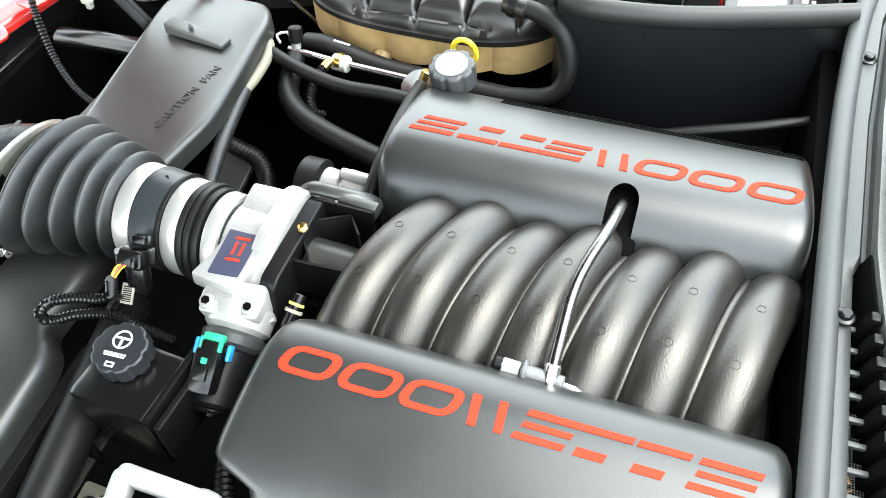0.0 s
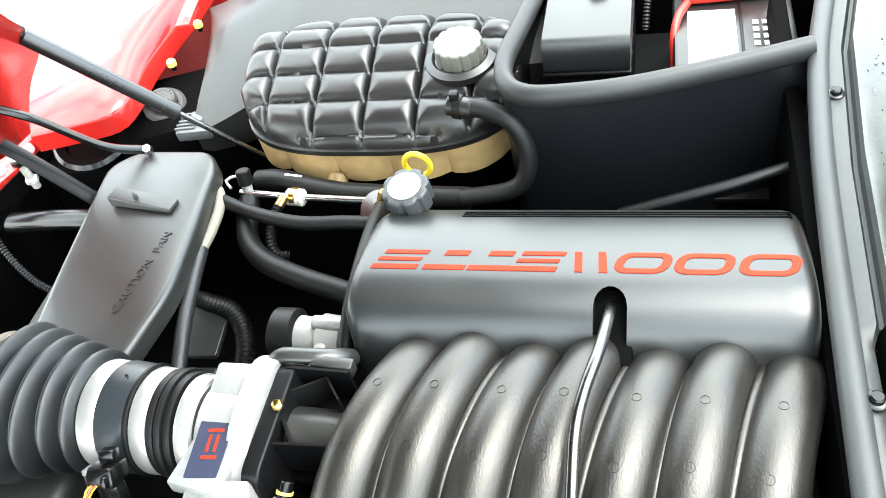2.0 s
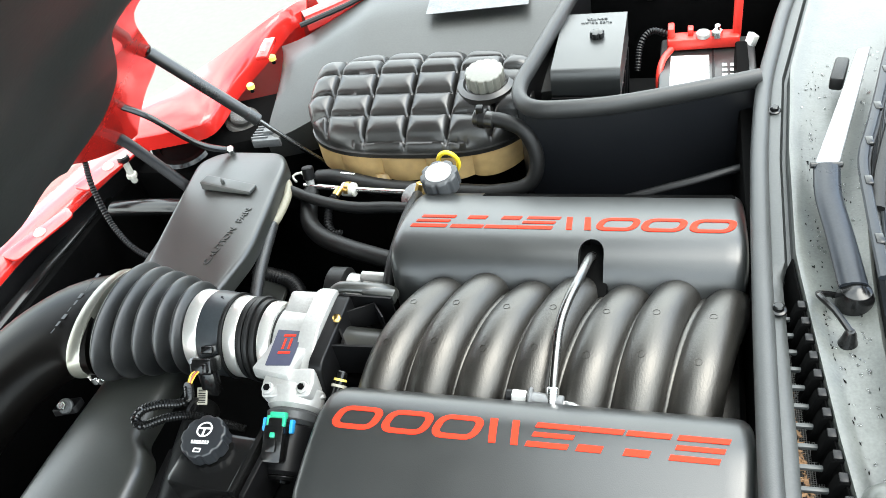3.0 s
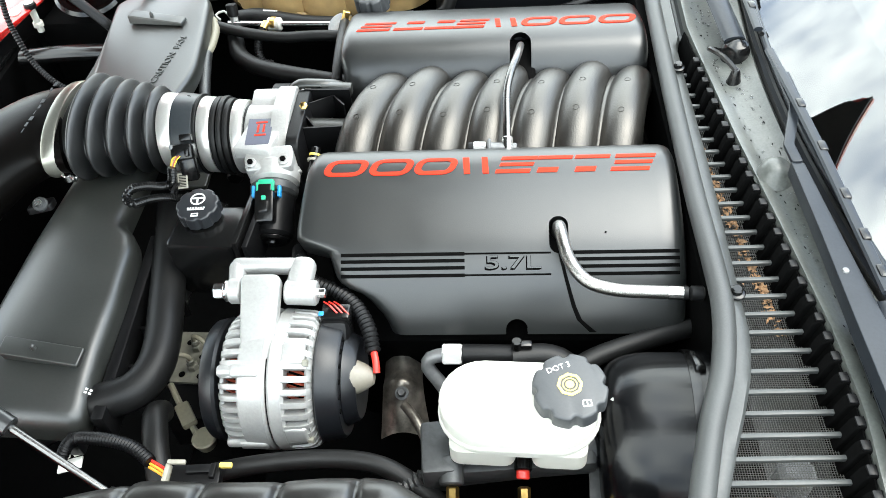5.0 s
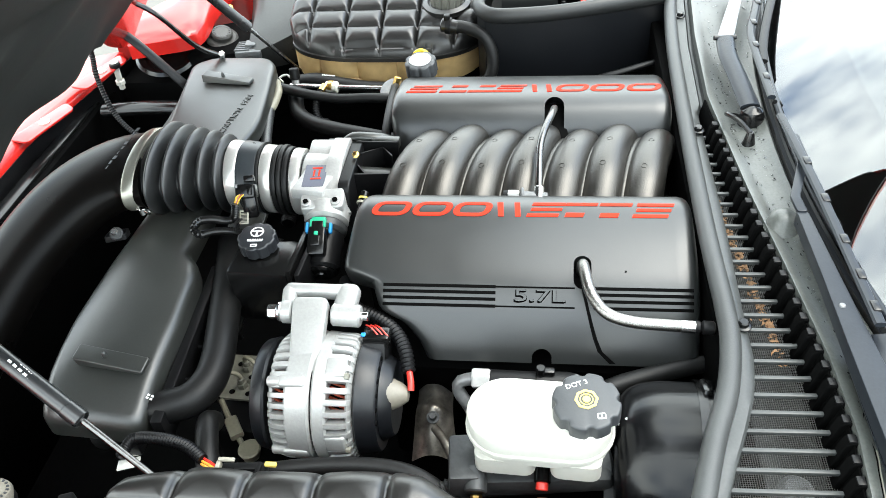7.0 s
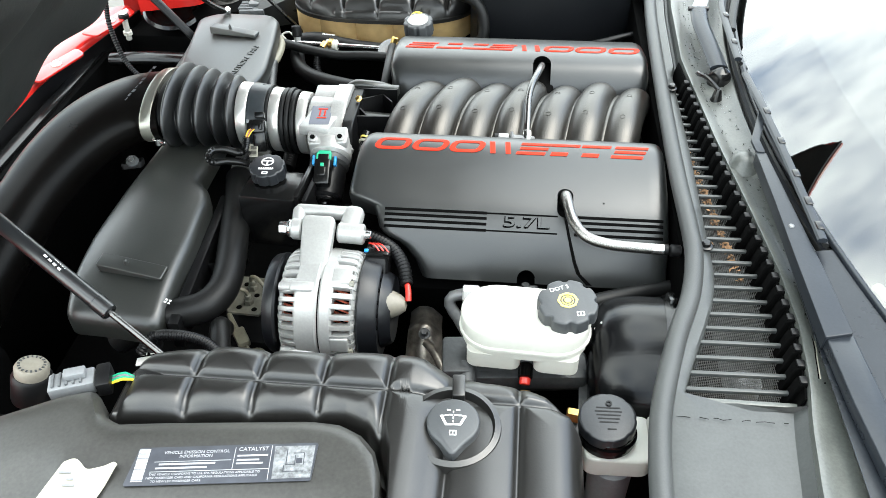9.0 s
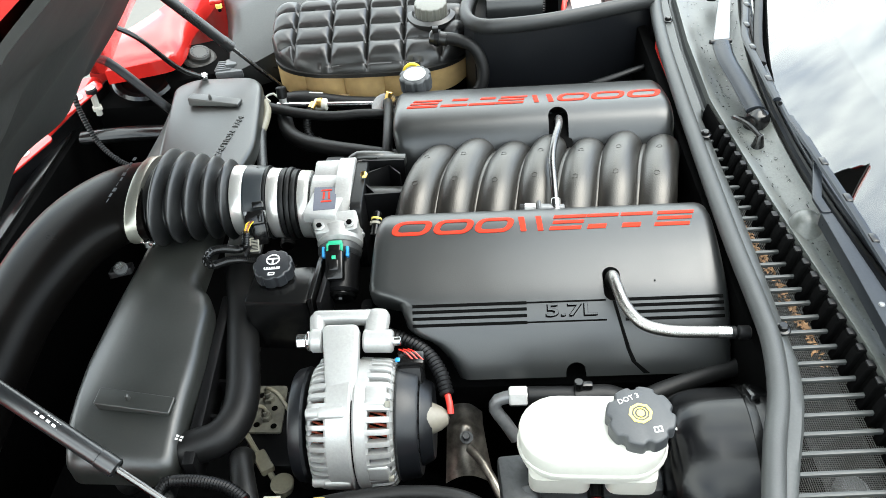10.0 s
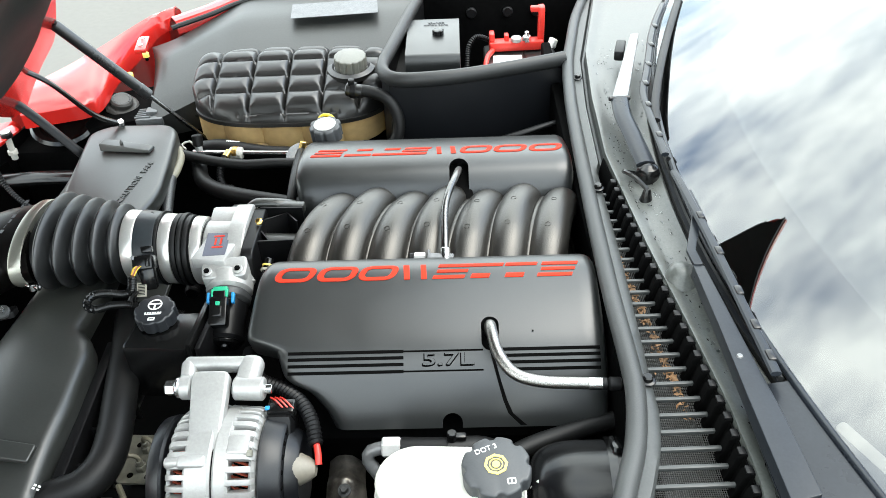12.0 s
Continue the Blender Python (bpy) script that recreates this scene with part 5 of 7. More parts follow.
tray = thing("battery_tray", (0.31, 0.6, 0.7), "black plastic battery compartment with a rubber rim", "battery tray")
part("front_wall", sheet([[Vector((0.110, 0.52, z)), Vector((0.114, 0.470, z)), Vector((0.130, 0.438, z)), Vector((0.165, 0.426, z)), Vector((0.28, 0.436, z)), Vector((0.40, 0.470, z)), Vector((0.480, 0.497, z))] for z in (0.55, 0.905)], 0.004), M_altcase, tray)
part("side_wall", sheet([[Vector((x, y, z)) for x, y in ((0.110, 0.52), (0.123, 0.58), (0.148, 0.72), (0.183, 0.92))] for z in (0.55, 0.91)], 0.004), M_black, tray)
part("floor_panel", rbox((0.31, 0.66, 0.70), (0.36, 0.40, 0.01), 0.001), M_black, tray)
part("back_wall", rbox((0.37, 0.93, 0.72), (0.42, 0.01, 0.38), 0.001), M_dark, tray)
part("rubber_rim", tube([(0.185, 0.92, 0.925), (0.150, 0.72, 0.921), (0.125, 0.58, 0.917), (0.112, 0.505, 0.915), (0.120, 0.456, 0.914), (0.148, 0.431, 0.914), (0.20, 0.428, 0.915), (0.28, 0.438, 0.916), (0.40, 0.472, 0.917), (0.478, 0.497, 0.918)], 0.0125, 14, 0.01, flat=1.25), M_rim, tray, "dark rubber sealing rim")
for bx, by in ((0.30, 0.925), (0.39, 0.925), (0.46, 0.925)):
    part("wall_boss", rod((bx, by, 0.86), (bx, by - 0.012, 0.86), 0.013, seg=18), M_black, tray)

fuse = thing("fuse_box", (0.225, 0.62, 0.72), "black plastic fuse box with a twist knob on its lid", "fuse box")
part("base", rbox((0.212, 0.638, 0.79), (0.104, 0.190, 0.16), 0.004), M_gloss, fuse)
part("lid", prism(rounded([(0.538, 0.866), (0.540, 0.896), (0.547, 0.914), (0.738, 0.918), (0.738, 0.866)], 0.006, 3), 0.155, 0.269, Matrix(((0, 0, 1, 0), (1, 0, 0, 0), (0, 1, 0, 0), (0, 0, 0, 1)))), M_cover, fuse)
part("lid_seam", rbox((0.212, 0.638, 0.864), (0.116, 0.205, 0.005), 0.002), M_black, fuse)
for q in range(5):
    part("side_rib", rbox((0.2665, 0.56 + 0.040 * q, 0.80), (0.008, 0.006, 0.11), 0.002), M_black, fuse)
for row, txt in enumerate(("FUSE RELAY", "CENTER")):
    part("lid_lettering", words(txt, 0.0085, frame_at((0.218, 0.700 + 0.012 * row, 0.9180), (-1, 0.02, 0), (0, 0, 1)), 0.0004, 1.2), M_cap, fuse)
part("knob", prism(lobed(0.0125, 5, 0.003), 0, 0.010, pose(0.223, 0.650, 0.9165), 0.002), M_gloss, fuse)

batt = thing("battery", (0.39, 0.66, 0.71), "black car battery with white label and red terminal cover", "battery")
part("case", rbox((0.408, 0.690, 0.758), (0.165, 0.210, 0.140), 0.006), M_cover, batt)
part("label", rbox((0.378, 0.662, 0.8290), (0.066, 0.128, 0.0012), 0.0004), M_paper, batt, "white label")
part("label_bars", flat_bars([(0.437 + 0.013 * j, 0.640 + 0.017 * k, 0.008, 0.010) for j in range(2) for k in range(4)], pose(0, 0, 0.8284), 0.0006), M_print, batt)
part("case_ridge", rbox((0.418, 0.690, 0.8290), (0.004, 0.205, 0.003), 0.001), M_black, batt)
tc = part("terminal_cover", join(rbox((0.400, 0.758, 0.842), (0.125, 0.032, 0.022), 0.004, (0, 0, 3)), rbox((0.344, 0.762, 0.858), (0.012, 0.028, 0.026), 0.003), rbox((0.458, 0.770, 0.885), (0.014, 0.026, 0.085), 0.003), rbox((0.378, 0.764, 0.858), (0.010, 0.020, 0.014), 0.002), rbox((0.448, 0.772, 0.92), (0.030, 0.016, 0.012), 0.002)), M_redplastic, batt, "red plastic terminal cover")
part("terminal_bolt", join(rod((0.424, 0.748, 0.852), (0.424, 0.748, 0.866), 0.010, seg=6), rod((0.424, 0.748, 0.866), (0.424, 0.748, 0.876), 0.005)), M_steel, tc)
part("terminal_clamp", rod((0.400, 0.750, 0.852), (0.400, 0.750, 0.863), 0.0125, seg=16), M_alu, tc)
part("red_cable", tube([(0.345, 0.735, 0.838), (0.332, 0.705, 0.835), (0.326, 0.675, 0.82), (0.328, 0.655, 0.78)], 0.006), M_redplastic, batt, "red cable sleeve")
part("dark_cable", tube([(0.345, 0.765, 0.85), (0.310, 0.770, 0.858), (0.290, 0.755, 0.84), (0.285, 0.73, 0.80)], 0.006, 10, rib=0.0014, pitch=0.005), M_black, batt)
part("white_tag", rbox((0.482, 0.735, 0.852), (0.012, 0.02, 0.02), 0.002, (0, 20, 30)), M_paper, batt)

# ---- cowl: seal, channel, grille, panel ----
SEAL = [(0.575, 0.90), (0.53, 0.74), (0.506, 0.62), (0.484, 0.496), (0.472, 0.37), (0.465, 0.246), (0.458, 0.0), (0.4545, -0.21), (0.4555, -0.34), (0.4535, -0.40), (0.440, -0.47), (0.418, -0.532), (0.398, -0.60), (0.384, -0.66), (0.376, -0.74), (0.372, -0.86), (0.37, -1.0)]
SEAL_Y = [p[1] for p in SEAL][::-1]
SEAL_X = [p[0] for p in SEAL][::-1]
seal = thing("cowl_seal", (0.455, 0, 0.90), "weathered grey rubber seal along the cowl", "rubber seal")
part("bulb", tube([(x + 0.002, y, 0.909) for x, y in SEAL], 0.0118, 16, 0.02), M_strip, seal)
part("clip_flange", tube([(x + 0.004, y, 0.896) for x, y in SEAL], 0.0085, 8, 0.03), M_rubber, seal, "black clip flange under the bulb")


def seal_x(y):
    return lerp(y, SEAL_Y, SEAL_X)


part("firewall", sheet([[Vector((lerp(y, SEAL_Y, SEAL_X) + 0.006, y, z)) for y in np.linspace(0.46, 0.98, 14)] for z in (0.45, 0.70, 0.895)], 0.004), M_dark, seal, "black firewall panel below the seal")


def lip_x(y):
    return lerp(y, [-1.0, -0.75, -0.67, -0.612, -0.531, -0.438, -0.318, -0.146, 0.07, 0.10, 0.3, 0.5, 0.9], [0.50, 0.520, 0.530, 0.541, 0.549, 0.546, 0.534, 0.5155, 0.4985, 0.497, 0.504, 0.520, 0.60])


def glass_x(y):
    return 0.584 + 0.24 * (y + 0.06) ** 2


def bar_x(y):
    return lerp(y, [-0.64, -0.611, -0.567, -0.518, -0.472, -0.4256, -0.3525, -0.261, -0.161, -0.015, 0.09], [0.410, 0.419, 0.4344, 0.4537, 0.469, 0.4773, 0.478, 0.4807, 0.483, 0.4835, 0.484])


cowl = thing("cowl_panel", (0.5, 0, 0.88), "weathered grey plastic cowl panel with slotted air grille", "cowl panel", kind="structure")
YS = list(np.linspace(0.88, -0.98, 94))
flange_rows = []
for y in YS:
    a = seal_x(y)
    b = lip_x(y)
    if y > 0.09:
        prof = [(a + 0.004, 0.885), (a + 0.008, 0.909), (a + 0.014, 0.912), (b - 0.010, 0.914), (b - 0.006, 0.906), (b - 0.002, 0.906), (b + 0.002, 0.928)]
    elif y > -0.632:
        c = min(bar_x(y), b - 0.012)
        prof = [(a + 0.004, 0.885), (a + 0.008, 0.909), (a + 0.012, 0.911), (c - 0.003, 0.909), (c, 0.906), (c + 0.001, 0.890), (c + 0.002, 0.872)]
    else:
        prof = [(a + 0.004, 0.885), (a + 0.008, 0.909), (a + 0.012, 0.911), (a + 0.04, 0.910), ((a + b) / 2 + 0.02, 0.909), (b - 0.012, 0.910), (b + 0.002, 0.924)]
    flange_rows.append([Vector((x, y, z)) for x, z in prof])
part("channel", sheet(flange_rows), M_grille, cowl)
panel_rows = []
for y in YS:
    b, g = lip_x(y), glass_x(y)
    prof = [(b + 0.004, 0.870), (b - 0.001, 0.922), (b, 0.931), (b + 0.006, 0.931), (b + 0.014, 0.926), (b + 0.3 * (g - b), 0.925), (b + 0.6 * (g - b), 0.929), (g - 0.018, 0.936), (g - 0.010, 0.928), (g - 0.006, 0.915)]
    panel_rows.append([Vector((x, y, z)) for x, z in prof])
part("panel", sheet(panel_rows), M_cowl, cowl)
# bars and teeth of the grille
y = -0.6095
while y < 0.085:
    c = bar_x(y) - 0.003
    b = lip_x(y) - 0.014
    if b - c > 0.006:
        part("grille_bar", rbox(((c + b) / 2, y, 0.9030), (b - c, 0.0050, 0.005), 0.0012, (0, 0, 1.5)), M_grille, cowl)
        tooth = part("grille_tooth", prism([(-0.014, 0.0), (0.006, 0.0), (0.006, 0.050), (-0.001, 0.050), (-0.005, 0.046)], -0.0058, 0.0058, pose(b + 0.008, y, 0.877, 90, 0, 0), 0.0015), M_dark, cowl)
        part("tooth_cap", rbox((b + 0.0085, y, 0.9280), (0.008, 0.0100, 0.003), 0.0013), M_black, tooth)
    y += 0.0233
# wall behind the teeth, the shade of the gaps put into its near-black
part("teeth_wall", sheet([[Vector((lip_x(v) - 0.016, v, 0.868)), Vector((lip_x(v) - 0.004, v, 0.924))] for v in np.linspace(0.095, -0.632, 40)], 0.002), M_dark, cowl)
part("grille_end", rbox((0.470, -0.628, 0.892), (0.130, 0.006, 0.032), 0.001), M_cowl, cowl)
# woven mesh below the bars
wires = bmesh.new()


def wire(bm, a, b, r=0.00033):
    d = (Vector(b) - Vector(a)).normalized()
    s = d.cross(Vector((0, 0, 1))).normalized() * r
    up = Vector((0, 0, r * 1.4))
    v = [bm.verts.new(Vector(p) + q) for p in (a, b) for q in (-s, s, up)]
    bm.faces.new((v[0], v[2], v[5], v[3]))
    bm.faces.new((v[2], v[1], v[4], v[5]))


for v in np.arange(-0.630, 0.09, 0.0023):
    wire(wires, (bar_x(v), v, 0.886), (lip_x(v) - 0.006, v, 0.886))
for u in np.arange(0.405, 0.548, 0.0023):
    inside = [v for v in np.arange(-0.630, 0.09, 0.005) if bar_x(v) < u < lip_x(v) - 0.006]
    if len(inside) > 2:
        wire(wires, (u, inside[0], 0.8865), (u, inside[-1], 0.8865))
part("wire_mesh", wires, M_mesh, cowl, "fine dark wire mesh")
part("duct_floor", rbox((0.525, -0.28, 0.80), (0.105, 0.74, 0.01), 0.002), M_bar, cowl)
part("white_bottle_below", lathe([(0.018, 0), (0.018, 0.03), (0.012, 0.036)], pose(0.508, -0.545, 0.815), 20), M_greyplug, cowl)
part("yellow_cap_below", lathe([(0.016, 0), (0.016, 0.014), (0.010, 0.016)], pose(0.506, -0.612, 0.845), 20), M_yellow, cowl, "yellowed cap seen through the mesh")
deb = bmesh.new()
for _ in range(420):
    v = random.uniform(-0.42, 0.06)
    x = lip_x(v) - 0.026 - abs(random.gauss(0, 0.006))
    s = random.uniform(0.0012, 0.0055)
    a = random.uniform(0, 6.28)
    vs = [deb.verts.new((x + s * math.cos(a + t) * q, v + s * math.sin(a + t) * q, 0.888 + random.uniform(0, 0.005))) for t, q in ((0, 1), (1.6, 0.4), (3.1, 1), (4.7, 0.4))]
    deb.faces.new(vs)
solo("leaf_debris", deb, M_debris, "dry brown leaf scraps caught on the mesh", "leaf litter", "stuff")

for bx, by, bz in ((0.494, 0.415, 0.913), (0.4755, 0.024, 0.913), (0.4725, -0.378, 0.911)):
    pl = thing("push_clip", (bx, by, bz), "black plastic push clip in the cowl channel", "clip", "cowl clips")
    part("washer", lathe([(0.0095, 0), (0.0095, 0.0015), (0.008, 0.0025)], pose(bx, by, bz), 20), M_gloss, pl)
    part("head", lathe([(0.006, 0), (0.006, 0.005), (0.0045, 0.0062)], pose(bx, by, bz + 0.002), 16), M_gloss, pl)

# split in the brittle plastic
CRACK = [(0.5640, -0.507), (0.5585, -0.520), (0.5565, -0.533), (0.5605, -0.540), (0.5615, -0.551), (0.5605, -0.563), (0.5580, -0.575), (0.5562, -0.588), (0.5535, -0.607)]
for off, wide, lift, mt, what in ((0.0, 0.0006, 0.0012, M_cream, "pale open crack in the plastic"), (-0.0016, 0.0007, 0.0010, M_dark, "dark line of the crack")):
    crack = bmesh.new()
    for (xa, ya), (xb, yb) in zip(CRACK, CRACK[1:]):
        if off == 0.0 and ya > -0.545:
            continue
        za, zb = (lerp((x - lip_x(y)) / (glass_x(y) - lip_x(y)), [0, 0.15, 0.3, 0.6, 0.8], [0.931, 0.926, 0.925, 0.929, 0.935]) + lift for x, y in ((xa, ya), (xb, yb)))
        crack.faces.new([crack.verts.new(p) for p in ((xa + off - wide, ya, za), (xa + off + wide, ya, za), (xb + off + wide, yb, zb), (xb + off - wide, yb, zb))])
    part("crack", crack, mt, cowl, what)
rim = bmesh.new()
for k in range(24):
    xa, xb = 0.402 + 0.0047 * k, 0.402 + 0.0047 * (k + 1)
    if k % 9 in (3, 4, 7):
        continue
    wa, wb = (0.0003 + 0.0003 * abs(math.sin(2.3 * q) * math.cos(5.1 * q)) for q in (k, k + 1))
    ya, yb = (-0.6555 + 0.0007 * math.sin(1.7 * q) + 0.0005 * math.sin(4.3 * q) for q in (k, k + 1))
    rim.faces.new([rim.verts.new(p) for p in ((xa, ya - wa, 0.9118), (xa, ya + wa, 0.9118), (xb, yb + wb, 0.9118), (xb, yb - wb, 0.9118))])
part("crack", rim, M_dark, cowl, "dark worn line across the cowl")

# dirt flecks on the panel
flecks = bmesh.new()
for _ in range(260):
    y = random.uniform(-0.62, 0.50)
    b, g = lip_x(y), glass_x(y)
    f = random.choice((0.16, 0.20, 0.26, 0.45, 0.6)) + random.gauss(0, 0.03)
    x = b + f * (g - b)
    z = lerp(f, [0, 0.15, 0.3, 0.6, 0.8], [0.931, 0.926, 0.925, 0.929, 0.935]) + 0.0006
    s, a = random.uniform(0.0006, 0.0030), random.uniform(0, 6.28)
    flecks.faces.new([flecks.verts.new((x + 0.6 * s * math.cos(a + t) * q, y + 1.3 * s * math.sin(a + t) * q, z)) for t, q in ((0, 1), (1.3, 0.5), (2.9, 0.9), (4.5, 0.4))])
solo("dirt_flecks", flecks, M_dark, "dark dirt flecks scattered on the cowl panel", "dirt", "stuff")

# water drops on the panel
drops = bmesh.new()
for _ in range(340):
    y = random.uniform(-0.60, 0.55)
    b, g = lip_x(y), glass_x(y)
    x = random.uniform(b + 0.014, g - 0.022)
    z = lerp((x - b) / (g - b), [0, 0.15, 0.3, 0.6, 0.8], [0.931, 0.926, 0.925, 0.929, 0.935])
    r = random.choice((0.0008, 0.001, 0.0014, 0.002, 0.0028))
    bmesh.ops.create_icosphere(drops, subdivisions=1, radius=r, matrix=pose(x, y, z) @ Matrix.Diagonal((1, random.uniform(0.8, 1.6), 0.45, 1)))
M_water = bpy.data.materials.new("water")
M_water.use_nodes = True
_w = M_water.node_tree.nodes["Principled BSDF"]
_w.inputs["Roughness"].default_value, _w.inputs["Transmission Weight"].default_value, _w.inputs["IOR"].default_value = 0.02, 1.0, 1.33
solo("water_drops", drops, M_water, "scattered clear water drops on the cowl", "water drops", "stuff")

# ---- windshield and what lies behind it ----
screen = thing("windshield", (0.75, 0, 0.96), "raked curved windshield glass mirroring clouds", "windshield", kind="structure")


def glass_point(y, t, off=0.0):
    """A point t metres up the glass from its lower edge."""
    bend = 0.10 * t * t
    return Vector((glass_x(y) + t * 0.87 + off * 0.48, y * (1 - 0.12 * t), 0.952 + 0.50 * t - bend * 0.25 - 0.06 * (y * y) * t + off * 0.87))


part("pane", sheet([[glass_point(y, t) for y in np.linspace(-0.78, 0.78, 41)] for t in np.linspace(0, 1.0, 25)], 0.004), M_glass, screen).visible_shadow = False
part("lower_border", sheet([[glass_point(y, t, -0.008) for y in np.linspace(-0.78, 0.78, 41)] for t in np.linspace(-0.01, 0.115, 5)]), M_frit, screen, "dark border under the glass")
part("lower_seal", tube([tuple(glass_point(y, -0.003, 0.001)) for y in np.linspace(-0.78, 0.78, 40)], 0.0045, 10), M_arm, screen, "thin grey moulding along the glass edge")
part("rubber_gasket", sheet([[Vector((glass_x(y) + dx, y, z)) for y in np.linspace(-0.80, 0.80, 41)] for dx, z in ((-0.016, 0.925), (-0.010, 0.940), (-0.006, 0.9455), (0.006, 0.947), (0.020, 0.946))], 0.003), M_rubber, screen, "black rubber gasket under the glass edge")
dash = thing("dashboard", (1.0, 0, 0.9), "light grey dashboard pad seen through the windshield", "dashboard")
part("pad", sheet([[Vector((glass_x(y) + 0.06 + t, y, 0.955 + 0.10 * min(1, t / 0.3) - 0.05 * max(0, t - 0.5))) for y in np.linspace(-0.74, 0.74, 31)] for t in np.linspace(0, 0.9, 16)]), M_dash, dash)
part("identity_plate", prism(rounded([(-0.062, -0.006), (0.062, -0.006), (0.062, 0.006), (-0.062, 0.006)], 0.006), 0, 0.001, frame_at((0.6588, -0.5414, 0.9580), (0.0177, -0.0466, 0.0041), (-0.40, -0.08, 0.9))), M_paper, dash, "narrow white plate under the glass")
part("corner_panel", sheet([[Vector((0.556 + (glass_x(y) + 0.004 - 0.556) * k / 6, y, 0.9420 + 0.0100 * k / 6)) for k in range(7)] for y in np.linspace(-0.42, -0.98, 24)], 0.002), M_arm, screen, "dark grey panel at the glass corner")

# ---- wipers ----
wip = thing("windshield_wiper", (0.545, 0.02, 0.93), "dark metal wiper arm with silver sleeve over the cowl", "wiper", "wipers")
part("pivot_cap", lathe([(0.018, 0), (0.019, 0.014), (0.015, 0.024), (0.006, 0.029), (0, 0.030)], pose(0.548, 0.024, 0.925), 28), M_gloss, wip)
part("arm", tube([(0.5455, 0.028, 0.950), (0.539, 0.10, 0.958), (0.533, 0.16, 0.964), (0.5355, 0.210, 0.968)], 0.0150, 14, flat=0.5), M_arm, wip)
part("sleeve", prism(rounded([(0.522, 0.210), (0.549, 0.212), (0.617, 0.478), (0.600, 0.474)], 0.003, 3), 0.964, 0.975, None, 0.004, 4), M_sleevesteel, wip, "silver metal sleeve")
part("hinge_pin", rod((0.517, 0.211, 0.970), (0.553, 0.213, 0.970), 0.004), M_gloss, wip)
part("rubber_stop", rbox((0.575, 0.437, 0.958), (0.018, 0.060, 0.020), 0.004, (0, 0, -14)), M_rubber, wip)
part("frame_edge", tube([(0.735, 0.660, 0.972), (0.668, 0.460, 0.972), (0.622, 0.310, 0.972), (0.592, 0.200, 0.970), (0.580, 0.134, 0.968)], 0.0075, 10, 0.02, flat=0.6), M_rubber, wip, "black rubber edge of the blade")


def wiper_blade(p, owner):
    blade = part("blade", tube(p, 0.0062, 8, 0.02, flat=0.6), M_arm, owner, "black wiper blade along the glass edge")
    part("rubber", tube([(x + 0.006, y, z - 0.008) for x, y, z in p], 0.0035, 8, 0.02), M_rubber, blade)
    for a, b in zip(p[1:-1:1], p[2::1]):
        mid = (Vector(a) + Vector(b)) / 2
        part("claw", rbox(tuple(mid + Vector((0.002, 0, 0.002))), (0.009, 0.016, 0.006), 0.002, (0, 0, 2)), M_gloss, blade)
    return blade


wiper_blade([(0.689, 0.607, 0.982), (0.660, 0.53, 0.981), (0.634, 0.448, 0.980), (0.612, 0.36, 0.979), (0.591, 0.279, 0.978), (0.574, 0.215, 0.976), (0.571, 0.13, 0.974), (0.570, 0.02, 0.972)], wip)
wip2 = thing("windshield_wiper", (0.55, -0.24, 0.93), "long dark wiper arm lying along the cowl", "wiper", "wipers")
part("pivot_cap", lathe([(0.024, 0), (0.020, 0.006), (0.017, 0.016), (0.010, 0.022), (0, 0.024)], pose(0.545, -0.217, 0.926), 28), M_cowl, wip2)
part("arm", prism(rounded([(0.5507, -0.2335), (0.5530, -0.346), (0.5535, -0.448), (0.5555, -0.580), (0.5860, -0.572), (0.5820, -0.478), (0.5735, -0.364), (0.5645, -0.236)], 0.002, 3), 0.946, 0.964, None, 0.0100, 7), M_arm, wip2)
part("link", prism(rounded([(0.551, -0.236), (0.549, -0.206), (0.577, -0.122), (0.578, -0.070), (0.589, -0.066), (0.590, -0.122), (0.561, -0.206), (0.563, -0.236)], 0.003, 3), 0.962, 0.966, None, 0.001), M_arm, wip2, "bent grey link")
part("lower_arm", prism(rounded([(0.558, -0.578), (0.562, -0.66), (0.575, -0.80), (0.605, -0.80), (0.594, -0.66), (0.588, -0.570)], 0.003, 3), 0.946, 0.960, None, 0.003), M_arm, wip2)
part("rivet", lathe([(0.004, 0), (0.003, 0.002), (0, 0.003)], pose(0.562, -0.395, 0.9635), 12), M_dullmetal, wip2)

wiper_blade([(0.571, -0.032, 0.974), (0.576, -0.11, 0.974), (0.580, -0.182, 0.974), (0.583, -0.266, 0.974), (0.585, -0.334, 0.973), (0.587, -0.381, 0.972), (0.588, -0.43, 0.972)], wip2)

noz = thing("washer_nozzle", (0.53, -0.03, 0.93), "black washer nozzle with a thin hose on the cowl", "washer nozzle")
part("base", lathe([(0.010, 0), (0.008, 0.006), (0.006, 0.016), (0.004, 0.020)], pose(0.537, -0.030, 0.925), 18), M_gloss, noz)
part("hose", tube([(0.537, -0.030, 0.943), (0.524, -0.008, 0.950), (0.512, 0.014, 0.948), (0.515, 0.026, 0.940), (0.532, 0.030, 0.934)], 0.0035, 8), M_gloss, noz)

# ---- hood, its struts and hinges ----
HOOD_U = [0.0, 0.45, 0.657, 0.856, 1.089, 1.407]
HOOD_X = [-0.700, -0.440, -0.300, -0.150, 0.050, 0.340]
HOOD_Z = [0.780, 1.147, 1.300, 1.442, 1.585, 1.740]


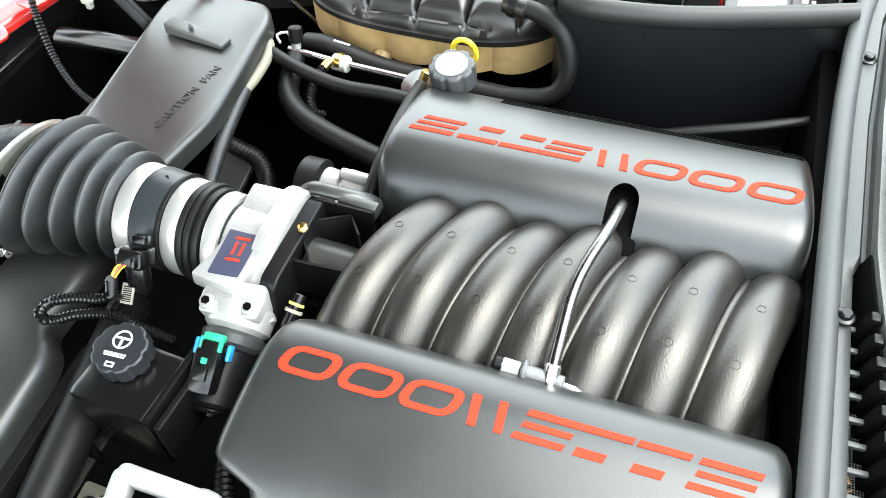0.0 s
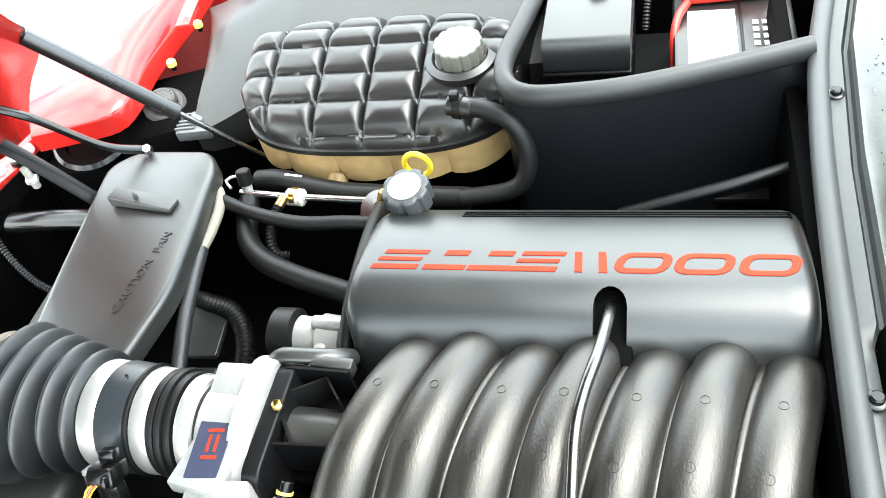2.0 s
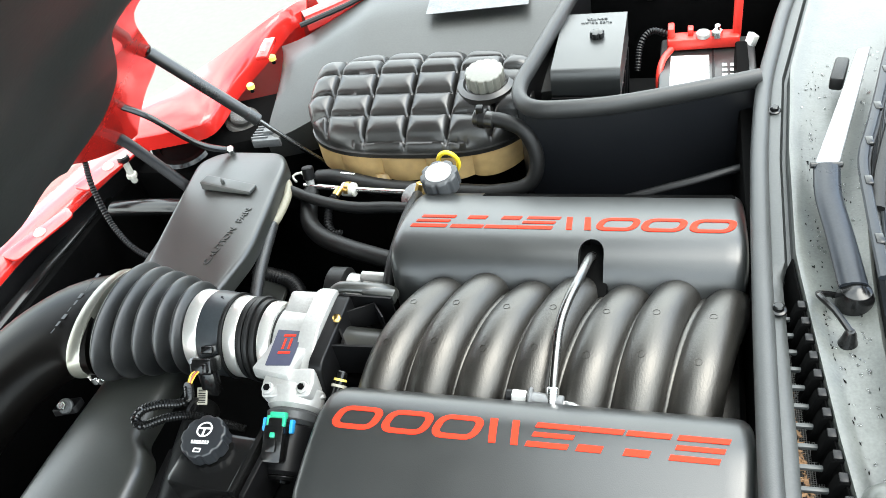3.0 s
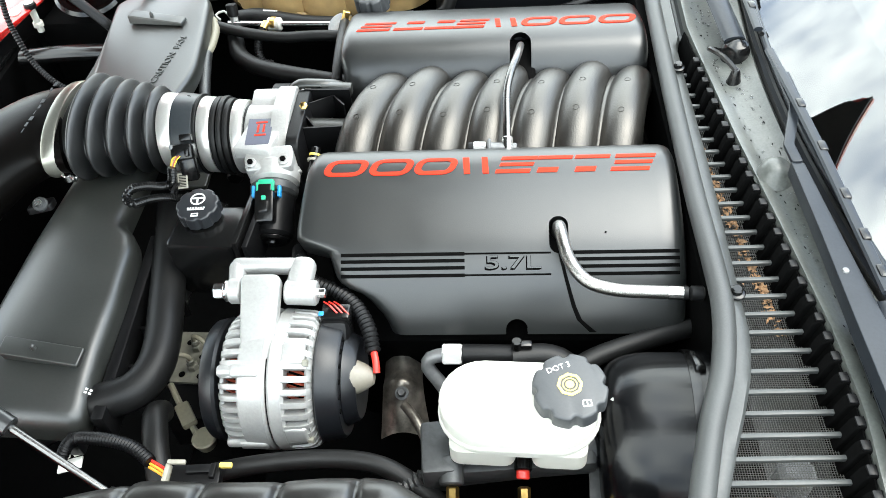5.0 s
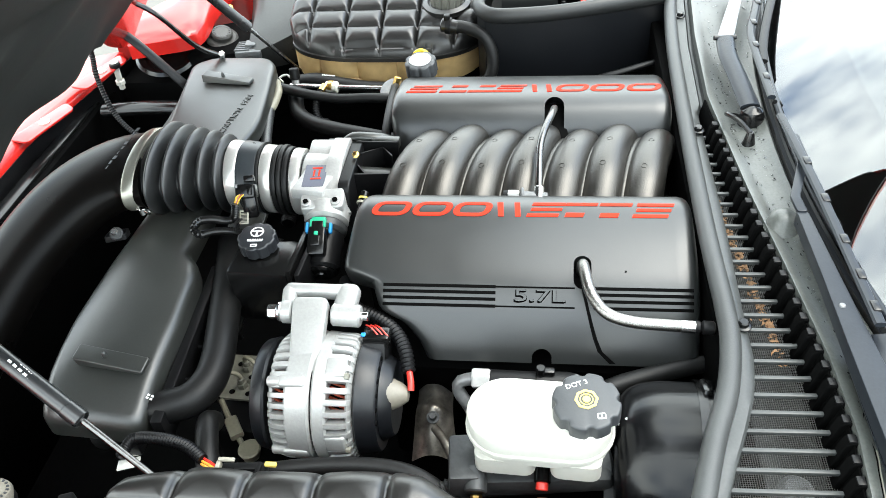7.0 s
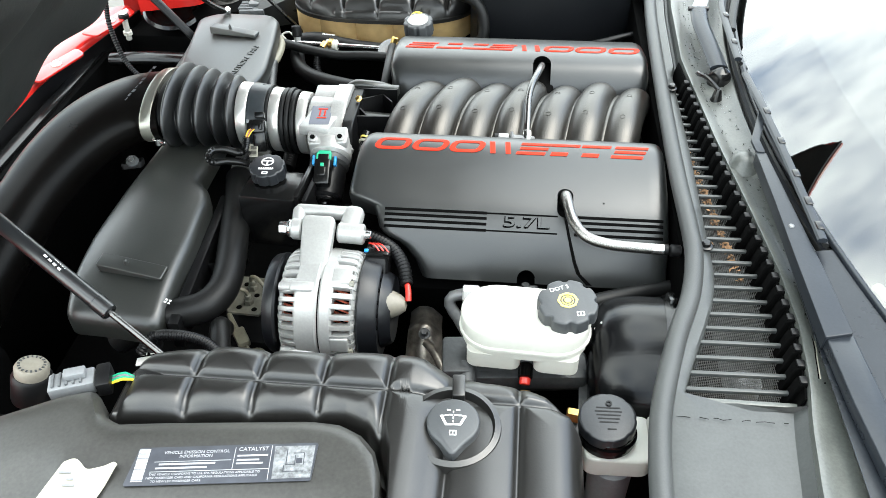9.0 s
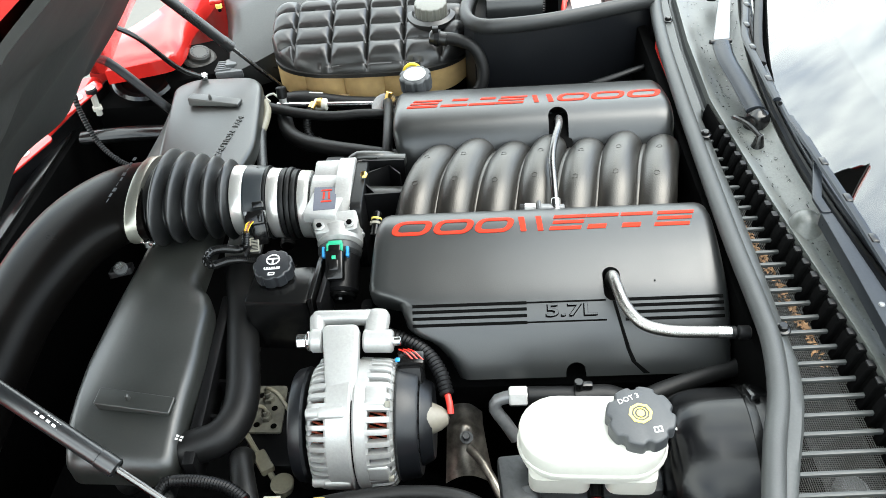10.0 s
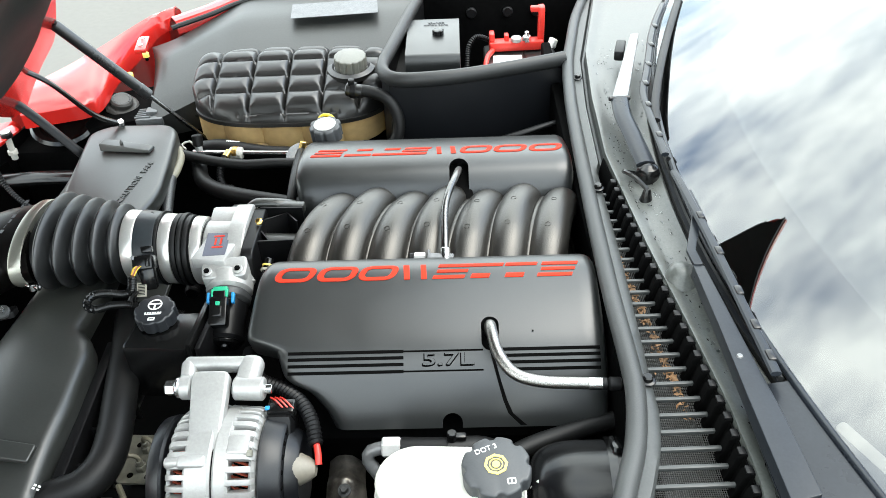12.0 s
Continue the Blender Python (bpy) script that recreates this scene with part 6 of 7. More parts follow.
def hood_point(y, u, off=0.0):
    """u metres up the raised hood from its front edge; off: out of its underside."""
    x, z = lerp(u, HOOD_U, HOOD_X), lerp(u, HOOD_U, HOOD_Z)
    dx, dz = lerp(u + 0.03, HOOD_U, HOOD_X) - lerp(u - 0.03, HOOD_U, HOOD_X), lerp(u + 0.03, HOOD_U, HOOD_Z) - lerp(u - 0.03, HOOD_U, HOOD_Z)
    q = math.hypot(dx, dz)
    return Vector((x + off * dz / q, y, z - off * dx / q))


hood = thing("hood", (-0.70, 0, 0.78), "raised red car hood with dark underside liner", "hood")
LINER_U = [0.16, 0.20, 0.27, 0.32, 0.39, 0.44, 0.48, 0.53, 0.57, 0.62, 0.70, 0.95, 1.30, 1.38]
LINER_Y = [0.120, 0.165, 0.220, 0.250, 0.260, 0.245, 0.220, 0.190, 0.172, 0.185, 0.30, 0.56, 0.622, 0.596]
EDGE_U = [0.10, 0.14, 0.20, 0.235, 0.27, 0.30, 0.36, 0.43, 0.49, 0.54, 0.61, 0.70, 0.95, 1.32, 1.41]
EDGE_Y = [0.435, 0.428, 0.425, 0.430, 0.446, 0.440, 0.395, 0.340, 0.300, 0.292, 0.36, 0.49, 0.58, 0.63, 0.60]
NEAR_EDGE = 0.60


def eased(us, ys):
    """The same outline, with its corners smoothed."""
    pts = spline([(u, y, 0) for u, y in zip(us, ys)], 0.012)
    return [p.x for p in pts], [p.y for p in pts]


LINER_U, LINER_Y = eased(LINER_U, LINER_Y)
EDGE_U, EDGE_Y = eased(EDGE_U, EDGE_Y)


def lower_edge(y):
    """How far up the hood its front edge lies, between the two corner lobes."""
    return lerp(y, [-0.45, -0.36, -0.27, -0.20, -0.12, 0.0, 0.12, 0.18, 0.22, 0.275, 0.36, 0.45], [0.14, 0.20, 0.29, 0.31, 0.32, 0.32, 0.305, 0.283, 0.250, 0.212, 0.158, 0.125])


def hood_rows(us, ys, lo, hi, off, n=22, trim=0.0):
    out = []
    for t in np.linspace(0, 1, 80):
        u = lo + (hi - lo) * t
        w = lerp(u, us, ys)
        # the rear edge curves forward in the middle
        out.append([hood_point(y, u + max(0.0, lower_edge(y) - lo) * max(0.0, 1 - 2.5 * t) - 0.24 * t * t * max(0.0, 1 - (y / 0.62) ** 2), off(u, y / w)) for y in np.linspace(-NEAR_EDGE + trim, w, n)])
    return out


part("liner", sheet(hood_rows(LINER_U, LINER_Y, 0.19, 1.412, lambda u, v: 0.030 + 0.008 * math.sin(8 * u) * math.cos(4 * v), 40, -0.004), 0.006), M_liner, hood, "dark grey underside liner")
part("inner_frame", sheet(hood_rows(EDGE_U, EDGE_Y, 0.10, 1.41, lambda u, v: 0.014 - 0.022 * max(0.0, v - 0.82) * max(0.0, 1 - u / 0.6), 60), 0.010), M_red, hood, "red painted inner frame")
part("outer_skin", sheet(hood_rows(EDGE_U, [y - 0.045 for y in EDGE_Y], 0.10, 1.400, lambda u, v: (-0.045 + 0.02 * v * v) * min(1.0, max(0.0, (1.40 - u) / 0.3)) - 0.002, 30, 0.02), 0.003), M_red, hood, "glossy red outer skin")


def gas_strut(top, joint, tip, words_on):
    s = thing("gas_strut", tip, "black gas strut with a bright piston rod holding the hood", "gas strut", "gas struts")
    t, j, e = Vector(top), Vector(joint), Vector(tip)
    body = part("cylinder", rod(j, t, 0.0108, seg=24), M_strut, s)
    part("collar", rod(j - (t - j).normalized() * 0.004, j + (t - j).normalized() * 0.022, 0.0116, seg=24), M_strut, s)
    part("piston_rod", rod(e, j, 0.0042, seg=14), M_pipe, s, "bright chromed piston rod")
    d = (t - j).normalized()
    part("end_socket", join(rbox(tuple(t + d * 0.014), (0.018, 0.018, 0.030), 0.004, (20, -30, 0)), rod(t - d * 0.01, t + d * 0.012, 0.0075)), M_black, s)
    part("ball_socket", rod(e - d * 0.016, e + d * 0.006, 0.008), M_black, s)
    if words_on:
        m = frame_at(j + d * 0.080 + Vector((0.006, -0.004, 0.0075)), -d, Vector((0.55, -0.25, 0.8)))
        part("printed_mark", flat_bars([(-0.028 + 0.0078 * k, -0.001, 0.0048, 0.0030) for k in range(8)] + [(-0.016 + 0.004 * k, 0.0045, 0.0026, 0.0008) for k in range(9)], m, 0.0004), M_print, body)
    return s


gas_strut((-0.474, 0.398, 1.062), (-0.362, 0.455, 0.890), (-0.262, 0.505, 0.735), False)
gas_strut((-0.538, -0.393, 0.988), (-0.293, -0.502, 0.854), (-0.185, -0.550, 0.795), True)

for sy in (1,):
    part("hinge_arm", tube([(-0.535, sy * 0.325, 1.015), (-0.495, sy * 0.352, 0.968), (-0.455, sy * 0.395, 0.880), (-0.425, sy * 0.440, 0.832)], 0.0085, 10, flat=0.6), M_gloss, hood, "black steel hinge arm")
    part("hinge_link", tube([(-0.59, sy * 0.345, 0.945), (-0.553, sy * 0.346, 0.914), (-0.479, sy * 0.351, 0.814), (-0.44, sy * 0.353, 0.76)], 0.0125, 10, flat=0.5), M_black, hood, "black steel hinge link")
    part("pivot_bolt", rod((-0.428, sy * 0.438, 0.826), (-0.420, sy * 0.428, 0.846), 0.007, seg=6), M_steel, hood)

solo("hood_cable", tube([(-0.632, 0.318, 0.925), (-0.632, 0.312, 0.900), (-0.628, 0.295, 0.860), (-0.600, 0.265, 0.800), (-0.550, 0.235, 0.770), (-0.49, 0.215, 0.760)], 0.0052, 10, rib=0.0012, pitch=0.005), M_black, "thin ribbed black cable hanging from the hood", "cable")
stud = thing("hood_stop", (-0.683, 0.448, 0.75), "white adjustable hood stop with black rubber head", "hood stop")
part("stem", rod((-0.672, 0.438, 0.760), (-0.668, 0.434, 0.816), 0.0065), M_white, stud)
part("head", lathe([(0.011, 0), (0.012, 0.004), (0.011, 0.009), (0.006, 0.011)], pose(-0.668, 0.434, 0.814), 20), M_black, stud)
part("nut", rod((-0.671, 0.437, 0.772), (-0.671, 0.437, 0.782), 0.011, seg=6), M_white, stud)
part("head_plate", lathe([(0.009, 0), (0.009, 0.0014)], pose(-0.668, 0.434, 0.825), 18), M_white, stud)

# ---- red body: fenders and nose ----
def fender_rail(side):
    """The fender's top edge beside the wheelhouse cover, back to the door."""
    inner = spline([(1.0, 0.965, 0.985), (0.5, 0.98, 0.958), (0.1, 0.988, 0.945), (-0.12, 0.970, 0.932), (-0.247, 0.928, 0.920), (-0.324, 0.868, 0.910), (-0.40, 0.815, 0.902)], 0.03)
    rows = []
    n = len(inner)
    for i, p in enumerate(inner):
        d = (inner[min(i + 1, n - 1)] - inner[max(i - 1, 0)]).normalized()
        out = Vector((d.y, -d.x, 0)).normalized()
        if out.y < 0:
            out = -out
        prof = [(-0.002, -0.03), (0.0, -0.006), (0.005, 0.0), (0.030, 0.003), (0.040, 0.0), (0.055, -0.012), (0.085, -0.05), (0.11, -0.2), (0.12, -0.65)]
        rows.append([Vector((p.x + out.x * a, side * (p.y + out.y * a), p.z + b)) for a, b in prof])
    return sheet(rows, 0.003)


def fender_front(side):
    """The fender's sloping top ahead of the wheelhouse, down to the nose."""
    inner = spline([(-0.425, 0.880, 0.897), (-0.466, 0.868, 0.882), (-0.488, 0.790, 0.864), (-0.499, 0.710, 0.860), (-0.503, 0.630, 0.860), (-0.495, 0.545, 0.860), (-0.508, 0.496, 0.858), (-0.575, 0.470, 0.857), (-0.636, 0.455, 0.855)], 0.01)
    outer = spline([(-0.428, 0.915, 0.904), (-0.474, 0.885, 0.897), (-0.512, 0.810, 0.892), (-0.545, 0.725, 0.888), (-0.585, 0.640, 0.884), (-0.622, 0.580, 0.880), (-0.655, 0.560, 0.874), (-0.71, 0.552, 0.862)], 0.01)
    rows = []
    for k in range(31):
        a, b = (Vector([lerp(k / 30 * (len(q) - 1), range(len(q)), [p[c] for p in q]) for c in range(3)]) for q in (inner, outer))
        w = b - a
        flat = Vector((w.x, w.y, 0)).normalized()
        row = [a + Vector((0, 0, -0.034)) - flat * 0.002, a + Vector((0, 0, -0.005)), a + flat * 0.005, a + w * 0.3 + Vector((0, 0, 0.004)), a + w * 0.62 + Vector((0, 0, 0.006)), b, b + flat * 0.03 - Vector((0, 0, 0.018)), b + flat * 0.07 - Vector((0, 0, 0.10)), b + flat * 0.09 - Vector((0, 0, 0.4))]
        rows.append([Vector((p.x, side * p.y, p.z)) for p in row])
    return sheet(rows, 0.003)


body = thing("car_body", (0, 0, 0.1), "glossy red sports car body round the engine bay", "car body")
for side in (1, -1):
    part("fender_rail", fender_rail(side), M_red, body)
    part("fender", fender_front(side), M_red, body)
    part("gap_seal", tube([(0.3, side * 0.985, 0.945), (-0.05, side * 0.972, 0.932), (-0.247, side * 0.920, 0.912), (-0.324, side * 0.860, 0.902), (-0.408, side * 0.800, 0.893)], 0.006, 8, 0.03), M_rubber, body, "black rubber strip in the fender gap")
part("nose_edge", sheet([[Vector((x + 0.18 * max(0.0, abs(y) - 0.2), y, z)) for y in np.linspace(-0.54, 0.54, 25)] for x, z in ((-0.757, 0.772), (-0.758, 0.786), (-0.764, 0.793), (-0.772, 0.796), (-0.86, 0.78), (-1.05, 0.68), (-1.25, 0.45), (-1.30, 0.2))], 0.003), M_red, body)
part("front_panel", sheet([[Vector((x + 0.18 * max(0.0, abs(y) - 0.2), y, z)) for y in np.linspace(-0.56, 0.56, 25)] for x, z in ((-0.760, 0.776), (-0.764, 0.70), (-0.770, 0.15))], 0.004), M_black, body, "black panel below the nose edge")
for bx, by, bz in ((-0.736, 0.236, 0.797), (-0.690, 0.412, 0.812)):
    br = part("bracket", prism(rounded([(-0.028, -0.07), (0.018, -0.07), (0.024, 0.06), (-0.010, 0.075)], 0.012), 0, 0.004, pose(bx, by, bz, 0, 0, -14), 0.001), M_red, body, "red body bracket with bolt")
    part("bolt", join(ring(0, 0.011, 0.002, pose(bx, by, bz + 0.004)), rod((bx, by, bz + 0.006), (bx, by, bz + 0.012), 0.0065, seg=6)), M_clamp, br)
hinge_tab = part("fender_tab", rbox((-0.452, 0.712, 0.890), (0.026, 0.080, 0.010), 0.003, (0, 0, 10)), M_red, body)
for q in (-0.02, 0.02):
    part("tab_bolt", rod((-0.452 - q * 0.18, 0.712 + q, 0.894), (-0.452 - q * 0.18, 0.712 + q, 0.900), 0.006, seg=6), M_steel, hinge_tab)
for yx, yy, yz in ((-0.461, 0.738, 0.856), (-0.463, 0.627, 0.856)):
    nub = thing("bump_stop", (yx, yy, yz), "small yellow rubber bump stop by the fender", "bump stop", "bump stops")
    part("stem", rod((yx, yy, yz - 0.015), (yx, yy, yz), 0.004), M_dark, nub)
    part("tip", lathe([(0.008, -0.006), (0.008, 0.002), (0.005, 0.005), (0, 0.006)], pose(yx, yy, yz), 8), M_paleyellow, nub)
part("cross_bar", tube([(-0.69, 0.37, 0.745), (-0.60, 0.375, 0.748), (-0.50, 0.38, 0.745), (-0.42, 0.39, 0.74)], 0.020, 16, flat=0.7), M_gloss, body, "glossy black cross bar")
part("front_rail", rbox((-0.735, 0.1, 0.735), (0.03, 0.8, 0.03), 0.006), M_gloss, body)
part("lamp_well", lathe([(0.062, 0.0), (0.066, 0.004), (0.060, 0.010), (0.046, 0.006), (0.040, -0.02)], axis((-0.592, 0.520, 0.790), (-0.586, 0.510, 0.83)), 32), M_gloss, body, "round black lamp well")
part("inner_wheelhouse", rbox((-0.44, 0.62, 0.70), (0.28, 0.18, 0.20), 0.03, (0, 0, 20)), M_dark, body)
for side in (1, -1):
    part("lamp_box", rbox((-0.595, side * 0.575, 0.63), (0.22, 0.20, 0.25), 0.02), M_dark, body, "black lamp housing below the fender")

# ---- lamp canisters and plugs beside the hood hinges ----
for sy, cx, cy, cz in ((1, -0.486, 0.589, 0.824), (-1, -0.350, -0.620, 0.868)):
    can = thing("lamp_motor", (cx, cy, cz - 0.06), "grey round lamp motor with an embossed knob", "lamp motor", "lamp motors")
    ax_ = axis((cx, cy, cz - 0.05), (cx + 0.012, cy - 0.012 * sy, cz)) @ Matrix.Diagonal((1.22, 1.22, 1.0, 1) if sy > 0 else (1.02, 1.02, 1.0, 1))
    part("housing", lathe([(0.027, 0), (0.029, 0.004), (0.029, 0.034), (0.025, 0.038)] if sy > 0 else [(0.022, 0), (0.023, 0.004), (0.023, 0.034), (0.020, 0.038)], ax_, 28), M_motor if sy > 0 else M_black, can)
    knob = part("knob", lathe([(0.019, 0.036), (0.0195, 0.048), (0.017, 0.052), (0.0, 0.053)], ax_, 28), M_boot if sy < 0 else M_motor, can, "pale beige knob" if sy < 0 else "grey knob")
    part("knob_marks", join(*[prism([(0.0125, -0.001), (0.0155, -0.001), (0.0155, 0.001), (0.0125, 0.001)], 0.0523, 0.0532, ax_ @ Matrix.Rotation(a, 4, "Z")) for a in np.linspace(0, 6.28, 18, endpoint=False)]), M_cap, knob)
for sy, cx, cy, cz, rz in ((1, -0.402, 0.536, 0.796, 6), (-1, -0.258, -0.652, 0.892, 20)):
    pl = thing("wiring_plug", (cx, cy, cz), "grey multi-pin wiring plug with coloured wires", "wiring plug", "wiring plugs")
    wide = 0.026 if sy < 0 else 0.050
    part("shell", join(rbox((cx, cy, cz), (0.058 if sy > 0 else 0.050, wide, 0.018), 0.003, (0, 0, rz)), rbox((cx + 0.004, cy + 0.004, cz + 0.013), (0.024, 0.5 * wide, 0.010), 0.002, (0, 0, rz))), M_greyplug if sy < 0 else M_dullplug, pl)
    for q in range(5):
        if sy > 0:
            part("rib", rbox((cx - 0.012, cy - 0.018 + 0.009 * q, cz + 0.0100), (0.034, 0.004, 0.005), 0.0012, (0, 0, rz)), M_dullplug, pl)
        else:
            part("rib", rbox((cx - 0.018 + 0.007 * q, cy - 0.006 + 0.0026 * q, cz + 0.0095), (0.003, 0.020, 0.005), 0.0010, (0, 0, rz)), M_dullplug, pl)
    part("latch", rbox((cx + 0.034, cy + 0.008, cz + 0.002), (0.016, 0.034, 0.020), 0.003, (0, 0, rz)), M_black, pl)
    for q, mt in enumerate((M_yellow, M_green, M_greyplug, M_green) if sy < 0 else (M_blue, M_yellow, M_black)):
        part("wire", tube([(cx + 0.040, cy + 0.002 + 0.004 * q, cz), (cx + 0.055, cy + 0.008 + 0.003 * q, cz + 0.004), (cx + 0.072, cy + 0.013, cz - 0.002)], 0.0016, 6), mt, pl)
    part("boot", rod((cx + 0.068, cy + 0.012, cz), (cx + 0.10, cy + 0.02, cz - 0.006), 0.011, 0.008), M_rubber, pl)

# ---- oil filler cap and dipstick ----
oil = thing("oil_filler_cap", (0.020, 0.285, 0.885), "black lobed oil filler cap with pale top", "oil cap")
om = frame_at((0.018, 0.295, 0.880), (1, 0, 0), (-0.05, -0.12, 1))
part("rim", prism(lobed(0.0295, 8, 0.0030), -0.012, 0.015, om, 0.005), M_cap, oil)
part("top_disc", lathe([(0.0205, 0.014), (0.0205, 0.0165), (0.018, 0.0175)], om, 32), M_disc, oil, "pale grey top disc")
dip = thing("dipstick", (0.006, 0.385, 0.74), "yellow plastic dipstick ring", "dipstick")
part("ring", tube([(0.006 + 0.0165 * math.cos(a), 0.379 - 0.004 * math.sin(a), 0.850 + 0.022 * math.sin(a)) for a in np.linspace(-1.2, 4.34, 24)], 0.0038, 10, 0.004), M_yellow, dip)
part("stem", rod((0.006, 0.385, 0.74), (0.006, 0.381, 0.830), 0.003), M_dark, dip)

# ---- hoses and lines on the far front side ----
solo("heater_hose", tube([(-0.325, 0.385, 0.800), (-0.300, 0.368, 0.802), (-0.228, 0.339, 0.800), (-0.160, 0.326, 0.796), (-0.093, 0.326, 0.797), (-0.02, 0.33, 0.79)], 0.0098), M_rubber, "black rubber hose beside the fan shroud", "hose", group="rubber hoses")
solo("radiator_hose", tube([(-0.262, 0.385, 0.780), (-0.256, 0.352, 0.775), (-0.240, 0.312, 0.770), (-0.205, 0.280, 0.768), (-0.152, 0.256, 0.768), (-0.084, 0.234, 0.768), (0.02, 0.205, 0.765)], 0.0152, 18), M_rubber, "thick black rubber hose curving under the engine cover", "hose", group="rubber hoses")
vapour = solo("vapour_hose", tube([(-0.265, 0.432, 0.775), (-0.225, 0.425, 0.782), (-0.165, 0.412, 0.777), (-0.10, 0.405, 0.772), (0.06, 0.400, 0.768)], 0.0155, 16), M_rubber, "black hose with printed marks below the coolant tank", "hose", group="rubber hoses")
part("printed_mark", flat_bars([(-0.012 + 0.0036 * k, 0, 0.0026, 0.0034) for k in range(8)], frame_at((-0.200, 0.4190, 0.7963), (1, -0.15, 0), (0, -0.1, 1)), 0.0006), M_print, vapour, "white printed marks")
rail = thing("fuel_service_line", (-0.15, 0.38, 0.78), "bright metal service line with black capped valve", "fuel line")
part("line", tube([(-0.275, 0.392, 0.789), (-0.20, 0.382, 0.791), (-0.12, 0.376, 0.791), (-0.045, 0.372, 0.790)], 0.0052, 12), M_steel, rail)
part("valve", rod((-0.264, 0.392, 0.785), (-0.264, 0.398, 0.803), 0.0075), M_alu, rail)
part("valve_cap", rod((-0.264, 0.397, 0.800), (-0.265, 0.404, 0.822), 0.0105), M_black, rail, "black plastic valve cap")
part("wire_clip", tube([(-0.29, 0.395, 0.795), (-0.30, 0.405, 0.80), (-0.285, 0.412, 0.803), (-0.272, 0.40, 0.798)], 0.0022, 8), M_white, rail)
part("sensor", rod((-0.197, 0.381, 0.791), (-0.172, 0.379, 0.791), 0.0125), M_white, rail)
part("sensor_collar", rod((-0.192, 0.381, 0.792), (-0.180, 0.380, 0.792), 0.0130), M_brass, rail, "brass sensor collar")
part("sensor_plug", rod((-0.196, 0.372, 0.800), (-0.202, 0.356, 0.795), 0.0070), M_brass, rail)
part("sensor_wire", tube([(-0.202, 0.358, 0.796), (-0.206, 0.335, 0.790), (-0.204, 0.310, 0.776), (-0.194, 0.296, 0.765), (-0.180, 0.300, 0.758)], 0.0070, 10, rib=0.0016, pitch=0.005), M_black, rail)
valve = thing("air_valve", (-0.045, 0.345, 0.79), "round grey metal valve with brass nut and hose", "valve")
part("disc", lathe([(0.026, 0), (0.027, 0.003), (0.026, 0.006), (0.012, 0.008)], axis((-0.052, 0.350, 0.797), (-0.060, 0.330, 0.83)), 28), M_pipe, valve)
part("brass_nut", rod((-0.046, 0.350, 0.808), (-0.040, 0.356, 0.826), 0.0075, seg=6), M_brass, valve)
part("plug", rbox((-0.046, 0.338, 0.808), (0.016, 0.018, 0.016), 0.003), M_black, valve)
part("hose", tube([(-0.044, 0.340, 0.812), (-0.038, 0.290, 0.830), (-0.032, 0.220, 0.842), (-0.029, 0.150, 0.838), (-0.028, 0.10, 0.815)], 0.0088, 12), M_rubber, valve)
sleeve = thing("braided_cable", (-0.27, 0.25, 0.79), "braided black cable with ivory tube end beside the shroud", "cable")
part("ivory_tube", tube([(-0.312, 0.392, 0.802), (-0.294, 0.372, 0.806), (-0.283, 0.340, 0.806), (-0.281, 0.300, 0.803), (-0.283, 0.268, 0.802)], 0.0075, 12), M_ivory, sleeve, "ivory ribbed tube")
part("sleeve", tube([(-0.283, 0.270, 0.802), (-0.272, 0.215, 0.802), (-0.258, 0.150, 0.800), (-0.243, 0.085, 0.790)], 0.0095, 14), M_sleeve, sleeve)
solo("wiring_conduit", tube([(-0.375, 0.294, 0.662), (-0.336, 0.282, 0.670), (-0.290, 0.266, 0.672), (-0.259, 0.232, 0.670), (-0.239, 0.178, 0.668), (-0.232, 0.10, 0.66)], 0.0130, 12, rib=0.003, pitch=0.007), M_black, "black ribbed wiring conduit", "wiring conduit", group="conduits")
brk = thing("fan_bracket", (-0.32, 0.20, 0.60), "grey-black plastic bracket panels below the intake", "bracket")
part("panel", prism(rounded([(-0.355, 0.187), (-0.288, 0.191), (-0.296, 0.263), (-0.365, 0.285)], 0.006), 0.660, 0.668, None, 0.002), M_shroud, brk)
part("lower_panel", prism(rounded([(-0.350, 0.085), (-0.282, 0.088), (-0.286, 0.180), (-0.354, 0.176)], 0.006), 0.648, 0.656, None, 0.002), M_shroud, brk)
tens = thing("belt_tensioner", (-0.09, 0.17, 0.75), "silver belt tensioner with a black idler pulley", "belt tensioner")
part("pulley", lathe([(0.030, 0), (0.034, 0.003), (0.034, 0.029), (0.030, 0.032)], axis((-0.146, 0.160, 0.772), (-0.05, 0.158, 0.772)), 36), M_rubber, tens, "black idler pulley")
part("hub", rod((-0.116, 0.159, 0.772), (-0.088, 0.158, 0.772), 0.026, 0.024, 30), M_alu, tens)
part("spring_case", rod((-0.086, 0.158, 0.772), (-0.050, 0.156, 0.772), 0.030, 0.028, 30), M_alu, tens)
part("arm", rbox((-0.076, 0.140, 0.770), (0.018, 0.065, 0.045), 0.006, (10, 0, 0)), M_alu, tens)
part("bolt_lug", rod((-0.088, 0.160, 0.800), (-0.040, 0.158, 0.800), 0.009), M_alu, tens)
solo("vacuum_elbow", tube([(-0.078, 0.058, 0.874), (-0.066, 0.060, 0.881), (-0.045, 0.061, 0.880), (-0.022, 0.064, 0.876), (-0.006, 0.072, 0.866), (-0.002, 0.082, 0.850)], 0.0090, 16, flat=0.7), M_shroud, "grey rubber vacuum elbow behind the throttle body", "hose", group="rubber hoses")

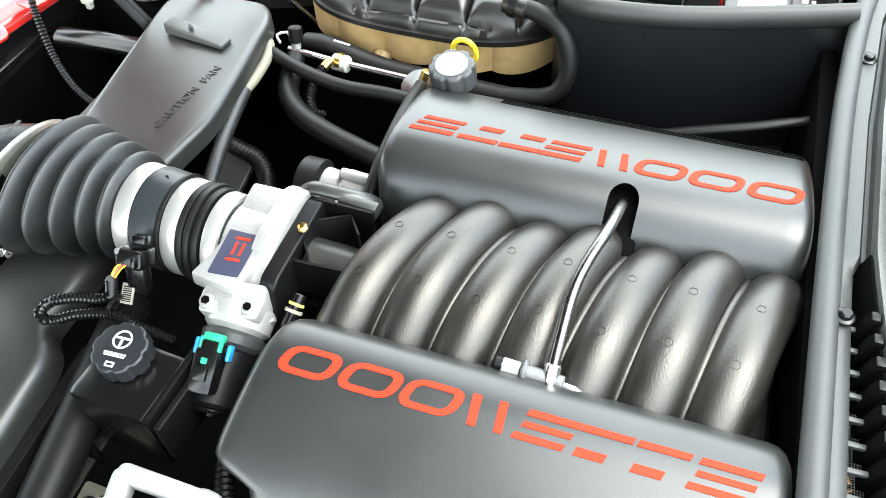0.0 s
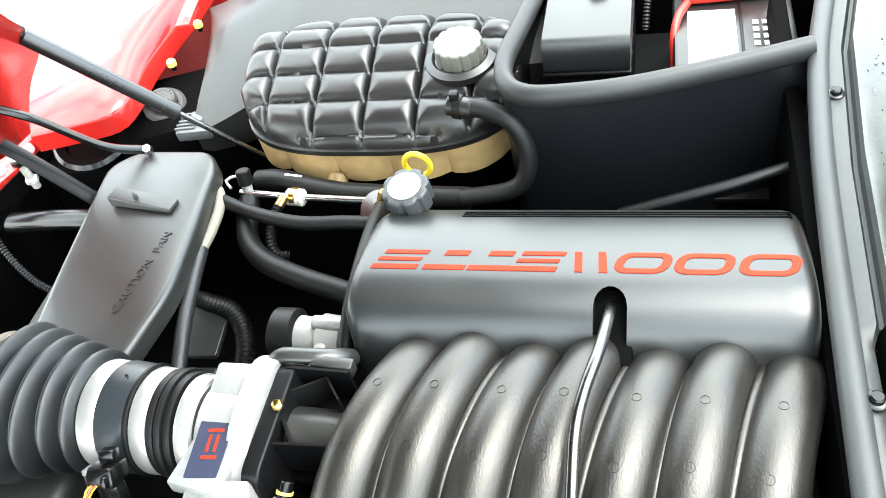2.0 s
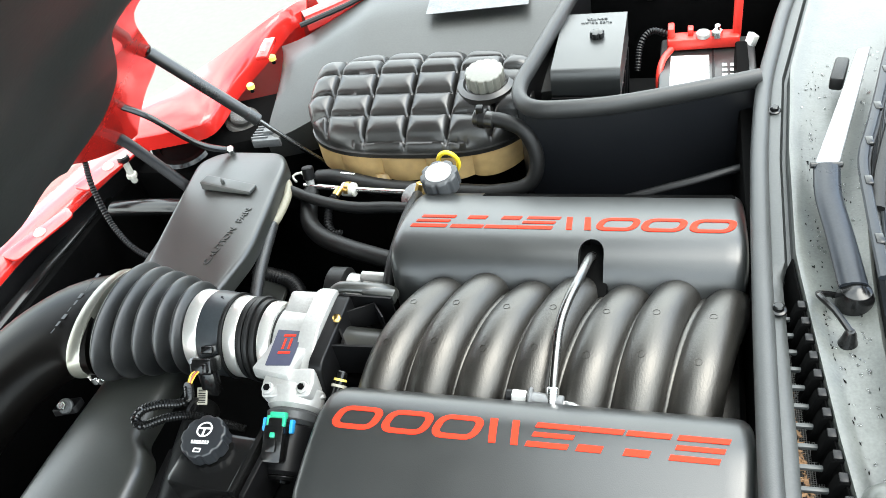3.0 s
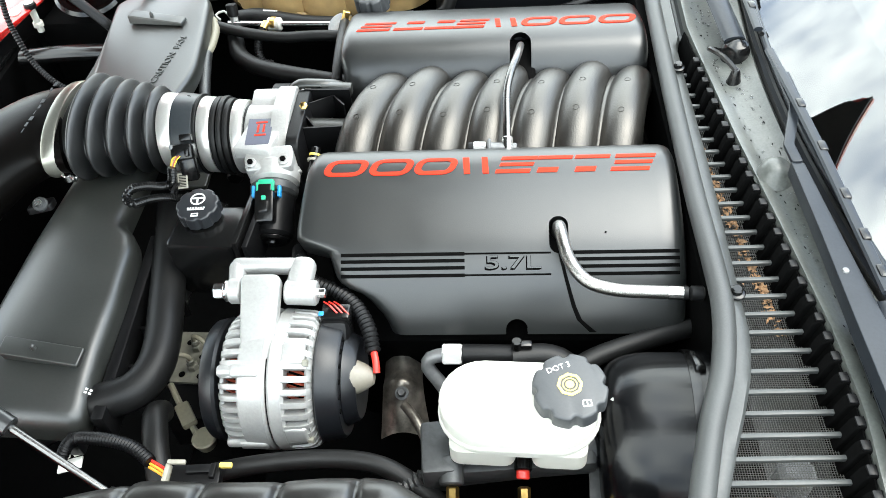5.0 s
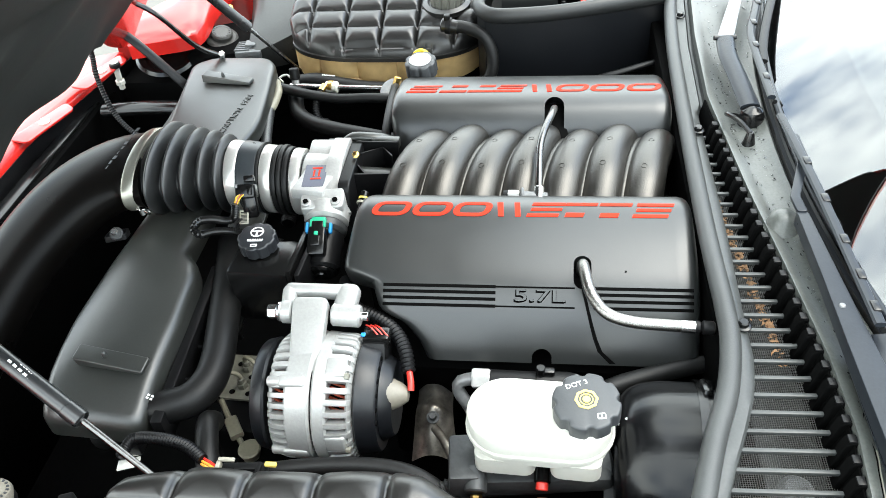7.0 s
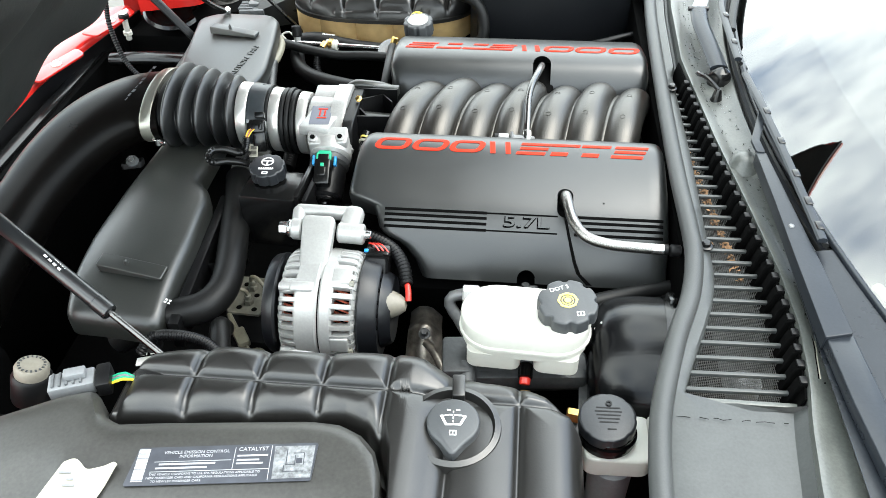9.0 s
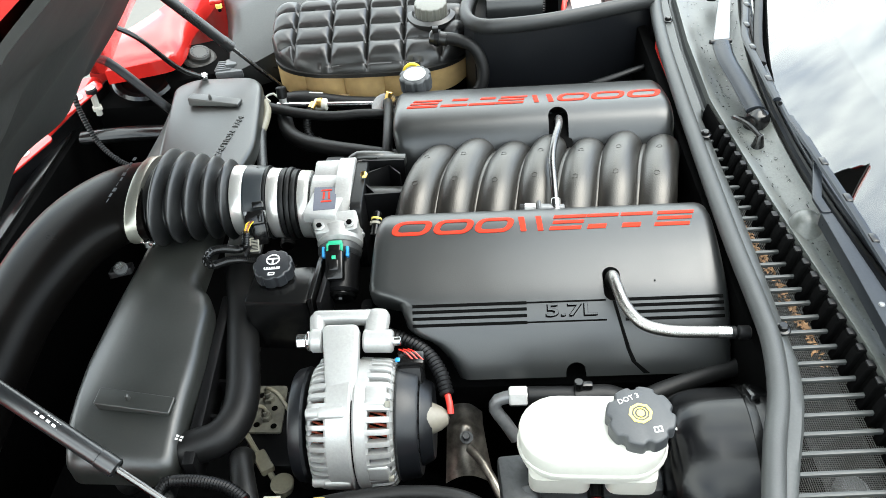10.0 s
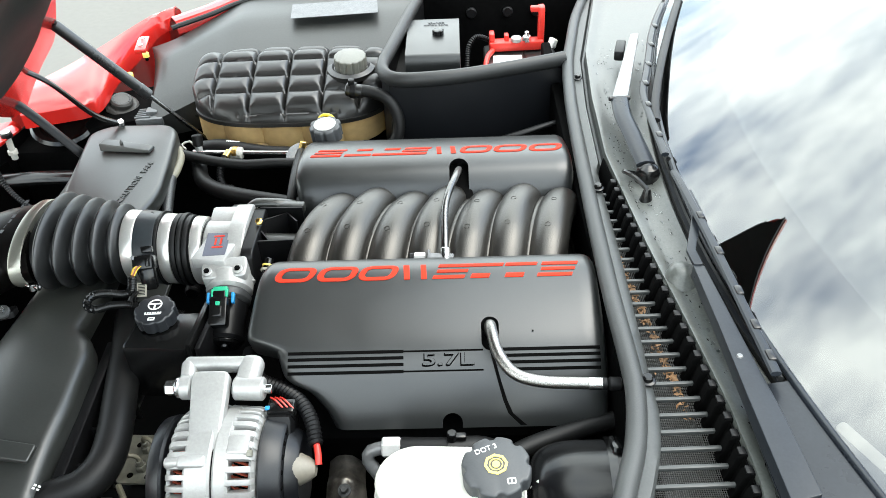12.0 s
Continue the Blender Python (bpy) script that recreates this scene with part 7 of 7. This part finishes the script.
# ---- near front side ----
lower_hose = solo("lower_radiator_hose", tube([(-0.262, -0.075, 0.760), (-0.238, -0.150, 0.775), (-0.214, -0.258, 0.776), (-0.199, -0.335, 0.774), (-0.200, -0.377, 0.772), (-0.217, -0.405, 0.770), (-0.250, -0.414, 0.764), (-0.30, -0.420, 0.744), (-0.35, -0.425, 0.715)], 0.0230, 22), M_rubber, "thick black radiator hose bending round the shroud", "hose", group="rubber hoses")
part("printed_mark", flat_bars([(-0.002, 0.003, 0.0024, 0.0036), (0.002, 0.003, 0.0026, 0.0036), (-0.002, -0.003, 0.0024, 0.0036), (0.002, -0.003, 0.0026, 0.0036)], frame_at((-0.258, -0.420, 0.7935), (0.3, 1, 0), (0.0, -0.35, 1)), 0.0006), M_print, lower_hose, "white printed marks")
cond = thing("wiring_conduit", (-0.24, -0.135, 0.83), "looped ribbed black wiring conduit above the reservoir", "wiring conduit", "conduits")
part("loop", tube([(-0.218, -0.112, 0.872), (-0.223, -0.119, 0.851), (-0.232, -0.128, 0.852), (-0.246, -0.142, 0.866), (-0.258, -0.158, 0.875), (-0.264, -0.170, 0.870), (-0.257, -0.170, 0.860), (-0.240, -0.148, 0.848), (-0.218, -0.132, 0.834), (-0.185, -0.131, 0.822), (-0.150, -0.131, 0.812)], 0.0058, 12, rib=0.0013, pitch=0.0036), M_gloss, cond)
part("cable_tie", ring(0.0075, 0.0125, 0.004, axis((-0.223, -0.121, 0.838), (-0.213, -0.123, 0.834)), 14), M_black, cond)
tag = part("barcode_tag", rbox((-0.212, -0.108, 0.843), (0.014, 0.022, 0.002), 0.0005, (38, 0, 6)), M_cream, cond, "white barcode tag")
part("code_bars", flat_bars([(0, -0.008 + 0.0022 * k, 0.010, 0.0010 + 0.0004 * (k % 2)) for k in range(8)], pose(-0.212, -0.108, 0.843, 38, 0, 6) @ Matrix.Translation((0, 0, 0.0011)), 0.0003), M_black, tag)
altw = thing("wiring_conduit", (0.04, -0.31, 0.82), "ribbed black conduit with red cable end at the alternator", "wiring conduit", "conduits")
part("conduit", tube([(-0.034, -0.215, 0.815), (-0.028, -0.240, 0.822), (-0.006, -0.278, 0.824), (0.028, -0.298, 0.826), (0.056, -0.325, 0.828), (0.073, -0.355, 0.825), (0.081, -0.384, 0.818)], 0.0085, 12, rib=0.0024, pitch=0.006), M_black, altw)
part("red_cable", tube([(0.081, -0.382, 0.818), (0.084, -0.394, 0.813), (0.085, -0.404, 0.806)], 0.0042, 10), M_redplastic, altw, "red cable sleeve")
shield = thing("heat_shield", (0.09, -0.35, 0.66), "tarnished metal exhaust heat shield", "heat shield")
def shield_point(a, b):
    """The plate rolls over its upper edge and flares downwards to the front."""
    roll = 0.020 * math.cos(math.pi * (a - 0.45))
    return Vector((0.071 + 0.050 * a + 0.020 * b * b * (a - 0.2), -0.300 - 0.088 * b, 0.676 + roll - 0.030 * b + 0.008 * math.exp(-((b - 0.42) / 0.12) ** 2) - 0.05 * max(0.0, b - 0.6)))


part("plate", sheet([[shield_point(a, b) for a in np.linspace(0, 1, 20)] for b in np.linspace(0, 1, 26)], 0.002), M_rust, shield)
part("bolt", join(rod((0.099, -0.357, 0.690), (0.099, -0.362, 0.702), 0.0055, seg=6), ring(0.005, 0.009, 0.002, axis((0.099, -0.358, 0.692), (0.099, -0.363, 0.704)), 16)), M_cast, shield, "dull steel bolt")
part("pipe", tube([(0.103, -0.374, 0.690), (0.117, -0.392, 0.690), (0.131, -0.416, 0.684), (0.145, -0.445, 0.675)], 0.0065, 10), M_rust, shield)
heat = thing("heater_pipe", (0.25, -0.36, 0.77), "heater pipe with pale hex fitting and rubber hose", "pipe")
part("elbow", tube([(0.166, -0.392, 0.735), (0.152, -0.382, 0.757), (0.140, -0.374, 0.774), (0.144, -0.369, 0.786), (0.162, -0.367, 0.790)], 0.0085, 14), M_dullmetal, heat)
part("hex_fitting", rod((0.158, -0.367, 0.790), (0.182, -0.367, 0.790), 0.0135, seg=6), M_disc, heat, "pale hex fitting")
part("coupler", rod((0.181, -0.367, 0.790), (0.246, -0.368, 0.789), 0.0125), M_black, heat)
part("hose", tube([(0.240, -0.372, 0.789), (0.285, -0.368, 0.786), (0.310, -0.380, 0.775), (0.32, -0.41, 0.75)], 0.0150, 14), M_rubber, heat)
part("upright", join(rod((0.246, -0.374, 0.75), (0.246, -0.366, 0.815), 0.006), rbox((0.252, -0.366, 0.806), (0.024, 0.010, 0.010), 0.003)), M_gloss, heat)
solo("firewall_hose", tube([(0.300, -0.392, 0.785), (0.345, -0.368, 0.790), (0.406, -0.345, 0.790), (0.46, -0.328, 0.790)], 0.0115, 14), M_rubber, "black rubber hose running to the firewall", "hose", group="rubber hoses")
solo("front_hose", tube([(-0.20, -0.560, 0.770), (-0.12, -0.528, 0.780), (-0.05, -0.510, 0.784), (0.035, -0.500, 0.782), (0.098, -0.507, 0.780), (0.150, -0.535, 0.770), (0.175, -0.56, 0.78)], 0.0105, 14), M_rubber, "black rubber hose along the washer tank", "hose", group="rubber hoses")
solo("front_conduit", tube([(-0.280, -0.490, 0.760), (-0.268, -0.479, 0.776), (-0.252, -0.477, 0.785), (-0.213, -0.485, 0.796), (-0.179, -0.496, 0.800), (-0.152, -0.514, 0.800)], 0.0070, 12, rib=0.0016, pitch=0.0042), M_black, "ribbed black conduit in front of the washer tank", "wiring conduit", group="conduits")
solo("master_conduit", tube([(0.10, -0.53, 0.765), (0.13, -0.525, 0.775), (0.155, -0.515, 0.785)], 0.009, 12, rib=0.0024, pitch=0.006), M_sleeve, "ribbed dark conduit beside the master cylinder", "wiring conduit", group="conduits")
abs_ = thing("brake_valve_block", (-0.17, -0.33, 0.60), "grimy metal valve block with brass brake lines", "valve block")
part("block", rbox((-0.165, -0.33, 0.655), (0.09, 0.13, 0.07), 0.006), M_black, abs_)
part("top_plate", prism(rounded([(-0.214, -0.344), (-0.160, -0.347), (-0.164, -0.264), (-0.220, -0.262)], 0.005), 0.696, 0.700), M_zinc, abs_, "dull grey bracket plate with holes")
for hx, hy in ((-0.199, -0.281), (-0.176, -0.305), (-0.197, -0.333), (-0.172, -0.336)):
    # holes drawn as near-black discs on the plate, shade put into the colour
    part("plate_hole_shade", rod((hx, hy, 0.700), (hx, hy, 0.7012), 0.0045, seg=14), M_dark, abs_)
part("white_line", tube([(-0.240, -0.285, 0.735), (-0.257, -0.303, 0.722), (-0.270, -0.323, 0.705), (-0.262, -0.350, 0.690)], 0.0030, 8), M_ivory, abs_, "pale thin line")
part("motor_drum", rod((-0.13, -0.40, 0.63), (-0.13, -0.45, 0.63), 0.05), M_dark, abs_)
for x, y, dx, dy in ((-0.186, -0.290, 0.020, -0.012), (-0.184, -0.322, -0.026, -0.004)):
    part("nut", join(rod((x, y, 0.699), (x, y, 0.709), 0.0078, seg=6), rod((x, y, 0.709), (x, y, 0.718), 0.0050, seg=12)), M_zinc, abs_)
    part("line", tube([(x, y, 0.712), (x, y, 0.724), (x + dx * 0.4, y + dy * 0.4, 0.731), (x + dx, y + dy, 0.728), (x + dx * 1.8, y + dy * 2.4, 0.712)], 0.0031, 10, 0.004), M_ivory, abs_, "thin olive brake line")
part("tag", rbox((-0.176, -0.394, 0.698), (0.019, 0.036, 0.012), 0.003, (0, 0, 34)), M_ivory, abs_, "ivory wire tag")
part("tag_tube", tube([(-0.209, -0.348, 0.698), (-0.188, -0.378, 0.698), (-0.152, -0.425, 0.690)], 0.0042, 8), M_ivory, abs_)
part("cup", lathe([(0.012, 0), (0.016, 0.016), (0.014, 0.018)], pose(-0.146, -0.424, 0.678), 18), M_ivory, abs_)
side_frame = thing("support_rack", (-0.24, -0.3, 0.70), "black plastic rack with ribs beside the radiator", "rack")
part("rail", rbox((-0.252, -0.30, 0.755), (0.016, 0.30, 0.05), 0.003, (0, 0, 3)), M_black, side_frame)
for q in range(3):
    part("rib", rbox((-0.228, -0.24 - 0.06 * q, 0.735), (0.045, 0.006, 0.05), 0.002), M_black, side_frame)
    part("panel", rbox((-0.230, -0.21 - 0.06 * q, 0.722), (0.040, 0.050, 0.004), 0.001), M_shroud, side_frame)
part("clip", rbox((-0.268, -0.470, 0.760), (0.020, 0.020, 0.024), 0.004), M_black, side_frame)
plug = thing("harness_clip", (-0.095, -0.53, 0.79), "black harness clip with pale yellow locks", "harness clip")
part("body", join(rbox((-0.095, -0.533, 0.802), (0.054, 0.026, 0.014), 0.003, (0, 0, 3)), rbox((-0.090, -0.528, 0.811), (0.030, 0.010, 0.006), 0.002, (0, 0, 3)), rbox((-0.076, -0.530, 0.811), (0.006, 0.016, 0.007), 0.001)), M_black, plug)
part("lock", join(rbox((-0.126, -0.534, 0.806), (0.006, 0.026, 0.014), 0.002), rbox((-0.117, -0.521, 0.813), (0.020, 0.005, 0.004), 0.001)), M_cream, plug, "pale yellow lock")
part("lock_tip", rbox((-0.063, -0.524, 0.812), (0.014, 0.006, 0.005), 0.0015), M_paleyellow, plug)
for k in range(3):
    part("orange_wire", tube([(-0.152, -0.512 - 0.004 * k, 0.800), (-0.140, -0.519 - 0.004 * k, 0.803), (-0.128, -0.526 - 0.004 * k, 0.803)], 0.0016, 6), M_orange if k else M_redplastic, plug)
solo("drain_hose", tube([(-0.190, -0.412, 0.735), (-0.185, -0.432, 0.758), (-0.170, -0.476, 0.762), (-0.158, -0.515, 0.745)], 0.0150, 16), M_rubber, "short black rubber hose below the radiator hose", "hose", group="rubber hoses")
solo("marker_tag", join(rbox((-0.276, -0.488, 0.743), (0.028, 0.018, 0.003), 0.001, (-14, 0, 18)), rbox((-0.280, -0.477, 0.747), (0.004, 0.010, 0.003), 0.001, (-14, 0, 18)), rbox((-0.268, -0.4745, 0.747), (0.013, 0.007, 0.003), 0.001, (-14, 0, 18))), M_paper, "small white plastic tag behind the washer tank", "tag")
fit_ = thing("fuel_line_end", (-0.028, -0.075, 0.83), "small black fitting with pale ring beside the throttle body", "fitting")
part("stem", rod((-0.026, -0.066, 0.862), (-0.031, -0.098, 0.842), 0.0070), M_gloss, fit_)
part("pale_ring", ring(0.006, 0.0095, 0.0035, axis((-0.0285, -0.080, 0.853), (-0.031, -0.098, 0.842))), M_cream, fit_, "cream plastic ring")
part("yellow_ring", ring(0.006, 0.0082, 0.003, axis((-0.0275, -0.074, 0.857), (-0.031, -0.098, 0.842))), M_paleyellow, fit_)
solo("far_wiring_loom", tube([(0.26, 0.345, 0.795), (0.33, 0.352, 0.815), (0.39, 0.362, 0.828), (0.43, 0.374, 0.834), (0.47, 0.39, 0.836)], 0.008, 14, flat=0.7), M_black, "taped black wiring loom behind the engine cover", "wiring loom")


ear = thing("duct_bracket", (-0.43, -0.08, 0.79), "black duct bracket ear with a steel bolt", "bracket")
part("ear", prism(rounded([(-0.020, -0.010), (0.014, -0.012), (0.018, 0.010), (-0.014, 0.012)], 0.005), -0.010, 0.0, pose(-0.418, -0.128, 0.826, -12, 0, 20), 0.002), M_black, ear)
part("washer", rod((-0.416, -0.132, 0.826), (-0.415, -0.136, 0.831), 0.0105, seg=20), M_cast, ear)
part("bolt", rod((-0.415, -0.135, 0.830), (-0.413, -0.141, 0.839), 0.0062, seg=6), M_steel, ear, "steel hex bolt")
